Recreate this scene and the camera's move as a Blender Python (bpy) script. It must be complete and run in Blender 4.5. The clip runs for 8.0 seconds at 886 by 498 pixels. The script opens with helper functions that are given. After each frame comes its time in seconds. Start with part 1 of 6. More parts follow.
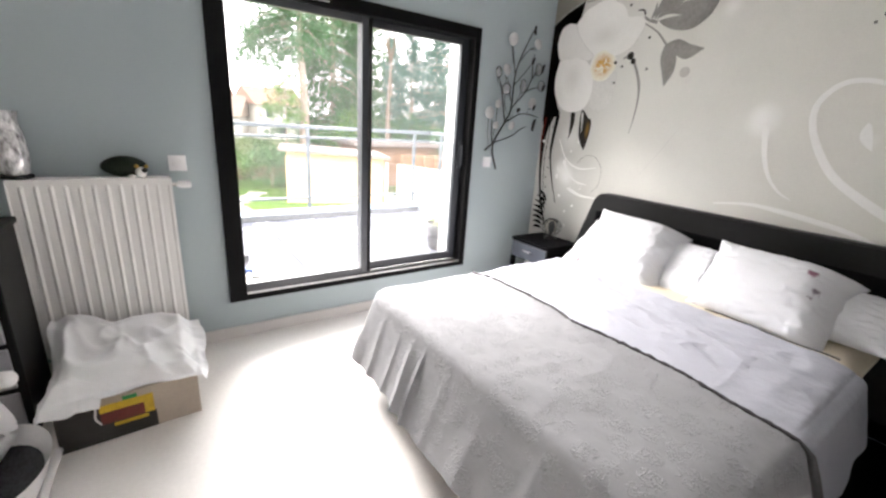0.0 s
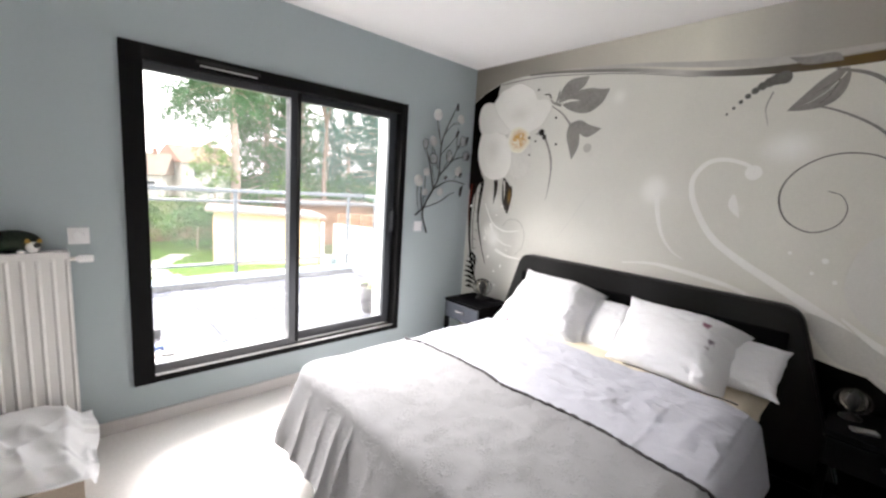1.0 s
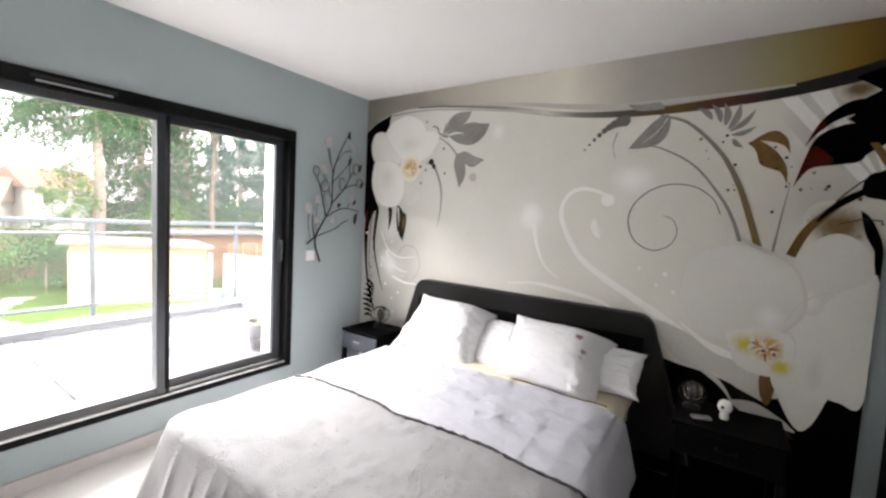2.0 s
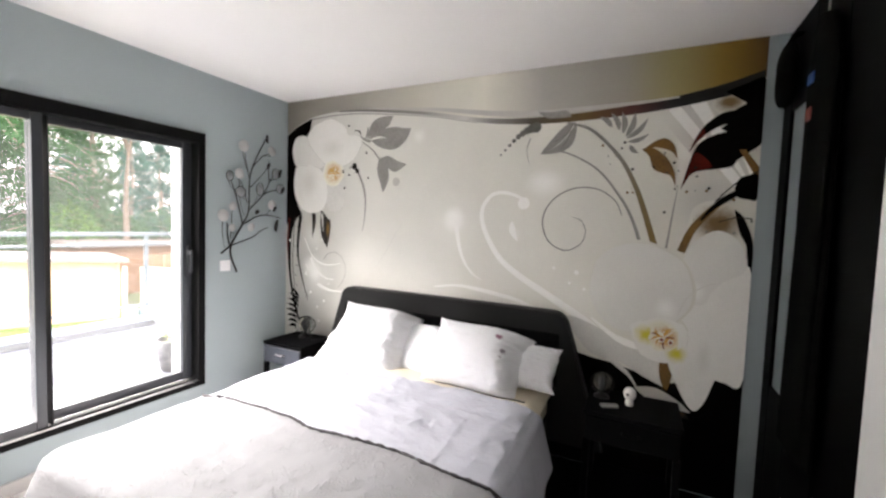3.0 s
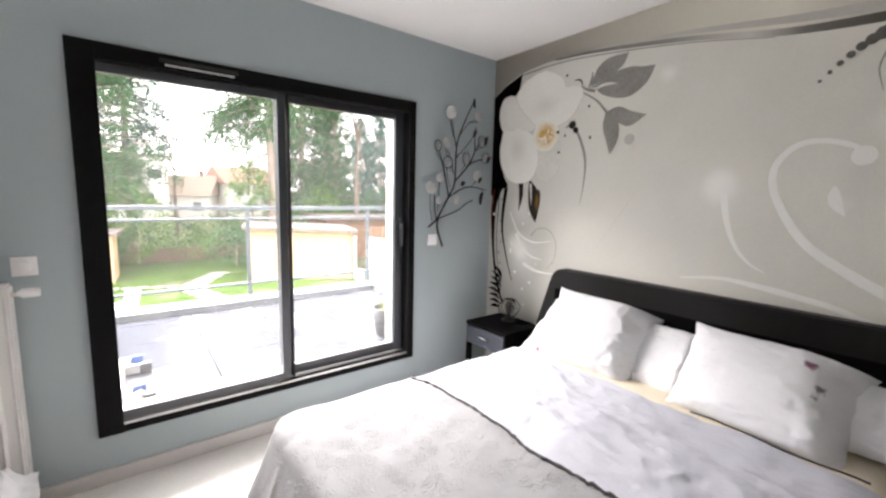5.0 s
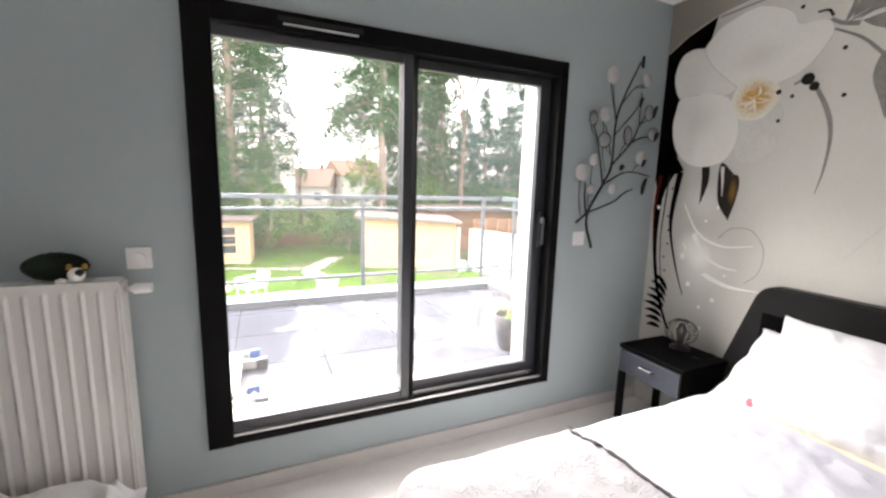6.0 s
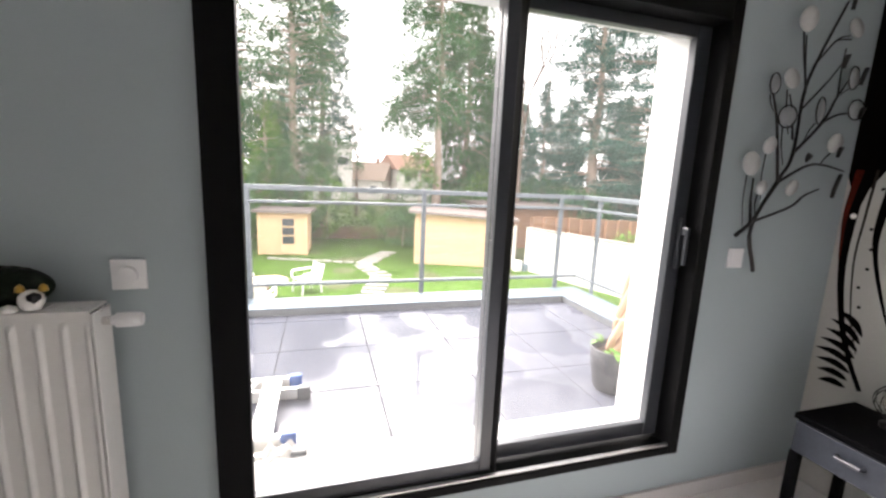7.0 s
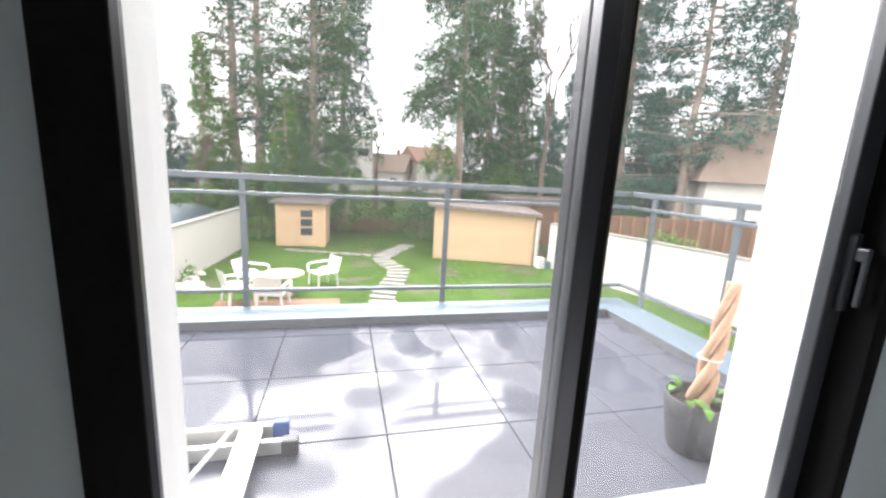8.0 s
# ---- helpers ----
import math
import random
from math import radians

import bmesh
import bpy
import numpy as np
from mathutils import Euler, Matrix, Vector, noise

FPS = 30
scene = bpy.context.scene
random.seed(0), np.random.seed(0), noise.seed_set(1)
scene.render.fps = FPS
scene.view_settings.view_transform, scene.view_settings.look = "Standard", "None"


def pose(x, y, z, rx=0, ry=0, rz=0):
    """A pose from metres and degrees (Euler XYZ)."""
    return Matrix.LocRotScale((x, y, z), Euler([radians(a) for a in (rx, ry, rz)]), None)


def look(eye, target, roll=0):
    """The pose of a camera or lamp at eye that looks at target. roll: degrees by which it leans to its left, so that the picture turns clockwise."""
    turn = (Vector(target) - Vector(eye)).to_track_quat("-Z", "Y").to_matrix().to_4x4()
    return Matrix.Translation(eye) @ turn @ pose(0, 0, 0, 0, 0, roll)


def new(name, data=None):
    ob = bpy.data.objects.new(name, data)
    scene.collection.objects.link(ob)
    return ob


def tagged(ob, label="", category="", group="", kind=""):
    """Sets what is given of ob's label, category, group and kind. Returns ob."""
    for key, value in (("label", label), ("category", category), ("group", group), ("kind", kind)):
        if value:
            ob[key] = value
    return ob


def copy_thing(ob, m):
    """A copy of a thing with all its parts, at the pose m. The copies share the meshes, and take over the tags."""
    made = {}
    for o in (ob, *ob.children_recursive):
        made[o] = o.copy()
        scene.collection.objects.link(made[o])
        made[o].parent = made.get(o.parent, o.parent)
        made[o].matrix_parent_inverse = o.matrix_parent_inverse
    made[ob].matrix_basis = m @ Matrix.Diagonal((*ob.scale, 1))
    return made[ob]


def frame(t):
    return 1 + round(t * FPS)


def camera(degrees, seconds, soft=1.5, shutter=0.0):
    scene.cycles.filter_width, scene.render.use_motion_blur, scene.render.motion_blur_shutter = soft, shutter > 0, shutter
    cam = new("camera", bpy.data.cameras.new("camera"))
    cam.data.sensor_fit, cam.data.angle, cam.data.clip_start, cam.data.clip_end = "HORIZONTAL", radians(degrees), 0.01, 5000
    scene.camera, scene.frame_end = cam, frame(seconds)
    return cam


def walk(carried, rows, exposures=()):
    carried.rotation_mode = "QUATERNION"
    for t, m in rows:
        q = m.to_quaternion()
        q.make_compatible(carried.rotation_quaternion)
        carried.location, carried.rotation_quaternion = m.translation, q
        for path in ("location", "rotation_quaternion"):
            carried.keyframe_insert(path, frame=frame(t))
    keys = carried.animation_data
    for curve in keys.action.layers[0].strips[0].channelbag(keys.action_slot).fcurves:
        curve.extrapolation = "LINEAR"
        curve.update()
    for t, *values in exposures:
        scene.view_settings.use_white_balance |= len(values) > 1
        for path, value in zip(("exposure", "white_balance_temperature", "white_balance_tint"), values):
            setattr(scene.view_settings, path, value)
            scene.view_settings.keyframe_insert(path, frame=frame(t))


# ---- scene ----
cam = camera(94.7, 8.0, soft=2.5)
scene.cycles.max_bounces, scene.cycles.diffuse_bounces = 16, 12
PATH = [
    (0, (-2.81, -2.632, 1.386), (-1.715, -1.063, 0.802), 3.8),
    (0.5, (-2.805, -2.647, 1.427), (-1.589, -1.113, 1.015), 3.8),
    (1, (-2.778, -2.68, 1.452), (-1.43, -1.233, 1.153), 3.8),
    (1.5, (-2.753, -2.708, 1.465), (-1.244, -1.411, 1.256), 3.6),
    (2, (-2.73, -2.756, 1.47), (-1.079, -1.636, 1.321), 3.1),
    (2.2, (-2.713, -2.771, 1.467), (-1.014, -1.723, 1.339), 2.9),
    (3.3, (-2.631, -2.883, 1.481), (-0.833, -2.014, 1.364), 1.9),
    (3.5, (-2.609, -2.87, 1.484), (-0.834, -1.957, 1.354), 1.8),
    (4, (-2.503, -2.809, 1.47), (-0.852, -1.694, 1.299), 1.9),
    (4.5, (-2.441, -2.684, 1.465), (-0.981, -1.336, 1.238), 1.6),
    (5, (-2.387, -2.439, 1.437), (-1.169, -0.874, 1.179), 1.4),
    (5.2, (-2.389, -2.319, 1.447), (-1.26, -0.691, 1.17), 1.5),
    (6.3, (-2.275, -1.691, 1.392), (-1.571, 0.154, 1.076), 1.7),
    (6.5, (-2.271, -1.557, 1.391), (-1.619, 0.306, 1.069), 1.9),
    (7, (-2.247, -1.26, 1.386), (-1.678, 0.627, 1.046), 2.5),
    (7.5, (-2.163, -0.986, 1.383), (-1.659, 0.914, 1.015), 2.9),
    (8, (-2.146, -0.716, 1.373), (-1.665, 1.188, 0.994), 3.2),
]
EXPOSURES = [(0, 1.28, 6500, 12), (1.0, 1.2, 6500, 12), (2.0, 1.22, 6550, 12), (3.5, 1.45, 6600, 13), (4.5, 1.2, 6600, 13), (5.0, 1.0, 6600, 13), (5.2, 0.95, 6600, 13), (6.5, 0.64, 6700, 14), (7.0, 0.44, 6650, 13.5), (7.5, 0.17, 6450, 12.5), (8.0, -0.15, 6300, 11.5)]
walk(cam, [(t, look(eye, target, roll)) for t, eye, target, roll in PATH], EXPOSURES)

# ---- world, sky light, exposure ----
world = bpy.data.worlds.new("sky")
scene.world = world
world.use_nodes = True
wn, wl = world.node_tree.nodes, world.node_tree.links
sky = wn.new("ShaderNodeTexSky")
sky.sky_type, sky.sun_disc = "NISHITA", False
sky.sun_elevation, sky.sun_rotation = radians(42), radians(-25)
sky.dust_density, sky.air_density = 6.0, 1.0
cloud = wn.new("ShaderNodeMixRGB")
cloud.inputs[0].default_value = 0.72
cloud.inputs[2].default_value = (26.6, 26.5, 26.5, 1)
wl.new(sky.outputs[0], cloud.inputs[1])
wl.new(cloud.outputs[0], wn["Background"].inputs[0])
wn["Background"].inputs[1].default_value = 0.12

sun = new("sun", bpy.data.lights.new("sun", "SUN"))
sun.data.energy, sun.data.angle, sun.data.color = 0.9, radians(25), (1, 0.96, 0.9)
sun.matrix_world = look((-8, 20, 21), (0, 0, 0))

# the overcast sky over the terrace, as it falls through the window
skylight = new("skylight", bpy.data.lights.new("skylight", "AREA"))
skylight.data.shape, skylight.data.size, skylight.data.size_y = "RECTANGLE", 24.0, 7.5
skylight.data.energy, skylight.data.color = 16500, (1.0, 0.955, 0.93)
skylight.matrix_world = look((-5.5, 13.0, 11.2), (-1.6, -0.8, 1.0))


# ---- materials ----
def mat(name, col, rough=0.5, metal=0.0, var=0.12, scale=6.0, fine=90.0, bump=0.0, bscale=120.0, coat=0.0, island=0.0, obj_rand=0.0, stretch=(1, 1, 1), spec=0.5):
    m = bpy.data.materials.new(name)
    m.use_nodes = True
    n, l = m.node_tree.nodes, m.node_tree.links
    b = n["Principled BSDF"]
    b.inputs["Roughness"].default_value = rough
    b.inputs["Metallic"].default_value = metal
    b.inputs["Specular IOR Level"].default_value = spec
    b.inputs["Coat Weight"].default_value = coat
    tc = n.new("ShaderNodeTexCoord")
    mp = n.new("ShaderNodeMapping")
    mp.inputs["Scale"].default_value = stretch
    l.new(tc.outputs["Object"], mp.inputs[0])
    big, small = n.new("ShaderNodeTexNoise"), n.new("ShaderNodeTexNoise")
    big.inputs["Scale"].default_value, small.inputs["Scale"].default_value = scale, fine
    big.inputs["Detail"].default_value = 4
    l.new(mp.outputs[0], big.inputs["Vector"]), l.new(mp.outputs[0], small.inputs["Vector"])
    add = n.new("ShaderNodeMath")
    add.operation = "ADD"
    l.new(big.outputs[0], add.inputs[0]), l.new(small.outputs[0], add.inputs[1])
    source = add.outputs[0]
    for amount, kind, out in ((island, "ShaderNodeNewGeometry", "Random Per Island"), (obj_rand, "ShaderNodeObjectInfo", "Random")):
        if amount:
            g, ma = n.new(kind), n.new("ShaderNodeMath")
            ma.operation = "MULTIPLY_ADD"
            ma.inputs[1].default_value = amount
            l.new(g.outputs[out], ma.inputs[0]), l.new(source, ma.inputs[2])
            source = ma.outputs[0]
    ramp = n.new("ShaderNodeMapRange")
    ramp.inputs["From Min"].default_value, ramp.inputs["From Max"].default_value = 0.55, 1.45 + island + obj_rand
    ramp.inputs["To Min"].default_value, ramp.inputs["To Max"].default_value = 1 - var, 1 + var
    l.new(source, ramp.inputs[0])
    mul = n.new("ShaderNodeVectorMath")
    mul.operation = "SCALE"
    mul.inputs[0].default_value = col[:3]
    l.new(ramp.outputs[0], mul.inputs["Scale"])
    l.new(mul.outputs[0], b.inputs["Base Color"])
    if bump:
        t, bp = n.new("ShaderNodeTexNoise"), n.new("ShaderNodeBump")
        t.inputs["Scale"].default_value, t.inputs["Detail"].default_value = bscale, 5
        bp.inputs["Strength"].default_value, bp.inputs["Distance"].default_value = bump, 0.01
        l.new(mp.outputs[0], t.inputs["Vector"]), l.new(t.outputs[0], bp.inputs["Height"])
        l.new(bp.outputs[0], b.inputs["Normal"])
    return m


def tint_spots(m, spots, col, soft=0.02, ragged=0.6):
    """Printed marks round the given places (object coordinates), with ragged outlines."""
    n, l = m.node_tree.nodes, m.node_tree.links
    b = n["Principled BSDF"]
    tc = n.new("ShaderNodeTexCoord")
    source = b.inputs["Base Color"].links[0].from_socket
    for (x, y, z, r) in spots:
        d, noise_t, ma, mr, mix = n.new("ShaderNodeVectorMath"), n.new("ShaderNodeTexNoise"), n.new("ShaderNodeMath"), n.new("ShaderNodeMapRange"), n.new("ShaderNodeMixRGB")
        d.operation = "DISTANCE"
        d.inputs[1].default_value = (x, y, z)
        l.new(tc.outputs["Object"], d.inputs[0])
        noise_t.inputs["Scale"].default_value = 1.2 / r
        l.new(tc.outputs["Object"], noise_t.inputs["Vector"])
        ma.operation = "MULTIPLY_ADD"
        ma.inputs[1].default_value = -2 * ragged * r
        l.new(noise_t.outputs[0], ma.inputs[0])
        l.new(d.outputs["Value"], ma.inputs[2])
        mr.inputs["From Min"].default_value, mr.inputs["From Max"].default_value = r * (1 - ragged), r * (1 - ragged) - soft
        l.new(ma.outputs[0], mr.inputs[0])
        l.new(mr.outputs[0], mix.inputs[0])
        l.new(source, mix.inputs[1])
        mix.inputs[2].default_value = (*col, 1)
        source = mix.outputs[0]
    l.new(source, b.inputs["Base Color"])


WALL = mat("blue_grey_paint", (0.35, 0.406, 0.418), 0.75, var=0.03, scale=2, fine=250, bump=0.12, bscale=350)
WHITE = mat("white_paint", (0.91, 0.905, 0.90), 0.7, var=0.02, scale=3, fine=200, bump=0.08, bscale=300)
RENDERED = mat("white_render", (0.8, 0.8, 0.78), 0.85, var=0.04, scale=3, bump=0.3, bscale=150)
FLOOR = mat("pale_floor", (0.81, 0.785, 0.76), 0.42, var=0.06, scale=3, fine=60, bump=0.05, bscale=80)
BASE = mat("baseboard_paint", (0.55, 0.53, 0.51), 0.5, var=0.05)
ALU = mat("black_aluminium", (0.004, 0.004, 0.0045), 0.55, 0.0, var=0.1, fine=300, bump=0.03, bscale=500, spec=0.1)
ALU_L = mat("anthracite_aluminium", (0.043, 0.047, 0.054), 0.32, 0.2, var=0.1, fine=300, spec=0.6)
RUBBER = mat("black_seal", (0.008, 0.008, 0.009), 0.7)
STEEL = mat("brushed_steel", (0.6, 0.6, 0.6), 0.3, 1.0, var=0.08, fine=200)
DULL = mat("dull_steel", (0.13, 0.13, 0.14), 0.45, 1.0, var=0.1, fine=200)
SWITCH = mat("white_plastic", (0.8, 0.8, 0.8), 0.35, var=0.02)
RADIATOR = mat("radiator_enamel", (0.74, 0.73, 0.71), 0.35, var=0.03, scale=4)
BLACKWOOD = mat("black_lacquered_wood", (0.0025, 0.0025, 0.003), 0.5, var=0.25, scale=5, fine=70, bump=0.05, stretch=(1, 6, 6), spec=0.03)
HEADB = mat("black_stained_wood", (0.011, 0.0108, 0.011), 0.4, var=0.25, scale=5, fine=60, bump=0.06, stretch=(6, 1, 6), spec=0.2)
DRAWER = mat("dark_grey_drawer_front", (0.034, 0.039, 0.05), 0.4, var=0.3, scale=7, fine=120, spec=0.4)
SPREAD = mat("quilted_cotton", (0.282, 0.284, 0.295), 0.9, var=0.05, scale=12, fine=140)
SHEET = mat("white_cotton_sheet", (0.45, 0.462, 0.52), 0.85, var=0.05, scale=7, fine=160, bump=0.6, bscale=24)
CREAM = mat("cream_fitted_sheet", (0.70, 0.63, 0.50), 0.85, var=0.08, scale=8, bump=0.2, bscale=18)
PILLOW = mat("white_pillowcase", (0.76, 0.77, 0.80), 0.85, var=0.03, scale=9, fine=160, bump=0.25, bscale=22)
PILLOW_F = mat("printed_pillowcase", (0.76, 0.77, 0.80), 0.85, var=0.03, scale=9, fine=160, bump=0.25, bscale=22)
TRIM = mat("dark_ruffle", (0.06, 0.057, 0.06), 0.9, var=0.5, scale=60, fine=200, bump=0.4)
IRON = mat("dark_wrought_iron", (0.03, 0.028, 0.027), 0.45, 0.7, var=0.3, fine=200, bump=0.15, bscale=300)
PEARL = mat("pearl_disc", (0.52, 0.525, 0.51), 0.25, 0.1, var=0.12, scale=18, obj_rand=0.5)
CARD = mat("brown_cardboard", (0.42, 0.36, 0.29), 0.85, var=0.12, scale=10, fine=150, bump=0.1)
CARD_D = mat("dark_printed_cardboard", (0.022, 0.018, 0.016), 0.5, var=0.3)
YELLOW = mat("yellow_print", (0.55, 0.36, 0.02), 0.5, var=0.2, scale=20)
RED = mat("dark_red_print", (0.14, 0.018, 0.012), 0.5, var=0.4, scale=14)
GREEN = mat("green_print", (0.02, 0.22, 0.06), 0.5, var=0.2)
PLASTIC_BAG = mat("white_tissue", (0.86, 0.86, 0.87), 0.4, var=0.03, scale=8, bump=0.12, bscale=30)
TOY_WHITE = mat("white_moulded_plastic", (0.75, 0.74, 0.74), 0.3, var=0.05)
DRESSER = mat("black_dresser", (0.006, 0.006, 0.006), 0.5, var=0.3, scale=8, spec=0.15)
GREYDRAWER = mat("grey_drawer_paint", (0.27, 0.27, 0.275), 0.5, var=0.12, scale=6)
CERAMIC = mat("white_ceramic", (0.8, 0.79, 0.76), 0.2, var=0.06, scale=20)
BIRCH = mat("birch_patterned_glass", (0.62, 0.62, 0.62), 0.15, 0.3, var=0.95, scale=38, fine=90, stretch=(1, 1, 0.45))
tint_spots(BIRCH, [(0.04, -0.06, 0.07, 0.02), (-0.03, -0.06, 0.12, 0.016), (0.03, -0.06, 0.17, 0.02), (0.0, -0.07, 0.2, 0.022), (0.05, -0.05, 0.03, 0.015)], (0.02, 0.02, 0.02), 0.006)
DKGREEN = mat("dark_green_glaze", (0.005, 0.012, 0.005), 0.4, var=0.6, scale=25, spec=0.2)
GOLD = mat("ochre_glaze", (0.4, 0.25, 0.04), 0.3, var=0.4, scale=40)
CHROME = mat("chrome", (0.75, 0.73, 0.70), 0.08, 1.0, var=0.02)
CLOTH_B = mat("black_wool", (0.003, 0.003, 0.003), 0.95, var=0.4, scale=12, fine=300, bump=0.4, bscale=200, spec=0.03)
LINEN = mat("crumpled_linen", (0.6, 0.58, 0.55), 0.9, var=0.08, bump=0.5, bscale=25)
BLUE = mat("blue_plastic", (0.03, 0.09, 0.30), 0.4, var=0.1)
GREYP = mat("grey_plastic", (0.05, 0.055, 0.06), 0.5, var=0.1)
ALUM = mat("ladder_aluminium", (0.62, 0.62, 0.60), 0.35, 0.6, var=0.1, fine=200)
COPING = mat("zinc_coping", (0.15, 0.20, 0.24), 0.35, 0.2, var=0.12, scale=2, fine=40)
FASCIA = mat("grey_fascia", (0.13, 0.14, 0.15), 0.5, var=0.1)
RAIL = mat("railing_grey", (0.115, 0.135, 0.15), 0.42, 0.3, var=0.08)
POT = mat("charcoal_pot", (0.055, 0.056, 0.06), 0.55, var=0.2, scale=10, bump=0.1)
SOIL = mat("soil", (0.03, 0.02, 0.014), 0.95, var=0.5, scale=40, bump=0.6, bscale=60)
BARK_P = mat("braided_bark", (0.42, 0.27, 0.18), 0.8, var=0.25, scale=18, bump=0.4, bscale=50, stretch=(1, 1, 0.4))
LEAF = mat("bright_leaf", (0.10, 0.22, 0.03), 0.45, var=0.35, island=1.0)
BARK = mat("conifer_bark", (0.42, 0.33, 0.27), 0.9, var=0.35, scale=3, fine=20, bump=0.6, bscale=12, stretch=(1, 1, 0.25))
NEEDLE = mat("conifer_needles", (0.066, 0.152, 0.058), 0.7, spec=0.2, var=0.65, scale=0.6, fine=5, island=1.6)
NEEDLE_B = mat("blue_green_needles", (0.058, 0.142, 0.108), 0.7, spec=0.2, var=0.6, scale=0.6, fine=5, island=1.6)
IVY = mat("light_foliage", (0.125, 0.24, 0.045), 0.6, spec=0.2, var=0.5, scale=0.8, fine=6, island=1.6)
TWIG = mat("bare_twigs", (0.17, 0.13, 0.10), 0.9, var=0.3)
GRASS = mat("lawn", (0.050, 0.098, 0.014), 0.95, var=0.6, scale=0.5, fine=9, bump=0.8, bscale=22, spec=0.08)
FIELD = mat("far_ground", (0.085, 0.10, 0.045), 0.95, spec=0.08, var=0.4, scale=0.08, fine=1.5)
STONE = mat("pale_stepping_stone", (0.27, 0.26, 0.235), 0.85, var=0.2, scale=5, bump=0.3, obj_rand=0.8)
PINE = mat("pale_pine_boards", (0.68, 0.465, 0.285), 0.7, var=0.12, scale=2, fine=40, obj_rand=0.9, stretch=(6, 6, 1))
SHEDROOF = mat("roof_felt", (0.19, 0.16, 0.148), 0.9, spec=0.15, var=0.15, scale=2)
GARDENWALL = mat("pale_garden_wall", (0.55, 0.52, 0.49), 0.9, var=0.08, scale=0.8, fine=9, bump=0.3, bscale=20)
BRICKY = mat("brown_fence", (0.24, 0.14, 0.085), 0.85, var=0.3, scale=1.5)
HOUSE_W = mat("house_render", (0.66, 0.63, 0.58), 0.9, var=0.05, scale=1)
TILE_R = mat("clay_roof", (0.30, 0.17, 0.12), 0.85, var=0.25, scale=1.5, fine=12, bump=0.5, bscale=9)
TILE_B = mat("brown_roof", (0.27, 0.205, 0.16), 0.85, var=0.2, scale=1.5, fine=12, bump=0.5, bscale=9)
DARKGLASS = mat("far_glass", (0.05, 0.06, 0.07), 0.1, var=0.2)
DECK = mat("brown_deck", (0.22, 0.12, 0.08), 0.8, var=0.25, scale=5)
WICKER = mat("garden_table", (0.40, 0.30, 0.22), 0.7, var=0.2)

# wet grey terrace tiles: shallow puddles make them smooth in patches
TILE = mat("wet_grey_tile", (0.078, 0.083, 0.104), 0.5, spec=0.2, var=0.14, scale=3, fine=80, obj_rand=0.25)
_n, _l = TILE.node_tree.nodes, TILE.node_tree.links
_geo, _nt, _mr = _n.new("ShaderNodeNewGeometry"), _n.new("ShaderNodeTexNoise"), _n.new("ShaderNodeMapRange")
_nt.inputs["Scale"].default_value, _nt.inputs["Detail"].default_value = 1.7, 2
_l.new(_geo.outputs["Position"], _nt.inputs["Vector"])
_mr.inputs["From Min"].default_value, _mr.inputs["From Max"].default_value = 0.44, 0.53
_mr.inputs["To Min"].default_value, _mr.inputs["To Max"].default_value = 0.52, 0.08
_l.new(_nt.outputs[0], _mr.inputs[0])
_l.new(_mr.outputs[0], _n["Principled BSDF"].inputs["Roughness"])

GLASS = bpy.data.materials.new("window_glass")
GLASS.use_nodes = True
_n, _l = GLASS.node_tree.nodes, GLASS.node_tree.links
_n.remove(_n["Principled BSDF"])
_tr, _gl, _mx = _n.new("ShaderNodeBsdfTransparent"), _n.new("ShaderNodeBsdfGlossy"), _n.new("ShaderNodeMixShader")
_gl.inputs["Roughness"].default_value = 0.01
_mx.inputs[0].default_value = 0.045
_l.new(_tr.outputs[0], _mx.inputs[1]), _l.new(_gl.outputs[0], _mx.inputs[2])
_haze, _m2 = _n.new("ShaderNodeBsdfTranslucent"), _n.new("ShaderNodeMixShader")
_haze_n, _haze_r = _n.new("ShaderNodeTexNoise"), _n.new("ShaderNodeMapRange")
_haze_n.inputs["Scale"].default_value, _haze_n.inputs["Detail"].default_value = 2.5, 6
_haze_r.inputs["To Min"].default_value, _haze_r.inputs["To Max"].default_value = 0.007, 0.018     # veiling haze over the view, put into the pane as translucent white
_l.new(_haze_n.outputs[0], _haze_r.inputs[0]), _l.new(_haze_r.outputs[0], _m2.inputs[0])
_l.new(_mx.outputs[0], _m2.inputs[1]), _l.new(_haze.outputs[0], _m2.inputs[2])
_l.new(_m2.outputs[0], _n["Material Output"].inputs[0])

# raised flower sprays woven into the bedspread: wriggling ridges inside scattered round motifs, on a fine weave
_n, _l = SPREAD.node_tree.nodes, SPREAD.node_tree.links
_tc, _vo, _na, _nb, _bp = _n.new("ShaderNodeTexCoord"), _n.new("ShaderNodeTexVoronoi"), _n.new("ShaderNodeTexNoise"), _n.new("ShaderNodeTexNoise"), _n.new("ShaderNodeBump")
_vo.inputs["Scale"].default_value, _na.inputs["Scale"].default_value, _nb.inputs["Scale"].default_value = 15, 60, 12
_na.inputs["Detail"].default_value = 1
for _t in (_vo, _na, _nb):
    _l.new(_tc.outputs["Object"], _t.inputs["Vector"])


def _node(kind, op, a, b, c=None):
    m = _n.new(kind)
    m.operation = op
    for i, v in enumerate((a, b, c)):
        if v is None:
            continue
        if isinstance(v, (int, float)):
            m.inputs[i].default_value = v
        else:
            _l.new(v, m.inputs[i])
    return m.outputs[0]


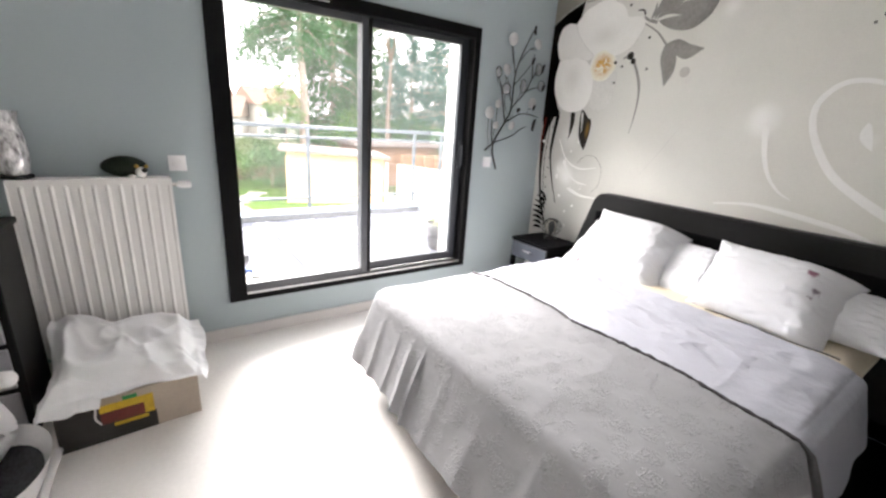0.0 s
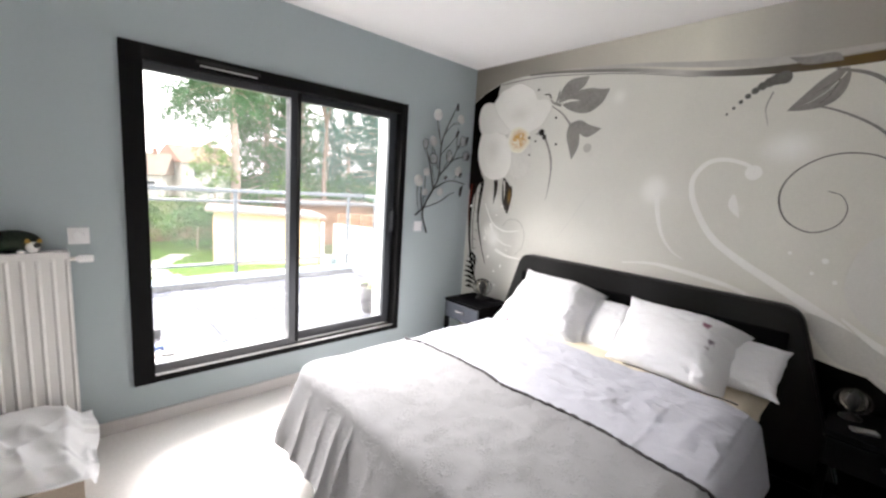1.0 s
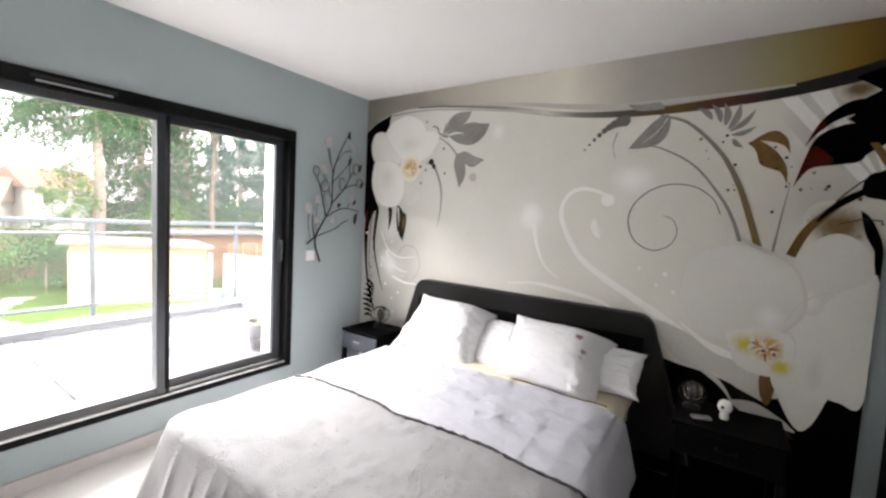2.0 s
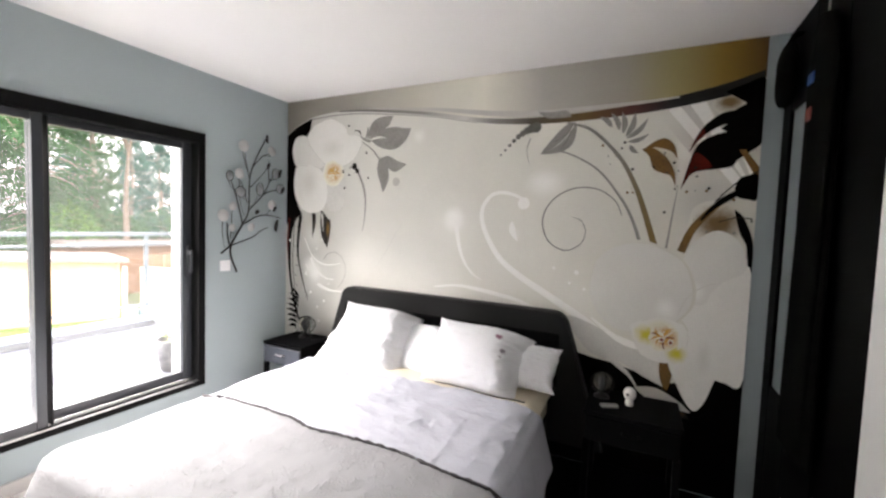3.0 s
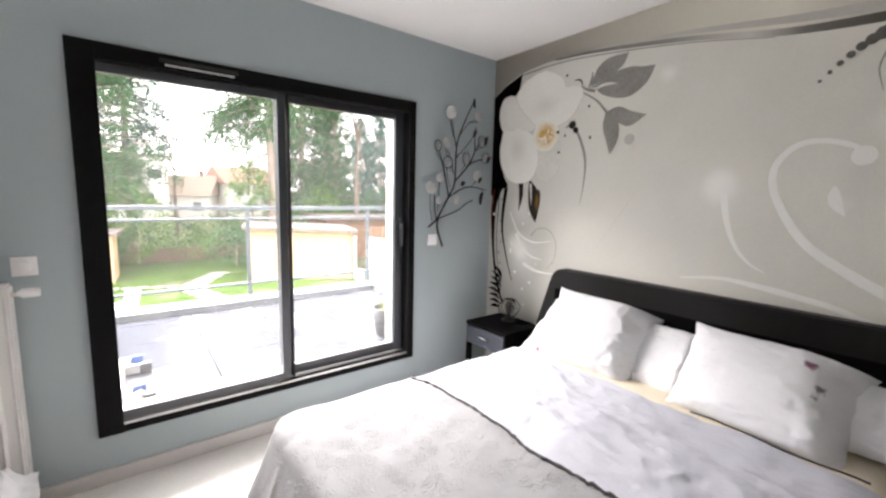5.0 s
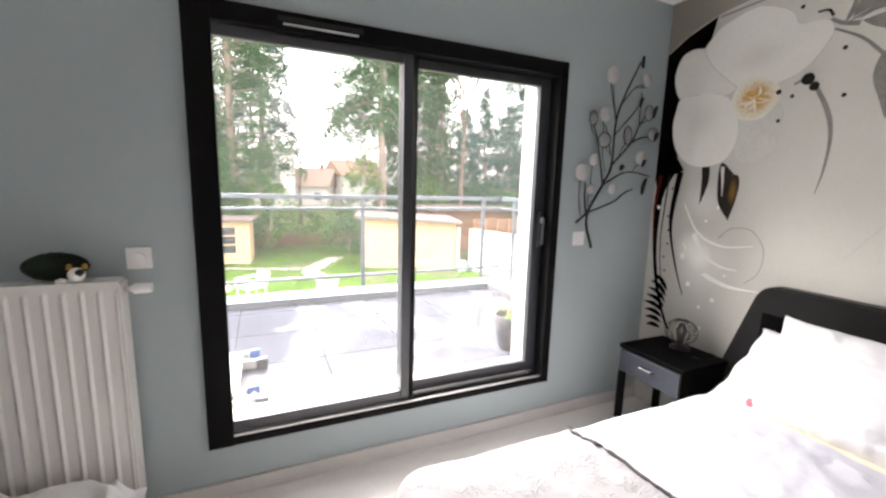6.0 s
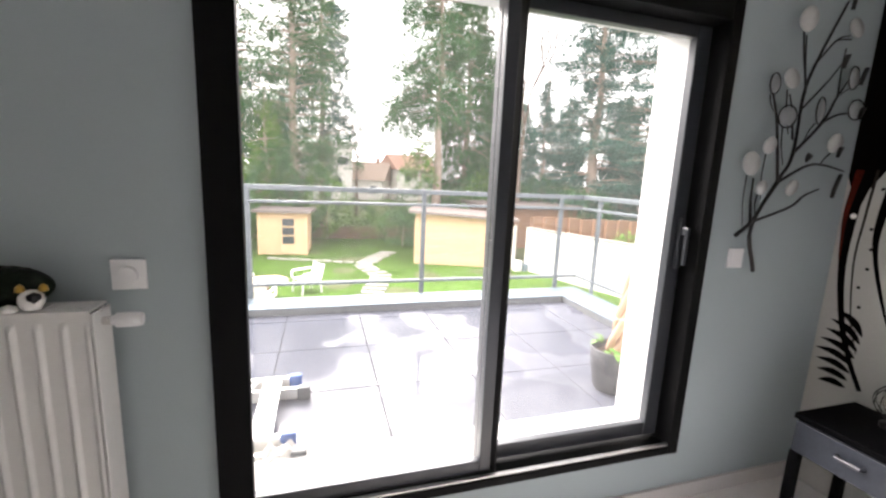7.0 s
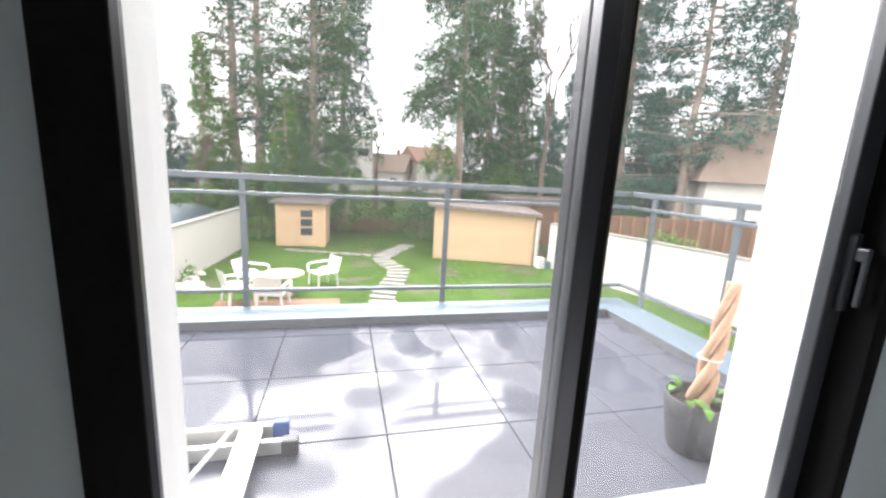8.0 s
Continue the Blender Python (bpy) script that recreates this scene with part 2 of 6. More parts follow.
_M = "ShaderNodeMath"
_ridge = _node(_M, "ABSOLUTE", _node(_M, "SUBTRACT", _na.outputs[0], 0.5), None)
_line = _node(_M, "SMOOTH_MIN", _node(_M, "MAXIMUM", _node(_M, "MULTIPLY_ADD", _ridge, -14.0, 1.0), 0.0), 0.8, 0.2)
_spot = _node(_M, "MINIMUM", _node(_M, "MAXIMUM", _node(_M, "MULTIPLY_ADD", _vo.outputs["Distance"], -6.0, 3.7), 0.0), 1.0)
_high = _node(_M, "MULTIPLY_ADD", _line, _spot, _node(_M, "MULTIPLY", _nb.outputs[0], 1.3))
_bp.inputs["Strength"].default_value, _bp.inputs["Distance"].default_value = 0.66, 0.006
_l.new(_high, _bp.inputs["Height"]), _l.new(_bp.outputs[0], _n["Principled BSDF"].inputs["Normal"])

CRYSTAL = bpy.data.materials.new("lamp_glass")
CRYSTAL.use_nodes = True
_b = CRYSTAL.node_tree.nodes["Principled BSDF"]
_b.inputs["Transmission Weight"].default_value, _b.inputs["Roughness"].default_value, _b.inputs["Base Color"].default_value = 1.0, 0.05, (0.95, 0.9, 0.82, 1)
MIRROR = bpy.data.materials.new("mirror")
MIRROR.use_nodes = True
_b = MIRROR.node_tree.nodes["Principled BSDF"]
_b.inputs["Metallic"].default_value, _b.inputs["Roughness"].default_value, _b.inputs["Base Color"].default_value = 1.0, 0.02, (0.8, 0.82, 0.82, 1)


# ---- mesh helpers ----
def part(name, bm, material, parent=None, label="", smooth=False):
    me = bpy.data.meshes.new(name)
    bmesh.ops.recalc_face_normals(bm, faces=bm.faces)
    bm.to_mesh(me)
    bm.free()
    me.materials.append(material)
    if smooth:
        me.shade_smooth()
    ob = new(name, me)
    if parent:
        ob.parent = parent
    if label:
        tagged(ob, label)
    return ob


def thing(name, label, category, place=(0, 0, 0), turn=0, group="", kind=""):
    e = new(name)
    e.empty_display_size = 0.1
    e.matrix_basis = pose(*place, 0, 0, turn)
    return tagged(e, label, category, group, kind)


def box(lo, hi, bevel=0.0, bm=None, turn=None):
    bm = bm or bmesh.new()
    c = [(a + b) / 2 for a, b in zip(lo, hi)]
    s = [abs(b - a) for a, b in zip(lo, hi)]
    m = Matrix.Translation(c) @ (turn or Matrix()) @ Matrix.Diagonal((*s, 1))
    v = bmesh.ops.create_cube(bm, size=1, matrix=m)["verts"]
    if bevel:
        e = list({e for x in v for e in x.link_edges})
        bmesh.ops.bevel(bm, geom=e, offset=bevel, segments=2, affect="EDGES", profile=0.5)
    return bm


def tube(points, r, bm=None, sides=8, taper=None, closed=False):
    """A round bar along the points; r is one radius or one for each point."""
    bm = bm or bmesh.new()
    pts = [Vector(p) for p in points]
    rings, n = [], len(pts)
    up = Vector((0.13, 0.27, 0.95)).normalized()
    for i, p in enumerate(pts):
        a, b = pts[max(i - 1, 0)], pts[min(i + 1, n - 1)]
        d = (b - a).normalized()
        u = d.cross(up)
        u = u.normalized() if u.length > 1e-3 else d.cross(Vector((1, 0, 0))).normalized()
        w = d.cross(u)
        rr = float(r[i]) if isinstance(r, (list, tuple)) else float(r)
        rings.append([bm.verts.new(p + rr * (math.cos(2 * math.pi * k / sides) * u + math.sin(2 * math.pi * k / sides) * w)) for k in range(sides)])
    for a, b in zip(rings, rings[1:]):
        for k in range(sides):
            bm.faces.new((a[k], a[(k + 1) % sides], b[(k + 1) % sides], b[k]))
    bm.faces.new(rings[0][::-1]), bm.faces.new(rings[-1])
    return bm


def spline(points, steps=8):
    """Points on a smooth curve through the given points."""
    p = [Vector(q) for q in points]
    p = [2 * p[0] - p[1]] + p + [2 * p[-1] - p[-2]]
    out = []
    for i in range(1, len(p) - 2):
        for k in range(steps):
            t = k / steps
            a, b, c, d = p[i - 1:i + 3]
            out.append(0.5 * (2 * b + (c - a) * t + (2 * a - 5 * b + 4 * c - d) * t * t + (3 * b - a - 3 * c + d) * t ** 3))
    return out + [p[-2]]


def lathe(profile, sides=24, bm=None, at=(0, 0, 0)):
    """A turned body from (radius, height) pairs."""
    bm = bm or bmesh.new()
    rings = [[bm.verts.new((at[0] + r * math.cos(2 * math.pi * k / sides), at[1] + r * math.sin(2 * math.pi * k / sides), at[2] + z)) for k in range(sides)] for r, z in profile]
    for a, b in zip(rings, rings[1:]):
        for k in range(sides):
            bm.faces.new((a[k], a[(k + 1) % sides], b[(k + 1) % sides], b[k]))
    bm.faces.new(rings[0][::-1]), bm.faces.new(rings[-1])
    return bm


def surface(f, nu, nv, bm=None):
    """A grid of faces over f(u, v), u and v from 0 to 1."""
    bm = bm or bmesh.new()
    g = [[bm.verts.new(f(i / nu, j / nv)) for j in range(nv + 1)] for i in range(nu + 1)]
    for i in range(nu):
        for j in range(nv):
            bm.faces.new((g[i][j], g[i + 1][j], g[i + 1][j + 1], g[i][j + 1]))
    return bm


# ---- room ----
ROOM_W, ROOM_S, CEIL = -4.1, -3.46, 2.505
WX0, WX1, WZ0, WZ1, WT = -2.55, -0.766, 0.25, 2.068, 0.36


def structure(name, bm, material, label, category):
    return tagged(part(name, bm, material), label, category, kind="structure")


structure("floor", box((ROOM_W - 0.2, ROOM_S - 0.9, -0.25), (0.25, 0, 0)), FLOOR, "pale grey smooth bedroom floor", "floor")
structure("ceiling", box((ROOM_W - 0.2, ROOM_S - 0.9, CEIL), (0.25, WT, CEIL + 0.25)), WHITE, "smooth white painted ceiling", "ceiling")
b = box((ROOM_W - 0.2, 0, -2.7), (WX0, WT, CEIL))
box((WX1, 0, -2.7), (0.25, WT, CEIL), bm=b)
box((WX0, 0, -2.7), (WX1, WT, WZ0), bm=b)
box((WX0, 0, WZ1), (WX1, WT, CEIL), bm=b)
structure("wall_north", b, WALL, "blue-grey painted wall round a wide window", "wall")
structure("wall_east", box((0, ROOM_S - 0.9, 0), (0.25, -0.0, CEIL)), WALL, "blue-grey painted wall behind a printed mural", "wall")
structure("wall_west", box((ROOM_W - 0.2, ROOM_S - 0.9, 0), (ROOM_W, 0, CEIL)), WHITE, "plain white painted side wall", "wall")
b = box((ROOM_W, ROOM_S - 0.2, 0), (-1.08, ROOM_S, CEIL))
box((-1.08, ROOM_S - 0.9, 0), (0, ROOM_S - 0.7, CEIL), bm=b)
structure("wall_south", b, WHITE, "white painted wall beside a wardrobe niche", "wall")
# white outer reveals of the window
b = box((WX0 - 0.002, 0.11, WZ0), (WX0 + 0.012, WT + 0.004, WZ1))
box((WX1 - 0.012, 0.11, WZ0), (WX1 + 0.002, WT + 0.004, WZ1), bm=b)
box((WX0 + 0.012, 0.11, WZ1 - 0.012), (WX1 - 0.012, WT + 0.004, WZ1 + 0.002), bm=b)
box((WX0 + 0.012, 0.11, WZ0 - 0.01), (WX1 - 0.012, WT - 0.02, WZ0 + 0.01), bm=b)
box((ROOM_W - 0.2, WT, -2.7), (WX0, WT + 0.012, CEIL + 0.2), bm=b)
box((WX1, WT, -2.7), (0.25, WT + 0.012, CEIL + 0.2), bm=b)
structure("trim_reveal", b, RENDERED, "white rendered outer window reveal and facade", "trim")
b = box((ROOM_W, -0.014, 0), (-0.004, 0, 0.075), 0.003)
structure("baseboard", b, BASE, "low pale grey baseboard under the window", "baseboard")
structure("baseboard_west", box((ROOM_W, ROOM_S, 0), (ROOM_W + 0.014, -0.016, 0.075), 0.003), BASE, "low pale grey baseboard", "baseboard")
structure("baseboard_south", box((ROOM_W + 0.016, ROOM_S, 0), (-1.09, ROOM_S + 0.014, 0.075), 0.003), BASE, "low pale grey baseboard", "baseboard")

# ---- sliding window ----
win = thing("window_1", "wide black aluminium sliding window with two panes", "window", kind="structure")


def ring(x0, x1, z0, z1, y0, y1, l, r, bt, tp, bevel=0.004):
    b = box((x0, y0, z0), (x0 + l, y1, z1), bevel)
    box((x1 - r, y0, z0), (x1, y1, z1), bevel, b)
    box((x0 + l, y0 + 0.002, z0), (x1 - r, y1 - 0.002, z0 + bt), bevel, b)
    box((x0 + l, y0 + 0.002, z1 - tp), (x1 - r, y1 - 0.002, z1), bevel, b)
    return b


fr = part("window_frame", ring(WX0 - 0.004, WX1 + 0.004, WZ0 - 0.004, WZ1 + 0.004, -0.018, 0.115, 0.052, 0.05, 0.036, 0.075), ALU, win)
part("cover_strip", box((WX0 - 0.004, -0.021, WZ0 - 0.003), (WX0 + 0.094, 0.010, WZ1 + 0.003), 0.003), ALU, fr)
part("vent_slot", box((-2.2, -0.024, 2.016), (-1.9, -0.017, 2.024), 0.002), STEEL, fr, "thin bright ventilation slot")
part("vent_cover", box((-2.22, -0.022, 2.03), (-1.88, -0.0175, 2.05), 0.002), RUBBER, fr)
part("track", box((WX0 + 0.052, -0.012, WZ0 + 0.034), (WX1 - 0.048, 0.004, WZ0 + 0.042), 0.002), STEEL, fr, "bright bottom sliding track")
sl = part("sash", ring(-2.498, -1.638, 0.292, 1.995, 0.012, 0.052, 0.030, 0.046, 0.05, 0.045), ALU_L, win, "dark grey inner sliding sash")
part("seal", box((-1.6255, 0.001, 0.30), (-1.618, 0.058, 1.99), 0.002), RUBBER, sl)
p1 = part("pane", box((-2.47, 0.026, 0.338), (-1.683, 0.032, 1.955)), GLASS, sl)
sr = part("sash", ring(-1.682, -0.816, 0.30, 1.995, 0.060, 0.098, 0.046, 0.066, 0.06, 0.045), ALU_L, win, "dark grey outer sliding sash")
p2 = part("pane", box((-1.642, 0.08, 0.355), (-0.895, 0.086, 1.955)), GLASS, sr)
for p in (p1, p2):
    p.visible_shadow = False
b = box((-0.855, 0.040, 1.06), (-0.832, 0.063, 1.27), 0.006)
hd = part("handle", b, ALU_L, sr, "grey upright sash handle")
part("lever", box((-0.851, 0.012, 1.20), (-0.836, 0.042, 1.235), 0.005, box((-0.851, 0.010, 1.08), (-0.836, 0.024, 1.235), 0.005)), ALU_L, hd)

# ---- terrace ----
TZ = 0.208
structure("terrace_base", box((-6.5, WT + 0.012, -2.7), (0.42, 2.52, TZ - 0.03)), FASCIA, "solid base under the roof terrace", "terrace")
b = box((-6.5, 2.222, TZ - 0.03), (0.09, 2.50, 0.262), 0.004)
structure("terrace_kerb", b, FASCIA, "dark grey low upstand round the terrace", "kerb")
structure("terrace_kerb_side", box((0.094, 0.372, TZ - 0.03), (0.42, 2.50, 0.262), 0.004), FASCIA, "dark grey low upstand round the terrace", "kerb")
b = box((-6.5, 2.214, 0.262), (0.425, 2.512, 0.272), 0.003)
structure("coping", b, COPING, "blue-grey metal coping on the terrace edge", "coping")
structure("coping_side", box((0.086, 0.374, 0.2625), (0.425, 2.212, 0.2725), 0.003), COPING, "blue-grey metal coping on the terrace edge", "coping")

# ---- bed ----
BT, BY0, BY1, BX0, BX1 = 0.515, -2.40, -0.82, -1.94, -0.09   # top height and outline of the mattress
bed = thing("bed", "black double bed with a broad rounded headboard", "bed")
part("bed_frame", box((BX0 + 0.06, BY0 + 0.02, 0.16), (BX1, BY1 - 0.02, 0.30), 0.01), BLACKWOOD, bed)
for x in (BX0 + 0.12, BX1 - 0.1):
    for y in (BY0 + 0.1, BY1 - 0.1):
        part("leg", box((x - 0.04, y - 0.04, 0.0125 if y < -2 else 0), (x + 0.04, y + 0.04, 0.165), 0.006), BLACKWOOD, bed)
part("mattress", box((BX0 + 0.02, BY0 + 0.015, 0.30), (BX1 - 0.005, BY1 - 0.015, BT - 0.015), 0.04), CREAM, bed, "mattress in a cream fitted sheet", True)


def headboard_outline(grow):
    pts = []
    for (y, z), r in (((-0.47 + grow, 0.14), 0.0), ((-0.725 + grow, 0.967 + grow), 0.085), ((-2.455 - grow, 0.967 + grow), 0.085), ((-2.71 - grow, 0.14), 0.0)):
        pts.append((Vector((y, z)), r))
    out = [pts[0][0]]
    for (a, _), (c, r), (d, _) in zip(pts, pts[1:], pts[2:]):
        s, e = c + (a - c).normalized() * r, c + (d - c).normalized() * r
        out += [(1 - t) ** 2 * s + 2 * t * (1 - t) * c + t * t * e for t in [k / 8 for k in range(9)]]
    return out + [pts[3][0]]


def slab(outline, x0, x1, bevel=0.008):
    bm = bmesh.new()
    f = bm.faces.new([bm.verts.new((x0, p[0], p[1])) for p in outline])
    e = bmesh.ops.extrude_face_region(bm, geom=[f])["geom"]
    bmesh.ops.translate(bm, verts=[v for v in e if isinstance(v, bmesh.types.BMVert)], vec=(x1 - x0, 0, 0))
    rim = [ed for ed in bm.edges if abs(ed.verts[0].co.x - ed.verts[1].co.x) < 1e-6]
    bmesh.ops.bevel(bm, geom=rim, offset=bevel, segments=2, affect="EDGES")
    return bm


part("headboard", slab(headboard_outline(0.0), -0.085, -0.01), HEADB, bed, "black stained headboard with rounded shoulders")
part("panel", box((-0.096, -2.43, 0.50), (-0.084, -0.75, 0.83), 0.006), BLACKWOOD, bed, "inset darker headboard panel")


def wobble(x, y, s, a):
    return a * noise.noise(Vector((x * s, y * s, 3.7)))


def crease(x, y, s):
    """Sharp-crested folds of rumpled cloth."""
    return 1 - 2 * abs(noise.noise(Vector((x * s, y * s * 0.8, 8.1)) + 0.6 * noise.noise_vector(Vector((x * 3, y * 3, 1)))))


def top_z(x, y):
    e = min(1.0, max(0.0, min(y - BY0, BY1 - y) / 0.14))
    return BT + 0.02 * (1 - (1 - e) ** 2) + wobble(x, y, 5, 0.008) + wobble(x, y, 14, 0.004)


pleat_rng, PLEATS, at_s = random.Random(5), [], 0.0
while at_s < 4.2:
    at_s += pleat_rng.uniform(0.06, 0.25)
    PLEATS.append((at_s, pleat_rng.uniform(0.5, 1.5) * (0.95 if 0.45 < at_s < 1.25 else 0.38), pleat_rng.uniform(0.012, 0.034) * (1 if at_s < 1.35 else 1.8)))


def pleats(s, k):
    """Narrow creased ridges at uneven steps along a hanging hem, slightly slanted."""
    return sum(a * math.exp(-abs((s - c - 0.04 * (a - 1) * k) / (w * (0.7 + 0.5 * k))) ** 1.5) for c, a, w in PLEATS if abs(s - c) < 0.2) - 0.3


def drape(px, py, nx, ny, d, s, drop, flare, fold, freq):
    """A point of hanging cloth, d from 0 to 1 below the edge at (px, py), whose outward way is (nx, ny)."""
    r = 0.05
    arc = min(1.0, d / 0.22)
    out = r * math.sin(arc * math.pi / 2)
    z = top_z(px, py) - r * (1 - math.cos(arc * math.pi / 2))
    if d > 0.22:
        k = (d - 0.22) / 0.78
        ph = s * freq + 1.6 * math.sin(s * 2.3) + 0.5 * k
        if freq:
            w = 1.6 * (1 - abs(math.sin(ph / 2))) ** 1.3 - 0.5 + 0.35 * math.sin(s * freq * 2.17 + 1.0)
        else:
            w = pleats(s, k) + 0.5 * math.sin(s * 5.1 + 0.6)
        w += 0.3 * noise.noise(Vector((s * 9, k * 2, 4)))
        out += flare * k + fold * k ** 0.7 * (w + 0.8)
        z -= k * (drop - r) * (1 + 0.07 * noise.noise(Vector((s * 4, 0.3, 0)))) - 0.35 * fold * k * w
    return (px + nx * out, py + ny * out, z)


# patterned bedspread over the foot half, hanging at the foot and both sides
XS = -1.285
U = []
cr = 0.085
for k in range(60):
    U.append((XS + (BX0 + cr - XS) * k / 60, BY1, 0, 1))
for k in range(15):
    a = math.pi / 2 * k / 14
    U.append((BX0 + cr - cr * math.sin(a), BY1 - cr + cr * math.cos(a), -math.sin(a), math.cos(a)))
for k in range(1, 190):
    U.append((BX0, BY1 - cr + (BY0 + cr - BY1 + cr) * k / 190, -1, 0))
for k in range(15):
    a = math.pi / 2 * k / 14
    U.append((BX0 + cr - cr * math.cos(a), BY0 + cr - cr * math.sin(a), -math.cos(a), -math.sin(a)))
for k in range(1, 61):
    U.append((BX0 + cr + (XS - BX0 - cr) * k / 60, BY0, 0, -1))
run, S = 0.0, [0.0]
for p, q in zip(U, U[1:]):
    run += math.hypot(q[0] - p[0], q[1] - p[1])
    S.append(run)


def seam_x(y):
    return XS + 0.012 * math.sin(9 * y) + wobble(1.0, y, 6, 0.02)


def spread_at(u, v):
    i = round(u * (len(U) - 1))
    px, py, nx, ny = U[i]
    if v <= 0.6:
        t = v / 0.6
        y = BY1 + (BY0 - BY1) * u
        qx = seam_x(y)
        x, yy = qx + (px - qx) * t, y + (py - y) * t
        if i in (0, len(U) - 1):
            x = qx
        return (x, yy, top_z(x, yy) + 0.012)
    d = (v - 0.6) / 0.4
    x, y, z = drape(px, py, nx, ny, d, S[i], 0.37, 0.085, 0.026, 0)
    return (x, y, z + 0.012)


bedspread = thing("bedspread", "pale grey embossed bedspread draped over the bed foot", "bedspread")
part("cover", surface(spread_at, len(U) - 1, 40), SPREAD, bedspread, smooth=True)
pts = []
for k in range(150):
    y = BY1 + 0.02 + (BY0 - BY1 - 0.04) * k / 149
    x = seam_x(y) + 0.007 * math.sin(k * 1.9) * noise.noise(Vector((k * 0.2, 1, 0))) * 2
    pts.append((x, y, top_z(x, y) + 0.017))
radii = [0.0058 + 0.005 * noise.noise(Vector((k * 0.37, 5, 1))) for k in range(150)]
pts += [drape(XS, BY0, 0, -1, d, S[-1], 0.37, 0.085, 0.026, 0) for d in (0.15, 0.3, 0.5, 0.75, 0.98)]
pts[-5:] = [(x + 0.006, y - 0.012, z + 0.005) for x, y, z in pts[-5:]]
part("ruffle", tube(pts, radii + [0.012, 0.015, 0.017, 0.016, 0.013], sides=6), TRIM, bedspread, "dark ruffled edge across the bed", True)

# white top sheet, hanging at both sides
XT0, XT1 = XS + 0.06, -0.565


def sheet_at(u, v):
    x = XT0 - 0.09 + (XT1 + 0.09 - XT0) * u
    if 0.25 <= v <= 0.75:
        y = BY1 + (BY0 - BY1) * (v - 0.25) / 0.5
        far = XT1 + wobble(2.0, y, 3, 0.05)
        x = XT0 - 0.09 + (far + 0.09 - XT0) * u
        ironed = 0.004 * math.exp(-((y + 2.152 + 0.01 * math.sin(9 * x)) / 0.008) ** 2) * (x < -0.8)
        return (x, y, top_z(x, y) + 0.006 + ironed + (wobble(x, y, 9, 0.005) + 0.008 * crease(x, y, 4) + 0.0045 * crease(x, y, 11) + 0.002 * crease(x, y, 26)) * min(1.0, max(0.0, (u - 0.12) / 0.2)))
    side = 1 if v < 0.25 else -1
    d = (0.25 - v) / 0.25 if side > 0 else (v - 0.75) / 0.25
    p = drape(x, BY1 if side > 0 else BY0, 0, side, d, x * 1.3 + side, 0.30 + 0.05 * math.sin(5 * x), 0.05, 0.012, 13)
    return (p[0] + 0.03 * d * math.sin(8 * x), p[1], p[2] + 0.004)


sheet = thing("top_sheet", "white rumpled top sheet hanging over both bed sides", "sheet")
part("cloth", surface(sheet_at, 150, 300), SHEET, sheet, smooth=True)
fitted = thing("fitted_sheet", "cream fitted sheet showing below the pillows", "sheet")
part("cloth", surface(lambda u, v: (lambda x, y: (x, y, top_z(x, y) + 0.001 - 0.05 * max(0, abs(v - 0.5) - 0.47) / 0.03))(-0.60 + 0.47 * u, BY1 + 0.012 + (BY0 - BY1 - 0.024) * v), 16, 60), CREAM, fitted, smooth=True)


pts = [(x, y, top_z(x, y) + 0.008) for x, y in [(-0.525 + 0.012 * math.sin(7 * k / 30), -1.80 - 0.54 * k / 30) for k in range(31)]]
part("piping", tube(pts, 0.0035, sides=6), TRIM, fitted, "thin dark piping", True)


# ---- pillows ----
def pillow(name, label, place, size, tilt, yaw, lean, material, seed, curl=0.2):
    """A soft pillow, size = width, height, thickness; tilt leans it back from lying flat."""
    w, h, th = size
    e = thing(name, label, "pillow", group="pillows on the bed")
    bm = bmesh.new()

    def half(sign):
        def f(u, v):
            a, c = 2 * u - 1, 2 * v - 1
            puff = max(0.0, (1 - abs(a) ** 2.7)) ** 0.72 * max(0.0, (1 - abs(c) ** 2.5)) ** 0.7
            pinch = 1 - 0.07 * (1 - abs(a) ** 4) * abs(c) ** 3
            pinch2 = 1 - 0.07 * (1 - abs(c) ** 4) * abs(a) ** 3
            ends = max(0.0, abs(a) - 0.35) ** 1.2 + max(0.0, abs(c) - 0.5)
            n = noise.noise(Vector((a * 1.6 + seed, c * 1.6, sign))) * 0.16 + (0.5 - abs(noise.noise(Vector((a * 3.1 + seed, c * 5.5, sign))))) * (0.10 + 0.75 * ends) + (0.5 - abs(noise.noise(Vector((a * 7 + seed, c * 13, sign))))) * (0.05 + 0.5 * ends)
            bend = 1.6 * max(0.0, a - 0.45 + 0.15 * c) ** 2
            edge = 0.012 * noise.noise(Vector((a * 3, c * 3, seed)))
            return (a * w / 2 * pinch2 + edge, c * h / 2 * pinch, sign * th / 2 * puff * (1 + n) - curl * bend + 0.004 * noise.noise(Vector((a * 9, c * 9, seed))))
        surface(f, 64, 48, bm)
    half(1), half(-1)
    bmesh.ops.remove_doubles(bm, verts=bm.verts, dist=0.002)
    ob = part("pillowcase", bm, material, e, smooth=True)
    # local x runs along the bed's width, y up the headboard
    e.matrix_basis = Matrix.Translation(place) @ Matrix(((0, 1, 0, 0), (-1, 0, 0, 0), (0, 0, 1, 0), (0, 0, 0, 1))) @ pose(0, 0, 0, 0, 0, yaw) @ pose(0, 0, 0, tilt, 0, 0) @ pose(0, 0, 0, 0, lean, 0)
    return e


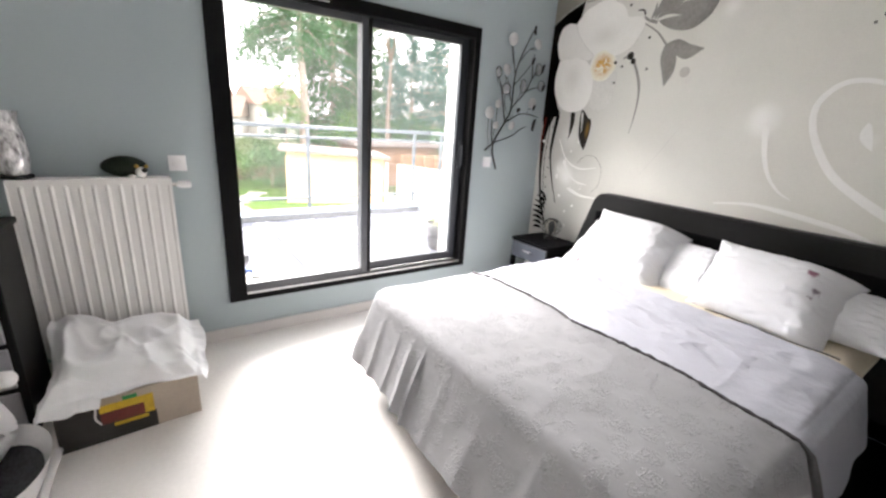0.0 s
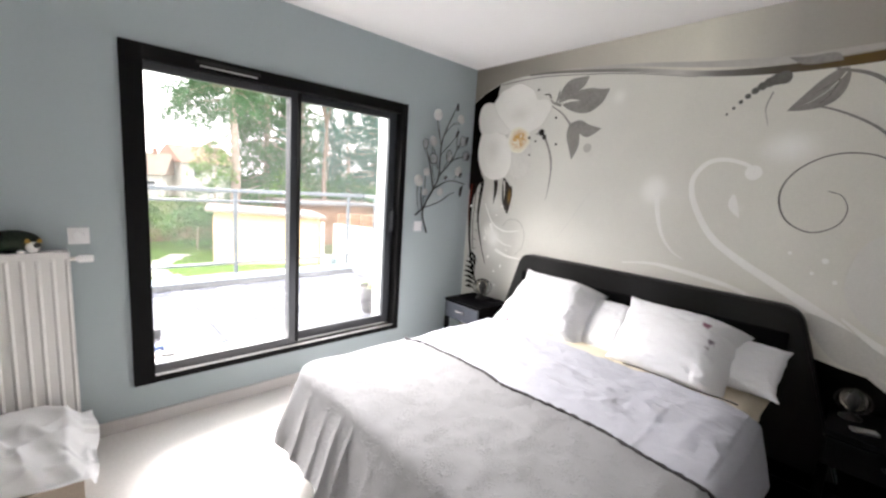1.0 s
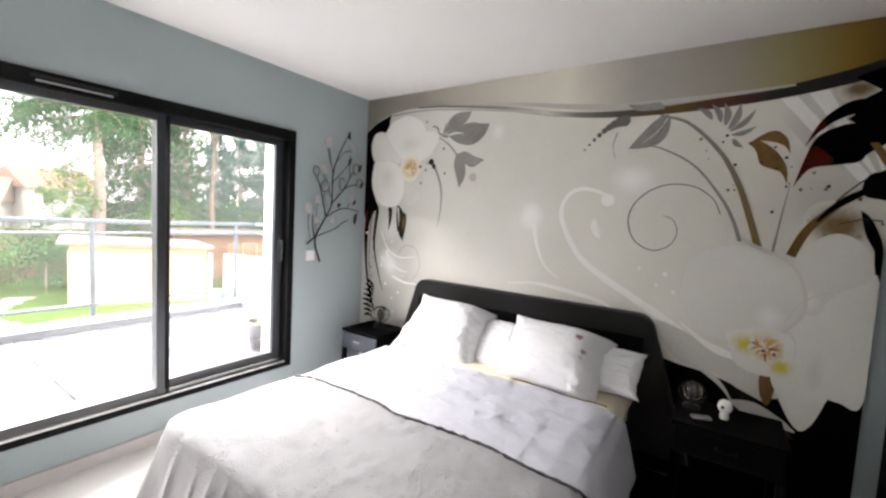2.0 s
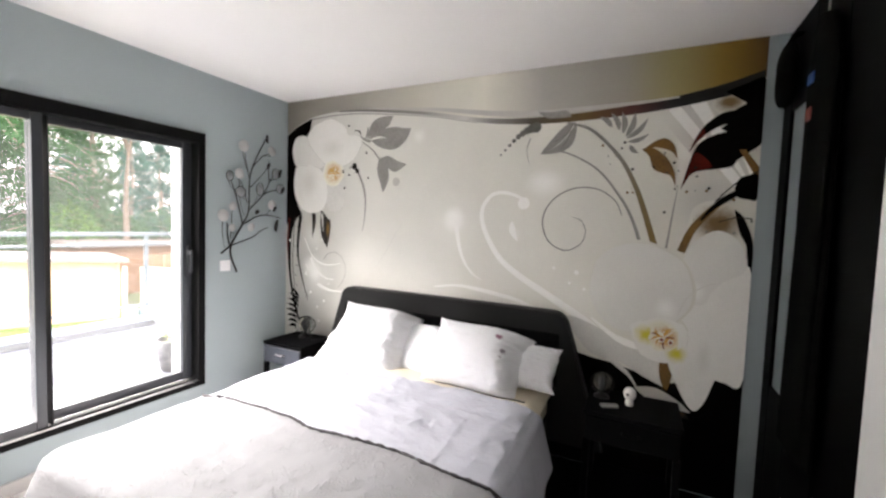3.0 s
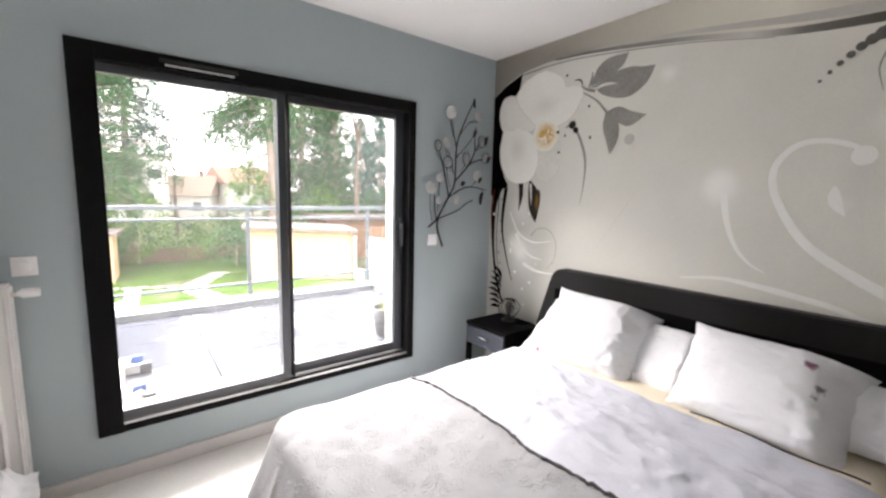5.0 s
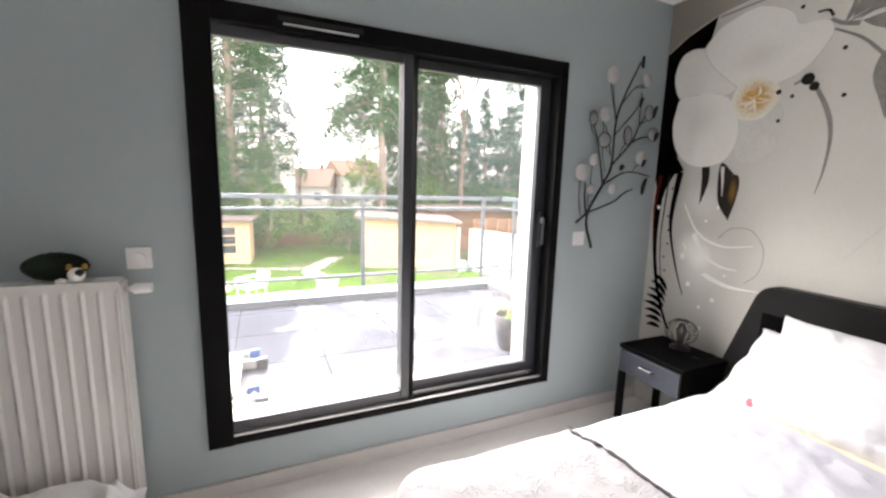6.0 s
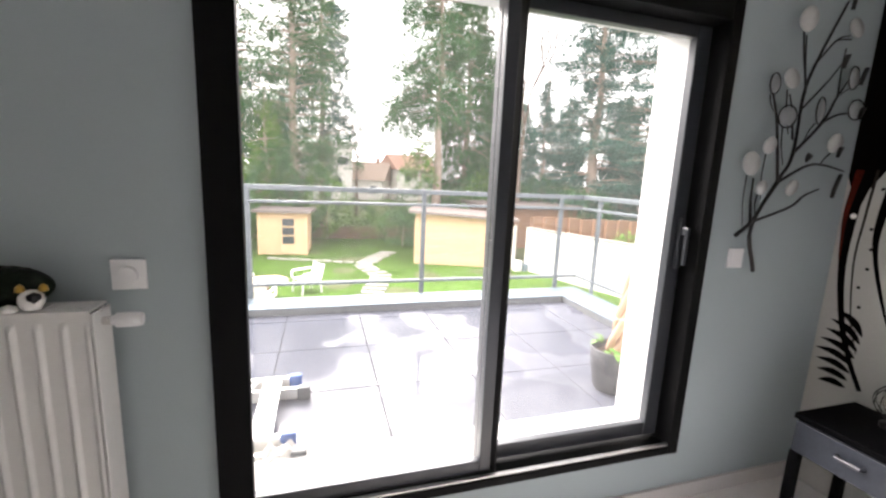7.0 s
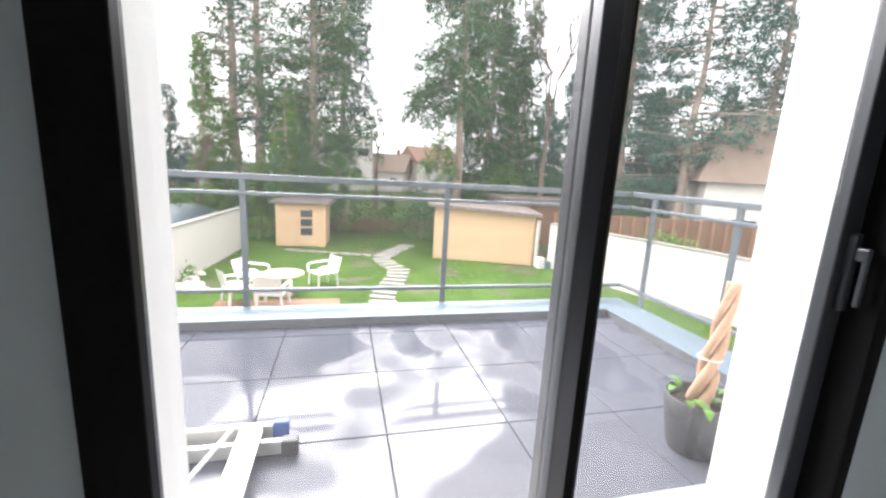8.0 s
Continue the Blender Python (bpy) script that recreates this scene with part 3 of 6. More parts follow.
PILLOW_L = PILLOW.copy()
tint_spots(PILLOW_L, [(-0.26, -0.19, 0.03, 0.030)], (0.38, 0.10, 0.13), 0.008)
tint_spots(PILLOW_L, [(-0.2, -0.24, 0.04, 0.03)], (0.22, 0.22, 0.26), 0.008)
tint_spots(PILLOW_F, [(0.20, 0.035, 0.07, 0.024), (0.225, 0.075, 0.065, 0.017), (0.19, 0.0, 0.075, 0.014)], (0.24, 0.21, 0.25), 0.012, 0.8)
tint_spots(PILLOW_F, [(0.21, 0.195, 0.04, 0.036), (0.25, 0.19, 0.03, 0.03), (0.155, 0.13, 0.08, 0.03), (0.185, 0.12, 0.075, 0.022)], (0.27, 0.12, 0.18), 0.012, 0.8)
pillow("pillow", "white pillow lying flat against the black headboard", (-0.27, -1.10, 0.62), (0.68, 0.46, 0.17), 38, 0, 0, PILLOW, 1.0)
pillow("pillow", "white pillow half hidden at the headboard middle", (-0.26, -1.55, 0.635), (0.46, 0.40, 0.15), 46, -2, 0, PILLOW, 4.4)
pillow("pillow", "white pillow with a small red flower, propped up", (-0.375, -1.215, 0.70), (0.57, 0.46, 0.19), 54, 3, 2, PILLOW_L, 2.0)
pillow("pillow", "white pillow sticking out at the bed edge", (-0.265, -2.17, 0.655), (0.60, 0.32, 0.15), 36, 0, 0, PILLOW, 7.3, 0.0)
pillow("pillow", "white pillow with dark flower print, propped up", (-0.39, -1.985, 0.70), (0.61, 0.43, 0.18), 52, -3, -1, PILLOW_F, 5.0)


# ---- bedside tables ----
def bedside(place, label, front, wide=0.40, deep=0.36, bar=None):
    e = thing("bedside_table", label, "bedside table", place, group="bedside tables")
    w, d = wide / 2, deep
    part("tabletop", box((0.0, -w, 0.50), (d, w, 0.525), 0.004), BLACKWOOD, e)
    part("case", box((0.012, -w + 0.012, 0.36), (d - 0.005, w - 0.012, 0.50), 0.003), BLACKWOOD, e)
    dr = part("drawer_front", box((-0.004, -w + 0.014, 0.368), (0.012, w - 0.014, 0.497), 0.003), front, e, "grey drawer front")
    hb = tube([(-0.006, -0.04, 0.445), (-0.024, -0.036, 0.445), (-0.024, 0.036, 0.445), (-0.006, 0.04, 0.445)], 0.007)
    part("handle", hb, bar or DULL, dr, "short metal bar handle")
    for y in (-w + 0.02, w - 0.02):
        for x in (0.02, d - 0.025):
            part("leg", box((x - 0.017, y - 0.017, 0.0), (x + 0.017, y + 0.017, 0.362), 0.003), BLACKWOOD, e)
    part("shelf", box((0.01, -w + 0.038, 0.06), (d - 0.01, w - 0.038, 0.08), 0.003), BLACKWOOD, e)
    return e


bedside((-0.43, -0.425, 0), "black bedside table with a grey drawer, in the corner", DRAWER)
# drawer front and handle black here: the deep shade is put into their colour
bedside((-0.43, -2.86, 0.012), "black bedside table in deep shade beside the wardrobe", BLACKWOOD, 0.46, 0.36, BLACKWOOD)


def table_lamp(place, label, size=0.76):
    e = thing("table_lamp", label, "table lamp", place, group="bedside lamps")
    e.scale = (size, size, size)
    part("base", lathe([(0.001, 0), (0.055, 0), (0.055, 0.012), (0.02, 0.02), (0.012, 0.035), (0.012, 0.06), (0.001, 0.062)]), IRON, e, "round dark metal foot", True)
    part("globe", lathe([(0.012, 0.05), (0.045, 0.065), (0.062, 0.1), (0.06, 0.135), (0.04, 0.165), (0.018, 0.175)], 20), CRYSTAL, e, "clear glass globe", True)
    part("bulb", lathe([(0.008, 0.06), (0.014, 0.085), (0.022, 0.115), (0.012, 0.14), (0.001, 0.146)], 16), GREYP, e, "smoked bulb", True)
    for k in range(8):
        a = k * math.pi / 8
        bm = tube([(0.085 * math.cos(t) * math.cos(a), 0.085 * math.cos(t) * math.sin(a), 0.105 + 0.075 * math.sin(t)) for t in [j * math.pi / 10 for j in range(-4, 15)]], 0.0018, None, 5)
        part("shade_wire", bm, IRON, e)
    return e


table_lamp((-0.17, -0.41, 0.525), "small glass lamp in a dark wire ball", 0.95)
table_lamp((-0.20, -2.70, 0.537), "small glass lamp in a dark wire ball")
cable = spline([(-0.14, -0.44, 0.529), (-0.10, -0.5, 0.529), (-0.09, -0.55, 0.532), (-0.12, -0.575, 0.529), (-0.2, -0.57, 0.529), (-0.22, -0.52, 0.529)], 6)
lc = thing("lamp_cable", "thin black lamp cable curled on the table", "cable")
part("cord", tube(cable, 0.003, sides=6), RUBBER, lc)
orn = thing("ornament", "small white ceramic figure with one dark eye", "ornament", (-0.25, -2.845, 0.537))
orn.scale = (0.72, 0.72, 0.72)
body = part("body", lathe([(0.001, 0), (0.026, 0), (0.03, 0.012), (0.027, 0.045), (0.022, 0.05), (0.038, 0.06), (0.046, 0.085), (0.04, 0.115), (0.022, 0.132), (0.001, 0.136)], 20), CERAMIC, orn, smooth=True)
for y in (0.014,):
    part("eye", lathe([(0.001, -0.01), (0.011, -0.008), (0.013, 0), (0.011, 0.008), (0.001, 0.01)], 12, at=(-0.037, y, 0.092)), RUBBER, body)
remote = thing("remote_control", "small silver remote lying on the table", "remote", (-0.33, -2.75, 0.537), 25)
part("case", box((-0.02, -0.045, 0), (0.02, 0.045, 0.014), 0.005), STEEL, remote)
cl = thing("cloth", "crumpled pale cloth on the low shelf", "cloth", (-0.30, -0.44, 0.08))
part("fabric", surface(lambda u, v: ((u - 0.5) * 0.2, (v - 0.5) * 0.24, 0.004 + 0.07 * max(0, math.sin(u * math.pi) * math.sin(v * math.pi)) * (0.7 + 0.9 * abs(noise.noise(Vector((u * 4, v * 4, 2)))))), 18, 18), LINEN, cl, smooth=True)

# ---- wall decoration of iron stems with pearl discs ----
sprig = thing("wall_sprig", "dark iron branch wall decoration with pearly discs", "wall decoration", (-0.45, 0, 1.5))


def stem(*xz, r=0.0045):
    pts = [(x + 0.45, -0.03 - 0.01 * math.sin(3 * i), z - 1.5) for i, (x, z) in enumerate(xz)]
    sp = spline(pts, 6)
    n = len(sp)
    part("stem", tube(sp, [1.35 * r * (1 - 0.45 * k / n) for k in range(n)], sides=6), IRON, sprig, smooth=True)


stem((-0.52, 1.06), (-0.575, 1.24), (-0.47, 1.43), (-0.42, 1.54), (-0.405, 1.78), (-0.375, 1.92), (-0.25, 2.14), r=0.006)
stem((-0.65, 1.21), (-0.58, 1.265), (-0.53, 1.33), (-0.47, 1.43), r=0.006)
stem((-0.42, 1.54), (-0.28, 1.68), (-0.22, 1.78), (-0.155, 1.89))
stem((-0.28, 1.68), (-0.2, 1.715), (-0.10, 1.73))
stem((-0.47, 1.43), (-0.33, 1.5), (-0.22, 1.51), (-0.10, 1.49))
stem((-0.58, 1.265), (-0.38, 1.33), (-0.30, 1.38), (-0.23, 1.41))
stem((-0.47, 1.43), (-0.53, 1.65), (-0.57, 1.76))
stem((-0.58, 1.265), (-0.6, 1.35), (-0.60, 1.44))
stem((-0.405, 1.78), (-0.44, 1.9), (-0.45, 1.99), r=0.003)
stem((-0.41, 1.72), (-0.3, 1.83), (-0.22, 1.92), r=0.003)
stem((-0.39, 1.88), (-0.29, 1.99), (-0.21, 2.02), r=0.003)
stem((-0.43, 1.6), (-0.46, 1.7), (-0.485, 1.77), r=0.003)
stem((-0.22, 1.78), (-0.23, 1.88), (-0.22, 1.97), r=0.003)


def disc(x, z, r, tilt, turn):
    d = part("disc", lathe([(0.001, -0.005), (r * 0.94, -0.005), (r, -0.001), (r, 0.001), (r * 0.94, 0.004), (0.001, 0.008)], 20), PEARL, sprig, smooth=True)
    d.matrix_local = Matrix.Translation((x + 0.45, -0.042, z - 1.5)) @ pose(0, 0, 0, 90 + tilt, turn, 0)


def hoop(x, z, r, turn):
    """A thin iron ring with a pearl lens set in it."""
    d = part("ring", tube([(r * math.cos(a), 0, 1.12 * r * math.sin(a)) for a in [k * math.pi / 12 for k in range(25)]], 0.003, sides=5), IRON, sprig, smooth=True)
    d.matrix_local = Matrix.Translation((x + 0.45, -0.042, z - 1.5)) @ pose(0, 0, 0, 0, 0, turn)
    part("lens", lathe([(0.001, -0.003), (r * 0.9, -0.002), (r * 0.9, 0.002), (0.001, 0.004)], 18), GREYPEARL, d, "dull grey pearl lens", True).matrix_local = pose(0, 0, 0, 90)


GREYPEARL = mat("grey_pearl", (0.30, 0.32, 0.325), 0.3, 0.1, var=0.15, scale=18, obj_rand=0.6)
for x, z, r, a, c in ((-0.472, 2.041, 0.045, 6, 8), (-0.506, 1.824, 0.040, -8, 12), (-0.561, 1.569, 0.033, 10, -14), (-0.642, 1.496, 0.046, -4, 18), (-0.568, 1.405, 0.029, 5, -6), (-0.197, 1.60, 0.040, 8, 14), (-0.205, 2.045, 0.040, -10, 10), (-0.40, 1.41, 0.034, 12, -18)):
    disc(x, z, r, a, c)
for x, z, r, c in ((-0.590, 1.796, 0.034, 10), (-0.496, 1.683, 0.038, -12), (-0.320, 1.72, 0.046, 16), (-0.165, 1.86, 0.040, 8), (-0.115, 1.74, 0.036, -10)):
    hoop(x, z, r, c)
# short stalks under the discs
for x, z, u, w in ((-0.472, 1.998, -0.40, 1.80), (-0.506, 1.784, -0.455, 1.62), (-0.561, 1.537, -0.545, 1.36), (-0.642, 1.45, -0.618, 1.25), (-0.590, 1.76, -0.555, 1.70), (-0.496, 1.645, -0.455, 1.50), (-0.32, 1.672, -0.36, 1.60), (-0.197, 1.56, -0.24, 1.51), (-0.165, 1.82, -0.20, 1.79), (-0.205, 2.005, -0.29, 1.99), (-0.568, 1.376, -0.56, 1.30)):
    stem((x, z), ((x + u) / 2 - 0.012, (z + w) / 2), (u, w), r=0.0022)
for x, z, a, k in ((-0.245, 1.914, 20, 0.9), (-0.261, 2.135, -30, 1.0), (-0.095, 1.726, 40, 1.0), (-0.158, 1.427, 5, 1.5), (-0.178, 1.565, 35, 0.8), (-0.351, 1.533, 70, 0.8), (-0.125, 1.87, 15, 1.1)):
    bm = surface(lambda u, v: ((v - 0.5) * 0.05 * k * math.sin(math.pi * u) ** 0.6, -0.012 * math.sin(math.pi * v), (u - 0.5) * 0.068 * k), 8, 6)
    d = part("leaf", bm, IRON, sprig, smooth=True)
    d.matrix_local = Matrix.Translation((x + 0.45, -0.046, z - 1.5)) @ pose(0, 0, 0, 8, a, 25)


# ---- switches, radiator and what stands on it ----
def plate(place, label, dial):
    e = thing("wall_switch", label, "light switch", place)
    p = part("plate", box((-0.041, -0.009, -0.041), (0.041, 0, 0.041), 0.003), SWITCH, e)
    if dial:
        ob = part("dial", lathe([(0.001, 0), (0.024, 0), (0.022, 0.012), (0.001, 0.014)], 24), SWITCH, e, smooth=False)
        ob.matrix_local = pose(0, -0.009, 0, 90)
    else:
        part("rocker", box((-0.03, -0.0125, -0.03), (0.03, -0.008, 0.03), 0.002), SWITCH, e)


plate((-2.742, 0, 1.097), "square white dimmer switch with a round dial", True)
plate((-0.598, 0, 1.112), "square white rocker switch", False)

rad = thing("radiator", "tall white ribbed panel radiator on the wall", "radiator", (-3.385, -0.02, 0.15))
RW, RH, RD = 0.60, 0.88, 0.10
part("front_panel", surface(lambda u, v: (u * RW, -RD - 0.007 * (0.5 - 0.5 * math.cos(min(1, max(0, ((u * RW - 0.02) % 0.05) / 0.05 - 0.27) / 0.46) * 2 * math.pi)) * (0.03 < v < 0.955), v * RH), 288, 44), RADIATOR, rad, smooth=False)
part("side_grille", box((-0.004, -RD + 0.0, 0.005), (-0.0005, -0.012, RH - 0.004), 0.001), RADIATOR, rad)
part("side_grille", box((RW + 0.0005, -RD + 0.0, 0.005), (RW + 0.006, -0.012, RH - 0.004), 0.001), RADIATOR, rad)
tg = part("top_grille", box((0, -RD - 0.002, RH), (RW, -0.012, RH + 0.006), 0.002), RADIATOR, rad)
for k in range(22):
    part("slat", box((0.02 + k * 0.026, -RD + 0.02, RH + 0.0055), (0.032 + k * 0.026, -0.03, RH + 0.0085)), RADIATOR, tg)
part("back_panel", box((0, -0.035, 0), (RW, -0.028, RH), 0.002), RADIATOR, rad)
part("bracket", box((0.08, -0.03, 0.1), (0.12, 0.02, 0.8)), RADIATOR, rad)
part("bracket", box((0.48, -0.03, 0.1), (0.52, 0.02, 0.8)), RADIATOR, rad)
vl = part("valve", tube([(RW, -0.055, 0.845), (RW + 0.035, -0.055, 0.845)], 0.011), CHROME, rad)
part("valve_head", tube([(RW + 0.025, -0.055, 0.845), (RW + 0.035, -0.055, 0.845), (RW + 0.036, -0.055, 0.845), (RW + 0.075, -0.055, 0.845), (RW + 0.092, -0.055, 0.845)], [0.012, 0.013, 0.019, 0.019, 0.016], sides=16), SWITCH, vl, "white thermostat head")
vase = thing("vase", "silvery glass vase with dark birch pattern", "vase", (-3.35, -0.075, 1.0385))
vase.scale = (1.15, 1.15, 1.12)
part("foot", lathe([(0.001, 0), (0.05, 0), (0.05, 0.012), (0.001, 0.014)]), RUBBER, vase, "black round foot")
part("body", lathe([(0.03, 0.012), (0.042, 0.02), (0.05, 0.1), (0.045, 0.17), (0.036, 0.22), (0.042, 0.255), (0.038, 0.255), (0.03, 0.22), (0.001, 0.2)]), BIRCH, vase, smooth=True)
fig = thing("ceramic_animal", "dark green glazed animal figure with pale snout", "ornament", (-2.955, -0.07, 1.0385))
def fur(u, v):
    r = math.sin(math.pi * min(1, u * 1.01)) ** 0.5 * (1 + 0.10 * noise.noise(Vector((u * 22, 7 * math.cos(6.28 * v), 7 * math.sin(6.28 * v)))))
    return (-0.105 + 0.19 * u, 0.042 * r * math.cos(2 * math.pi * v), 0.05 + 0.05 * r * math.sin(2 * math.pi * v))


part("body", surface(fur, 60, 48), DKGREEN, fig, smooth=True)
hdm = part("head", lathe([(0.001, -0.026), (0.016, -0.022), (0.025, -0.004), (0.023, 0.010), (0.013, 0.022), (0.001, 0.025)], 18, at=(0.055, -0.038, 0.026)), CERAMIC, fig, "white rounded snout", True)
part("ear", lathe([(0.001, 0), (0.010, 0.003), (0.008, 0.014), (0.001, 0.02)], 10, at=(0.04, -0.046, 0.046)), GOLD, hdm)
part("ear", lathe([(0.001, 0), (0.010, 0.003), (0.008, 0.014), (0.001, 0.02)], 10, at=(0.078, -0.034, 0.044)), GOLD, hdm)
part("nose", lathe([(0.001, -0.014), (0.013, -0.004), (0.013, 0.006), (0.001, 0.013)], 10, at=(0.07, -0.056, 0.036)), RUBBER, hdm)
part("paw", lathe([(0.001, 0), (0.018, 0.002), (0.016, 0.012), (0.001, 0.018)], 12, at=(0.015, -0.048, 0.0)), CERAMIC, fig, "white paw", True)

# ---- corner: carton with tissue, dresser, moulded seat ----
carton = thing("carton", "low cardboard carton with colourful printed side", "box", (-3.06, -0.45, 0), 4)
b = box((-0.24, -0.235, 0.0), (0.26, -0.228, 0.245), 0.002)
box((-0.24, 0.228, 0), (0.26, 0.235, 0.245), 0.002, b), box((-0.24, -0.228, 0), (-0.233, 0.228, 0.245), 0.002, b)
box((0.253, -0.228, 0), (0.26, 0.228, 0.245), 0.002, b), box((-0.233, -0.228, 0), (0.253, 0.228, 0.008), 0.0, b)
cb = part("body", b, CARD, carton)
part("dark_print", box((-0.24, -0.2385, 0.004), (-0.10, -0.2355, 0.24)), CARD_D, cb, "black printed panel")
part("dark_print", box((-0.10, -0.2385, 0.004), (0.09, -0.2355, 0.10)), CARD_D, cb, "black printed panel")
part("yellow_print", box((-0.10, -0.2387, 0.165), (0.085, -0.2357, 0.205)), YELLOW, cb, "yellow printed band")
part("yellow_print", box((-0.06, -0.239, 0.075), (0.06, -0.236, 0.094)), YELLOW, cb, "yellow printed band")
part("yellow_print", box((0.05, -0.2392, 0.10), (0.085, -0.2362, 0.165)), YELLOW, cb, "yellow printed band")
part("red_print", box((-0.10, -0.2389, 0.10), (0.05, -0.2359, 0.163)), RED, cb, "dark red printed field")
part("green_print", box((-0.02, -0.239, 0.207), (0.03, -0.236, 0.228)), GREEN, cb, "small green mark")
part("handle_cord", tube(spline([(-0.13, -0.243, 0.225), (-0.11, -0.247, 0.215), (-0.115, -0.244, 0.15), (-0.10, -0.243, 0.11)], 5), 0.004, sides=6), TOY_WHITE, cb)
carton.scale = (1, 1, 0.85)
bag = thing("tissue_paper", "crumpled white plastic wrapping on the carton", "wrapping", (-3.05, -0.44, 0.209))


def bag_at(u, v):
    a, c = 2 * u - 1, 2 * v - 1
    q = Vector((a * 1.5 + 0.5 * c, c * 1.1, 5)) + 0.35 * noise.noise_vector(Vector((a, c, 2)))
    fold = 1 - 2.2 * abs(noise.noise(q)) + 0.35 * (1 - 2 * abs(noise.noise(q * 2.3)))
    x, y = a * 0.30 + 0.015 + 0.03 * noise.noise(q * 1.3), c * (0.262 + 0.03 * max(0, -a)) + 0.03 * noise.noise(q * 1.7)
    h = 0.035 + 0.055 * fold + 0.13 * max(0, c + 0.2) ** 1.5 * max(0, -a - 0.2) + 0.02 * c
    over = max(0.0, -y - 0.20, x - 0.22, -x - 0.22)
    h -= min(1.0, over / 0.05) * (0.035 + 0.02 * fold) + over * (0.3 + 0.3 * max(0, -a - 0.2)) * (0.9 if c < 0.3 else 0.3)
    inside = max(abs(x - 0.01) / 0.28, abs(y + 0.01) / 0.26)
    return (x, y, max(h, 0.012) if inside < 1 else h)


part("sheet", surface(bag_at, 70, 60), PLASTIC_BAG, bag, smooth=True)
dres = thing("dresser", "black chest of drawers with grey fronts and round knobs", "dresser", (-3.735, -0.34, 0))
part("carcass", box((-0.37, -0.17, 0.0), (0.36, 0.17, 0.86), 0.006), DRESSER, dres)
part("top", box((-0.38, -0.185, 0.86), (0.37, 0.18, 0.885), 0.004), DRESSER, dres)
for k in range(4):
    f = part("drawer", box((-0.34, -0.186, 0.05 + k * 0.2), (0.335, -0.171, 0.225 + k * 0.2), 0.004), GREYDRAWER, dres, "grey drawer front")
    for x in (-0.2, 0.25):
        ob = part("knob", lathe([(0.006, 0), (0.006, 0.012), (0.017, 0.018), (0.017, 0.024), (0.001, 0.03)], 16), STEEL, f, "round steel knob", True)
        ob.matrix_local = pose(x, -0.186, 0.138 + k * 0.2, 90, 0, 0)
seat = thing("rocker_seat", "white moulded plastic rocker with curved arm", "child seat", (-3.46, -0.93, 0), 0)
PAD = mat("dark_speckled_fabric", (0.03, 0.03, 0.035), 0.9, var=0.95, scale=30, fine=120)
part("arm", tube(spline([(0.0, 0.16, 0.10), (0.06, 0.2, 0.2), (0.03, 0.21, 0.32), (0.06, 0.2, 0.40), (0.12, 0.17, 0.42)], 7), [0.03] * 28 + [0.022], sides=12), TOY_WHITE, seat, smooth=True)
part("shell", surface(lambda u, v: (0.05 + 0.16 * math.cos(2 * math.pi * u) * (0.55 + 0.45 * v), 0.0 + 0.24 * math.sin(2 * math.pi * u) * (0.55 + 0.45 * v), 0.03 + 0.16 * v ** 1.6), 28, 10), TOY_WHITE, seat, smooth=True)
part("padding", surface(lambda u, v: (0.05 + 0.13 * math.cos(2 * math.pi * u) * v, 0.2 * math.sin(2 * math.pi * u) * v, 0.075 + 0.05 * v ** 3), 24, 8), PAD, seat, "dark grey padding", True)
part("runner", tube(spline([(-0.08, -0.2, 0.05), (-0.06, 0, 0.016), (-0.08, 0.2, 0.05)], 6), 0.016, sides=8), TOY_WHITE, seat, smooth=True)
part("runner", tube(spline([(0.18, -0.2, 0.05), (0.16, 0, 0.016), (0.18, 0.2, 0.05)], 6), 0.016, sides=8), TOY_WHITE, seat, smooth=True)

# ---- wardrobe niche ----
ward = thing("wardrobe", "black wardrobe with one mirrored door", "wardrobe", (-0.012, ROOM_S, 0))
part("carcass", box((-1.06, -0.6, 0), (0, -0.03, 2.495), 0.004), BLACKWOOD, ward)
d1 = part("mirror_door", ring(-0.40, -0.004, 0.04, 2.48, -0.028, -0.004, 0.03, 0.12, 0.70, 0.40), BLACKWOOD, ward)
part("mirror", box((-0.371, -0.02, 0.735), (-0.123, -0.012, 2.085)), MIRROR, d1, "tall mirror pane")
d2 = part("door", box((-0.73, -0.028, 0.04), (-0.404, -0.004, 2.48), 0.003), BLACKWOOD, ward)
part("door", box((-1.058, -0.028, 0.04), (-0.734, -0.004, 2.48), 0.003), BLACKWOOD, ward)
part("handle", tube([(-0.44, -0.004, 0.95), (-0.44, 0.02, 0.96), (-0.44, 0.02, 1.15), (-0.44, -0.004, 1.16)], 0.006), STEEL, d2)
coat = thing("coat", "black coat hanging on the wardrobe door", "coat", (-0.66, ROOM_S + 0.032, 0))


def coat_at(u, v):
    z = 2.30 - 1.65 * v
    w = 0.03 + 0.11 * min(1, v / 0.12) ** 0.6 + 0.02 * v
    a = 2 * math.pi * u
    f = 1 + 0.12 * math.sin(5 * a + 4 * v) * min(1, 3 * v)
    return (w * math.cos(a) * f, 0.024 * math.sin(a) * f, z)


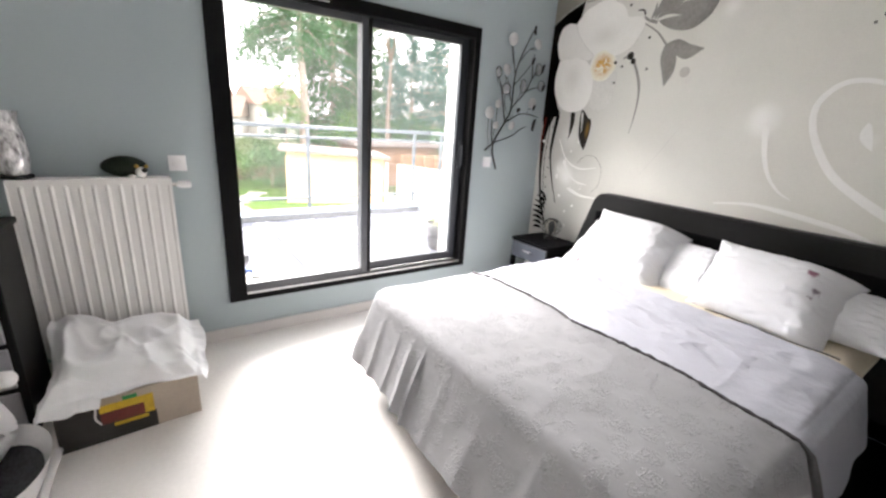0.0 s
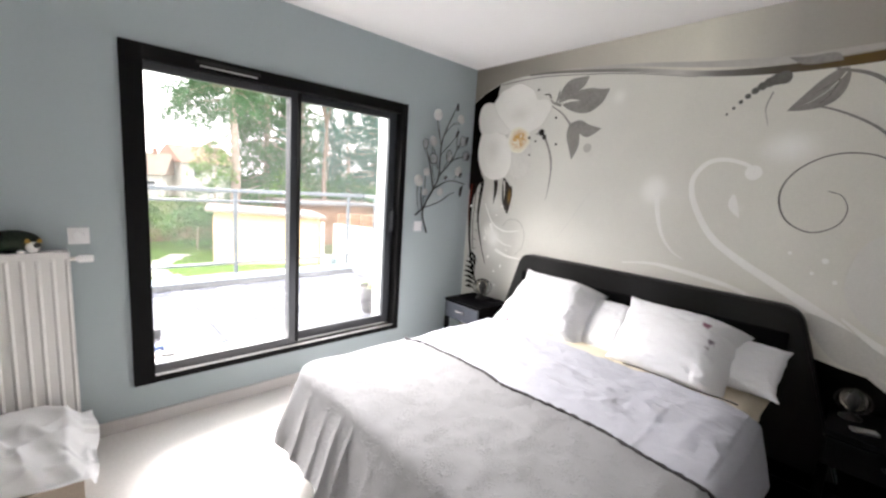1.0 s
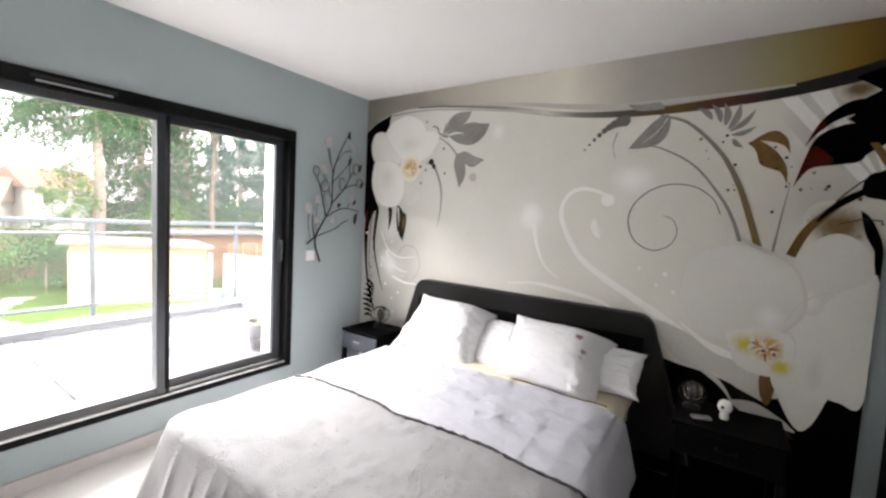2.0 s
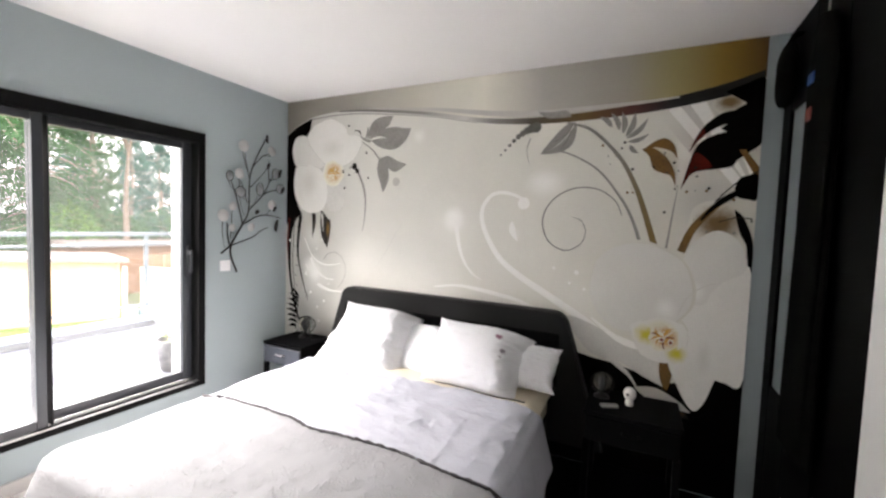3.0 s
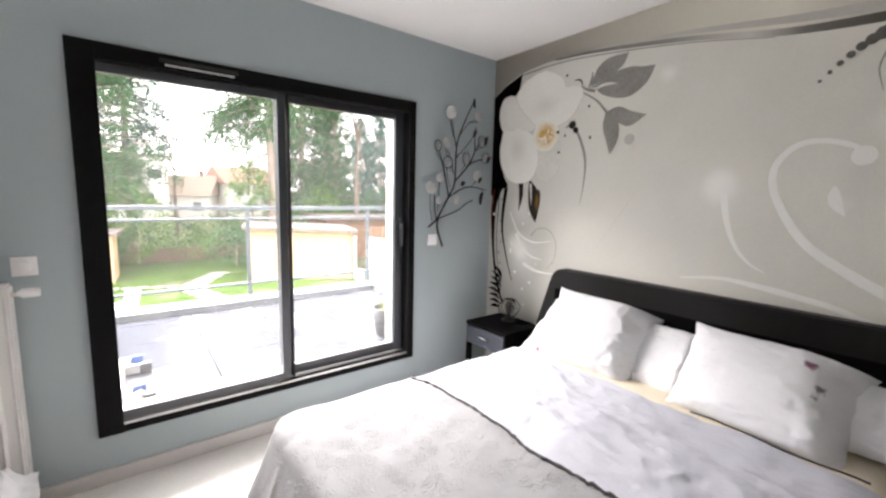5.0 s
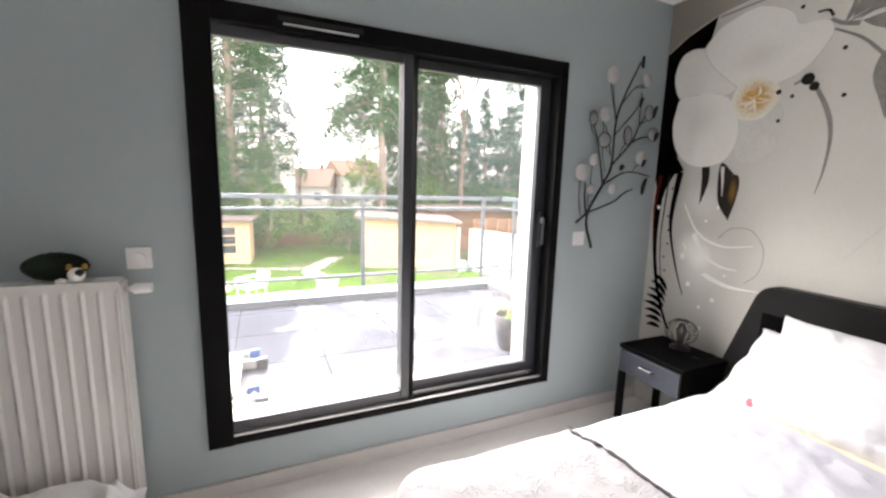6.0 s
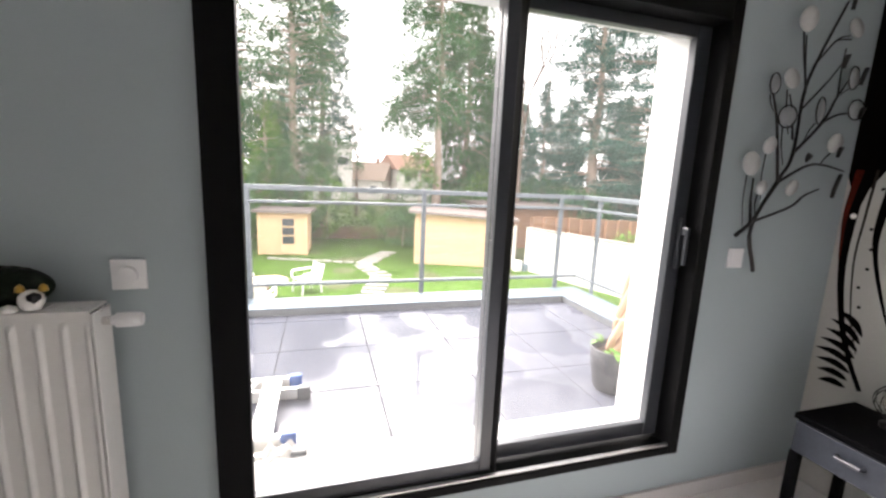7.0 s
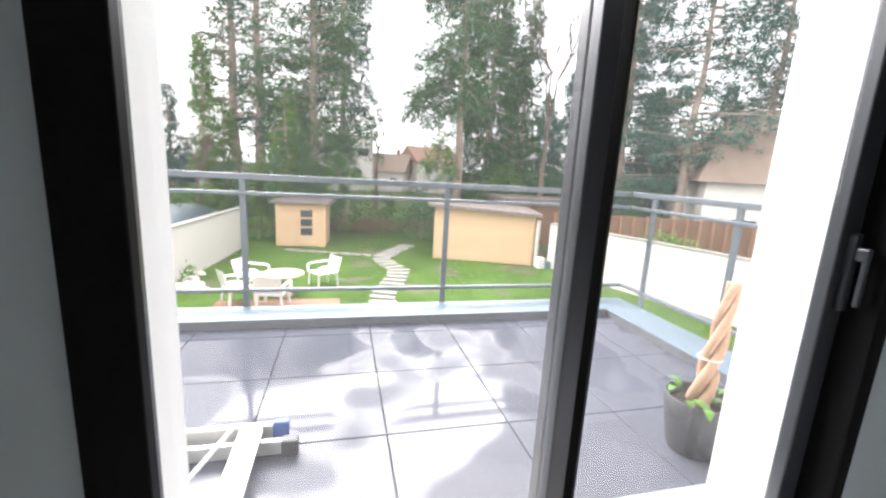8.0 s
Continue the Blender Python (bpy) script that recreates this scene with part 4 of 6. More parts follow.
part("body", surface(coat_at, 40, 40), CLOTH_B, coat, smooth=True)
part("badge", box((0.0, 0.026, 1.92), (0.05, 0.032, 1.97), 0.003), RED, coat, "dark red badge")
part("badge", box((0.0, 0.026, 2.06), (0.06, 0.032, 2.10), 0.003), BLUE, coat, "blue badge")
part("hook", tube(spline([(0, 0.0, 2.28), (0, 0.0, 2.36), (0, -0.01, 2.385), (0, -0.05, 2.388)], 5), 0.004, sides=6), STEEL, coat)
bagb = thing("shoulder_bag", "black soft bag hung on the wardrobe corner", "bag", (-0.24, ROOM_S + 0.045, 2.2))
part("body", surface(lambda u, v: ((0.10 + 0.03 * math.sin(3 * math.pi * v)) * math.sin(math.pi * v) ** 0.4 * math.cos(2 * math.pi * u), 0.04 * math.sin(math.pi * v) ** 0.4 * math.sin(2 * math.pi * u), 0.17 - 0.30 * v), 28, 16), CLOTH_B, bagb, smooth=True)
part("strap", tube(spline([(-0.05, 0, 0.14), (-0.03, -0.01, 0.19), (0, -0.045, 0.203), (0.03, -0.01, 0.19), (0.05, 0, 0.14)], 5), 0.008, sides=6), CLOTH_B, bagb)

# ---- black sheet beside the bed, added for the floor's deep shade ----
rug = thing("rug", "black sheet standing in for deep shade on the floor", "rug", (-0.98, -2.95, 0))
part("shade_sheet", box((-0.92, -0.48, 0.0), (0.979, 1.0, 0.012), 0.004), CLOTH_B, rug)

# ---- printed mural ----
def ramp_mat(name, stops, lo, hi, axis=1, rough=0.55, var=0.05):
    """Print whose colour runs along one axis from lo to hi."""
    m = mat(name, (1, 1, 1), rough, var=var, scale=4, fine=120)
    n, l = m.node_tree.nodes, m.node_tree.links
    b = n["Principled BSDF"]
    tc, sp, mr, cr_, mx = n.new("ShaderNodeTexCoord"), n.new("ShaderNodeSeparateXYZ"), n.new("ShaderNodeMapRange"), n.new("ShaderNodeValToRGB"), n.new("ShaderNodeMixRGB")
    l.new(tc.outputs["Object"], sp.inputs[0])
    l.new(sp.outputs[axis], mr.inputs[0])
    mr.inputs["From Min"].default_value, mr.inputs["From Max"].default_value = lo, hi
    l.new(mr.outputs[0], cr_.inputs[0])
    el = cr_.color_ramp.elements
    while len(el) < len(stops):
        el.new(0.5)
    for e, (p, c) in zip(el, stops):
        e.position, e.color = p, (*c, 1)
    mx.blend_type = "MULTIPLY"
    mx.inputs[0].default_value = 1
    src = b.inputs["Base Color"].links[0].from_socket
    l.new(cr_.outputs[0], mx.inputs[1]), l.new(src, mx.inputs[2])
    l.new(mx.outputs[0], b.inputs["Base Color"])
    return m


# paper tone runs along the wall, darkest at the window end
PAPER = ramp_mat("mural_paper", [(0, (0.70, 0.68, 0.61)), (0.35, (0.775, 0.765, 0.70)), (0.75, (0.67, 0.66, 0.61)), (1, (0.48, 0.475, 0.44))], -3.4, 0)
_n, _l = PAPER.node_tree.nodes, PAPER.node_tree.links
_b = _n["Principled BSDF"]
_src = _b.inputs["Base Color"].links[0].from_socket
_tc = _n.new("ShaderNodeTexCoord")
for gy, gz, gr, ga in ((-1.645, 1.51, 0.12, 1.0), (-1.645, 1.51, 0.3, 0.35), (-0.30, 1.08, 0.13, 0.9), (-1.4, 1.1, 0.6, 0.25), (-0.36, 1.0, 0.22, 0.6), (-2.3, 1.75, 0.2, 0.35), (-1.34, 2.13, 0.07, 0.6), (-1.0, 2.0, 0.8, 0.2), (-2.1, 1.44, 0.05, 0.4), (-2.9, 2.05, 0.35, 0.3), (-0.32, 1.35, 0.15, 0.35), (-3.05, 1.95, 0.1, 0.35), (-2.55, 0.95, 0.25, 0.35)):
    _d, _m, _x = _n.new("ShaderNodeVectorMath"), _n.new("ShaderNodeMapRange"), _n.new("ShaderNodeMixRGB")
    _d.operation = "DISTANCE"
    _d.inputs[1].default_value = (-0.004, gy, gz)
    _l.new(_tc.outputs["Object"], _d.inputs[0]), _l.new(_d.outputs["Value"], _m.inputs[0])
    _m.interpolation_type = "SMOOTHSTEP"
    _m.inputs["From Min"].default_value, _m.inputs["From Max"].default_value = gr, 0.0
    _m.inputs["To Min"].default_value, _m.inputs["To Max"].default_value = 0.0, ga
    _l.new(_m.outputs[0], _x.inputs[0]), _l.new(_src, _x.inputs[1])
    _x.inputs[2].default_value = (0.92, 0.915, 0.87, 1)
    _src = _x.outputs[0]
_l.new(_src, _b.inputs["Base Color"])
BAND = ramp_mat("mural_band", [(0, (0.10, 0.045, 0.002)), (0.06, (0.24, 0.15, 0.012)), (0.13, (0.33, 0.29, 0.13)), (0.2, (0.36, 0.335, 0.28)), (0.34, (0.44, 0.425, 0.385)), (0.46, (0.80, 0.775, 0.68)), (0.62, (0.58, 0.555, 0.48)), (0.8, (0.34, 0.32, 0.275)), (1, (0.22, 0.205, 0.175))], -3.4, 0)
LINE = ramp_mat("mural_line", [(0, (0.003, 0.003, 0.003)), (0.13, (0.005, 0.003, 0.003)), (0.19, (0.07, 0.010, 0.006)), (0.27, (0.13, 0.075, 0.010)), (0.36, (0.07, 0.06, 0.04)), (0.44, (0.20, 0.19, 0.175)), (0.5, (0.62, 0.60, 0.56)), (0.6, (0.28, 0.27, 0.25)), (0.85, (0.13, 0.12, 0.11))], -3.4, 0)
PETAL = mat("petal_white", (0.815, 0.805, 0.765), 0.55, var=0.05, scale=5, fine=90)
PETAL_T = mat("petal_pale_grey", (0.755, 0.745, 0.705), 0.55, var=0.05, scale=5, fine=90)
PETAL_2 = mat("petal_shade", (0.64, 0.63, 0.59), 0.55, var=0.12, scale=7)
LIP = mat("petal_cream", (0.80, 0.78, 0.66), 0.55, var=0.12, scale=10)
RIMP = mat("petal_outline", (0.52, 0.505, 0.47), 0.6, var=0.1, scale=8)
RIM_2 = mat("soft_petal_rim", (0.71, 0.695, 0.65), 0.6, var=0.1, scale=8)
STEMR = ramp_mat("arch_stem_print", [(0, (0.19, 0.115, 0.012)), (0.45, (0.20, 0.15, 0.06)), (0.8, (0.24, 0.225, 0.20)), (1, (0.24, 0.23, 0.21))], 1.36, 2.1, 2)
LEAFG = mat("grey_leaf_print", (0.27, 0.26, 0.24), 0.55, var=0.25, scale=7, fine=60)
STEMD = mat("slim_stem_print", (0.13, 0.125, 0.112), 0.6, var=0.4, scale=9)
LEAFD = mat("dark_leaf_print", (0.02, 0.016, 0.012), 0.6, var=0.6, scale=9, spec=0.2)
LEAFB = mat("bronze_leaf_print", (0.17, 0.085, 0.008), 0.55, var=0.5, scale=9)
LEAFR = mat("dark_red_leaf_print", (0.075, 0.007, 0.003), 0.6, var=0.6, scale=9, spec=0.1)
INK = mat("black_print", (0.0025, 0.002, 0.0018), 0.7, var=0.4, scale=5, spec=0.03)
GLOW = mat("white_swirl_print", (0.93, 0.925, 0.89), 0.55, var=0.04)
AMBER = mat("amber_print", (0.60, 0.33, 0.06), 0.55, var=0.35, scale=22)
WINE = mat("wine_print", (0.16, 0.012, 0.004), 0.55, var=0.4, scale=22)


def wash(ground, ink, name, lo, hi, most=1.0, ragged=0.0, grain=14.0):
    """The ground's print with an ink that thins out towards the shape's outline."""
    m = ground.copy()
    m.name = name
    n, l = m.node_tree.nodes, m.node_tree.links
    b = n["Principled BSDF"]
    tc, mp, ln, mr, mx = n.new("ShaderNodeTexCoord"), n.new("ShaderNodeMapping"), n.new("ShaderNodeVectorMath"), n.new("ShaderNodeMapRange"), n.new("ShaderNodeMixRGB")
    mp.inputs["Location"].default_value, mp.inputs["Scale"].default_value = (0, -1, -1), (0, 2, 2)
    ln.operation = "LENGTH"
    l.new(tc.outputs["Generated"], mp.inputs[0]), l.new(mp.outputs[0], ln.inputs[0])
    reach = ln.outputs["Value"]
    if ragged:
        nt, ma = n.new("ShaderNodeTexNoise"), n.new("ShaderNodeMath")
        nt.inputs["Scale"].default_value, nt.inputs["Detail"].default_value = grain, 4
        l.new(tc.outputs["Object"], nt.inputs["Vector"])
        ma.operation = "MULTIPLY_ADD"
        ma.inputs[1].default_value = ragged
        l.new(nt.outputs[0], ma.inputs[0]), l.new(reach, ma.inputs[2])
        reach = ma.outputs[0]
    mr.interpolation_type = "SMOOTHSTEP"
    mr.inputs["From Min"].default_value, mr.inputs["From Max"].default_value = lo, hi
    mr.inputs["To Min"].default_value, mr.inputs["To Max"].default_value = most, 0.0
    src = b.inputs["Base Color"].links[0].from_socket
    l.new(reach, mr.inputs[0]), l.new(mr.outputs[0], mx.inputs[0]), l.new(src, mx.inputs[1])
    mx.inputs[2].default_value = (*ink, 1)
    l.new(mx.outputs[0], b.inputs["Base Color"])
    return m


HALO = wash(PAPER, (0.50, 0.485, 0.45), "petal_halo", 0.85, 0.99, 0.45)
LIP_S = wash(PETAL, (0.80, 0.77, 0.60), "cream_wash", 0.3, 1.0)
AMBER_S = wash(LIP, (0.58, 0.31, 0.06), "amber_wash", 0.5, 1.25, 1.0, 0.55, 45)
LIME_S = wash(PETAL, (0.62, 0.55, 0.02), "lime_wash", 0.3, 1.15, 1.0, 0.4, 40)
WINE_S = wash(LIP, (0.22, 0.02, 0.006), "wine_wash", 0.5, 1.1, 1.0, 0.4, 60)
BRONZE_S = wash(PAPER, (0.17, 0.09, 0.01), "bronze_wash", 0.4, 1.2, 0.95, 0.4, 30)
BRONZE_D = wash(LEAFD, (0.20, 0.11, 0.02), "bronze_on_dark", 0.3, 1.2, 0.9, 0.4, 60)
GREY_S = wash(PAPER, (0.50, 0.485, 0.45), "grey_wash", 0.0, 1.0, 0.6)
SHADE_S = wash(PETAL, (0.62, 0.60, 0.55), "petal_fold", 0.0, 1.0, 0.5)
WHITE_S = wash(PETAL_T, (0.90, 0.895, 0.86), "petal_light", 0.0, 1.0, 0.9)
GLOW_S = wash(PAPER, (0.95, 0.945, 0.91), "white_wash", 0.0, 1.0)

EDGE = -3.385
mural = thing("mural", "printed wall mural of white orchids and swirling stems", "wall mural")
layer_count = [0]


def flat(name, outline, material, label=""):
    """One printed shape of the mural, a hair in front of the last."""
    layer_count[0] += 1
    x = -0.004 - 0.00003 * layer_count[0]
    bm = bmesh.new()
    vs, seen = [], None
    for y, z in outline:
        p = (x, min(-0.002, max(EDGE, y)), min(2.503, z - 0.005 * y))
        if seen is None or abs(p[1] - seen[1]) + abs(p[2] - seen[2]) > 1e-5:
            vs.append(bm.verts.new(p))
            seen = p
    f = bm.faces.new(vs)
    bmesh.ops.triangulate(bm, faces=[f])
    return part(name, bm, material, mural, label)


def petal(cy, cz, ry, rz, rot=0.0, material=None, p=2.3, wave=0.02, name="petal", seed=0):
    out = []
    c, s = math.cos(radians(rot)), math.sin(radians(rot))
    for k in range(56):
        a = 2 * math.pi * k / 56
        u = math.copysign(abs(math.cos(a)) ** (2 / p), math.cos(a)) * ry
        v = math.copysign(abs(math.sin(a)) ** (2 / p), math.sin(a)) * rz
        g = 1 + wave * math.sin(3 * a + seed) + wave * 0.6 * math.sin(7 * a + 2 * seed)
        out.append((cy + (u * c - v * s) * g, cz + (u * s + v * c) * g))
    return flat(name, out, material or PETAL)


def shape(name, pts, material, label="", steps=6):
    """A printed shape with a smooth closed outline; a point given twice makes a sharp tip."""
    n, out = len(pts), []
    for i in range(n):
        a, b, c, d = [Vector(pts[(i + k) % n]) for k in (-1, 0, 1, 2)]
        if (c - b).length < 1e-6:
            continue
        for k in range(steps):
            t = k / steps
            q = 0.5 * (2 * b + (c - a) * t + (2 * a - 5 * b + 4 * c - d) * t * t + (3 * b - a - 3 * c + d) * t ** 3)
            out.append((q.x, q.y))
    return flat(name, out, material, label)


def leaf(base, tip, width, material, bend=0.15, name="leaf"):
    b, t = Vector(base), Vector(tip)
    d = t - b
    n = Vector((-d.y, d.x)).normalized()
    side_a, side_b = [], []
    for k in range(17):
        u = k / 16
        mid = b + d * u + n * (bend * d.length * math.sin(math.pi * u))
        w = width * 0.5 * math.sin(math.pi * u ** 0.8) ** 0.9
        side_a.append(mid + n * w), side_b.append(mid - n * w)
    ob = flat(name, [tuple(q) for q in side_a + side_b[::-1][1:-1]], material)
    if width > 0.085 and material is LEAFG:
        mid = [b + d * u + n * (bend * d.length * math.sin(math.pi * u)) for u in (0.0, 0.2, 0.4, 0.6, 0.78)]
        ribbon([tuple(q) for q in mid], 0.006, 0.001, PAPER, "vein", 5)
        for s in (-1, 1):
            ribbon([tuple(mid[1]), tuple(mid[2] + n * s * width * 0.16), tuple(mid[3] + n * s * width * 0.24)], 0.003, 0.001, LEAFD, "vein", 5)
    return ob


def ribbon(points, w0, w1, material, name="stem", steps=10, mid=None):
    sp = spline([(y, z, 0) for y, z in points], steps)
    a, b = [], []
    for i, p in enumerate(sp):
        d = (sp[min(i + 1, len(sp) - 1)] - sp[max(i - 1, 0)]).normalized()
        u = i / (len(sp) - 1)
        w = w0 + (w1 - w0) * u if mid is None else (w0 + (mid - w0) * 2 * u if u < 0.5 else mid + (w1 - mid) * (2 * u - 1))
        a.append((p.x - d.y * w / 2, p.y + d.x * w / 2)), b.append((p.x + d.y * w / 2, p.y - d.x * w / 2))
    layer_count[0] += 1
    x = -0.004 - 0.00003 * layer_count[0]
    bm = bmesh.new()
    rows_ = [[bm.verts.new((x, min(-0.002, max(EDGE, y)), z - 0.005 * y)) for y, z in side] for side in (a, b)]
    for i in range(len(a) - 1):
        bm.faces.new((rows_[0][i], rows_[0][i + 1], rows_[1][i + 1], rows_[1][i]))
    return part(name, bm, material, mural)


def dot(y, z, r, material, name="dot"):
    return flat(name, [(y + r * math.cos(k * math.pi / 8), z + r * math.sin(k * math.pi / 8)) for k in range(16)], material)


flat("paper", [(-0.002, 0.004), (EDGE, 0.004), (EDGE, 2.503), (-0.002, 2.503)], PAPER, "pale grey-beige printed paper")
curve = [(-0.002, 2.22), (-0.12, 2.29), (-0.3, 2.35), (-0.58, 2.372), (-0.87, 2.352), (-1.39, 2.283), (-1.82, 2.196), (-2.13, 2.163), (-2.40, 2.158), (-2.67, 2.168), (-2.95, 2.192), (-3.2, 2.232), (-3.39, 2.282)]
top_curve = [(p.x, p.y) for p in spline([(y, z, 0) for y, z in curve], 8)]
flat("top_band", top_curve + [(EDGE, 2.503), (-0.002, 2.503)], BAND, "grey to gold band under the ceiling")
# pale and grey diagonal beams in the upper far corner
for y0, w, m_ in ((-2.86, 0.10, GREY_S), (-2.93, 0.06, GLOW), (-3.0, 0.05, PETAL_2), (-3.05, 0.07, GLOW), (-3.14, 0.05, PETAL_2), (-3.21, 0.06, GLOW)):
    flat("beam", [(y0, 2.18), (y0 - w, 2.20), (y0 - w - 0.40, 1.66), (y0 - 0.40, 1.66)], m_)
shape("wash", [(-2.95, 1.78), (-3.1, 1.86), (-3.28, 1.72), (-3.38, 1.5), (-3.2, 1.42), (-3.0, 1.45)], GREY_S)
petal(-3.24, 2.17, 0.085, 0.055, -12, BRONZE_S, name="wash")
petal(-3.22, 1.52, 0.14, 0.12, 20, BRONZE_S, name="wash")
ribbon(curve[3:], 0.010, 0.075, LINE, "line")
ribbon([(-0.87, 2.368), (-1.2, 2.335), (-1.5, 2.298), (-1.9, 2.235), (-2.2, 2.205), (-2.5, 2.207), (-2.8, 2.212), (-3.0, 2.222)], 0.004, 0.01, RIMP, "line", mid=0.04)
ribbon([(-0.3, 2.335), (-0.6, 2.345), (-0.9, 2.325), (-1.39, 2.262), (-1.8, 2.18)], 0.012, 0.003, LEAFG, "line", mid=0.008)
shape("leaf", [(-2.21, 2.215), (-2.21, 2.215), (-2.29, 2.205), (-2.39, 2.207), (-2.42, 2.165), (-2.42, 2.165), (-2.28, 2.168)], LEAFG)

# dark corner and hanging vines beside the window wall
flat("dark_edge", [(-0.002, 2.215), (-0.12, 2.285), (-0.29, 2.345), (-0.26, 2.25), (-0.13, 2.2), (-0.115, 1.9), (-0.14, 1.6), (-0.19, 1.53), (-0.13, 1.50), (-0.085, 1.42), (-0.062, 1.33), (-0.035, 1.33), (-0.02, 1.42), (-0.002, 1.47)], INK, "black printed edge")
ribbon([(-0.06, 1.50), (-0.048, 1.366), (-0.045, 1.094), (-0.082, 0.853), (-0.137, 0.68), (-0.20, 0.548)], 0.05, 0.018, INK, mid=0.026)
ribbon([(-0.10, 1.50), (-0.09, 1.3), (-0.085, 1.1), (-0.115, 0.86), (-0.16, 0.70)], 0.012, 0.004, LEAFD)
ribbon([(-0.17, 1.52), (-0.143, 1.284), (-0.152, 1.14), (-0.208, 0.946), (-0.27, 0.787)], 0.04, 0.006, INK, mid=0.018)
ribbon([(-0.04, 1.5), (-0.02, 1.3), (-0.03, 1.1)], 0.03, 0.006, LEAFR)
for k in range(8):
    u = k / 7
    leaf((-0.15 - 0.02 * u, 0.54 + 0.035 * k), (-0.008 - 0.012 * abs(k - 3), 0.53 + 0.05 * k), 0.03, INK, 0.12)
for k in range(9):
    dot(-0.13 - 0.01 * math.sin(k * 2.2), 1.42 - 0.085 * k, 0.007, INK)
for y, z, r in ((-0.05, 1.3, 0.012), (-0.36, 1.24, 0.008), (-0.3, 0.86, 0.014), (-0.45, 0.8, 0.012), (-0.38, 0.74, 0.01), (-0.42, 1.32, 0.01), (-0.25, 1.02, 0.02), (-0.4, 0.62, 0.009), (-0.5, 0.95, 0.007)):
    dot(y, z, r, GLOW)
ribbon([(-0.22, 1.33), (-0.32, 1.17), (-0.46, 1.11), (-0.62, 1.13)], 0.006, 0.004, GLOW, mid=0.014)
ribbon([(-0.24, 1.1), (-0.33, 0.97), (-0.5, 0.9), (-0.68, 0.9)], 0.01, 0.004, GLOW, mid=0.03)
ribbon([(-0.44, 1.15), (-0.5, 1.21), (-0.6, 1.21), (-0.67, 1.12), (-0.66, 1.0), (-0.6, 0.93)], 0.005, 0.003, LEAFG)

# first orchid
def edged(pts, material, label="", grow=1.012):
    """A petal with a thin darker printed rim."""
    cy, cz = sum(p[0] for p in pts) / len(pts), sum(p[1] for p in pts) / len(pts)
    shape("rim", [(cy + (y - cy) * grow, cz + (z - cz) * grow) for y, z in pts], RIMP)
    return shape("petal", pts, material, label)


shape("leaf", [(-0.30, 1.55), (-0.34, 1.55), (-0.345, 1.447), (-0.308, 1.326), (-0.308, 1.326), (-0.315, 1.42)], LEAFD, "small dark leaf")
shape("leaf", [(-0.40, 1.55), (-0.45, 1.53), (-0.51, 1.43), (-0.478, 1.252), (-0.478, 1.252), (-0.41, 1.36)], LEAFD, "dark leaf with bronze sheen")
petal(-0.482, 1.41, 0.028, 0.09, 4, BRONZE_D, name="wash")
ribbon([(-0.415, 1.54), (-0.425, 1.45), (-0.43, 1.38)], 0.02, 0.003, PETAL_2, "gleam")
edged([(-0.45, 1.80), (-0.455, 1.66), (-0.48, 1.575), (-0.568, 1.551), (-0.64, 1.61), (-0.662, 1.72), (-0.654, 1.82), (-0.55, 1.85)], PETAL_2, "grey-beige petal behind")
edged([(-0.125, 1.94), (-0.075, 2.03), (-0.072, 2.11), (-0.106, 2.185), (-0.17, 2.205), (-0.226, 2.195), (-0.34, 2.18), (-0.42, 2.05), (-0.42, 1.93), (-0.273, 1.928)], PETAL_T, "pale left petal")
edged([(-0.239, 2.182), (-0.27, 2.235), (-0.319, 2.281), (-0.38, 2.30), (-0.434, 2.315), (-0.50, 2.318), (-0.557, 2.297), (-0.62, 2.262), (-0.656, 2.226), (-0.672, 2.185), (-0.70, 2.172), (-0.75, 2.17), (-0.797, 2.154), (-0.815, 2.11), (-0.796, 2.06), (-0.738, 1.98), (-0.66, 1.94), (-0.55, 1.92), (-0.442, 1.949), (-0.36, 2.02), (-0.29, 2.09)], PETAL, "broad white upper petal")
edged([(-0.124, 1.944), (-0.10, 1.88), (-0.088, 1.80), (-0.10, 1.71), (-0.134, 1.635), (-0.185, 1.58), (-0.251, 1.549), (-0.33, 1.545), (-0.403, 1.567), (-0.445, 1.61), (-0.47, 1.69), (-0.465, 1.77), (-0.442, 1.83), (-0.40, 1.90), (-0.33, 1.935), (-0.22, 1.945)], PETAL, "white lower petal")
petal(-0.27, 1.80, 0.12, 0.15, 0, SHADE_S, p=2.0, wave=0, name="wash")
petal(-0.52, 2.08, 0.16, 0.10, 0, SHADE_S, p=2.0, wave=0, name="wash")
petal(-0.525, 1.875, 0.11, 0.105, 20, LIP_S, seed=6, name="wash")
petal(-0.53, 1.872, 0.105, 0.10, 30, AMBER_S, wave=0.05, name="wash")
for k in range(22):
    a, r = random.uniform(0, 2 * math.pi), random.uniform(0.02, 0.08)
    leaf((-0.53, 1.872), (-0.53 + r * math.cos(a), 1.872 + r * math.sin(a)), 0.012, random.choice((AMBER, AMBER, LIP, LIP)), random.uniform(-0.25, 0.25), "stamen")
shape("leaf", [(-0.872, 2.14), (-0.872, 2.14), (-0.90, 2.235), (-0.974, 2.287), (-1.105, 2.29), (-1.105, 2.29), (-1.065, 2.218), (-0.968, 2.178)], LEAFG, "slim grey printed leaf")
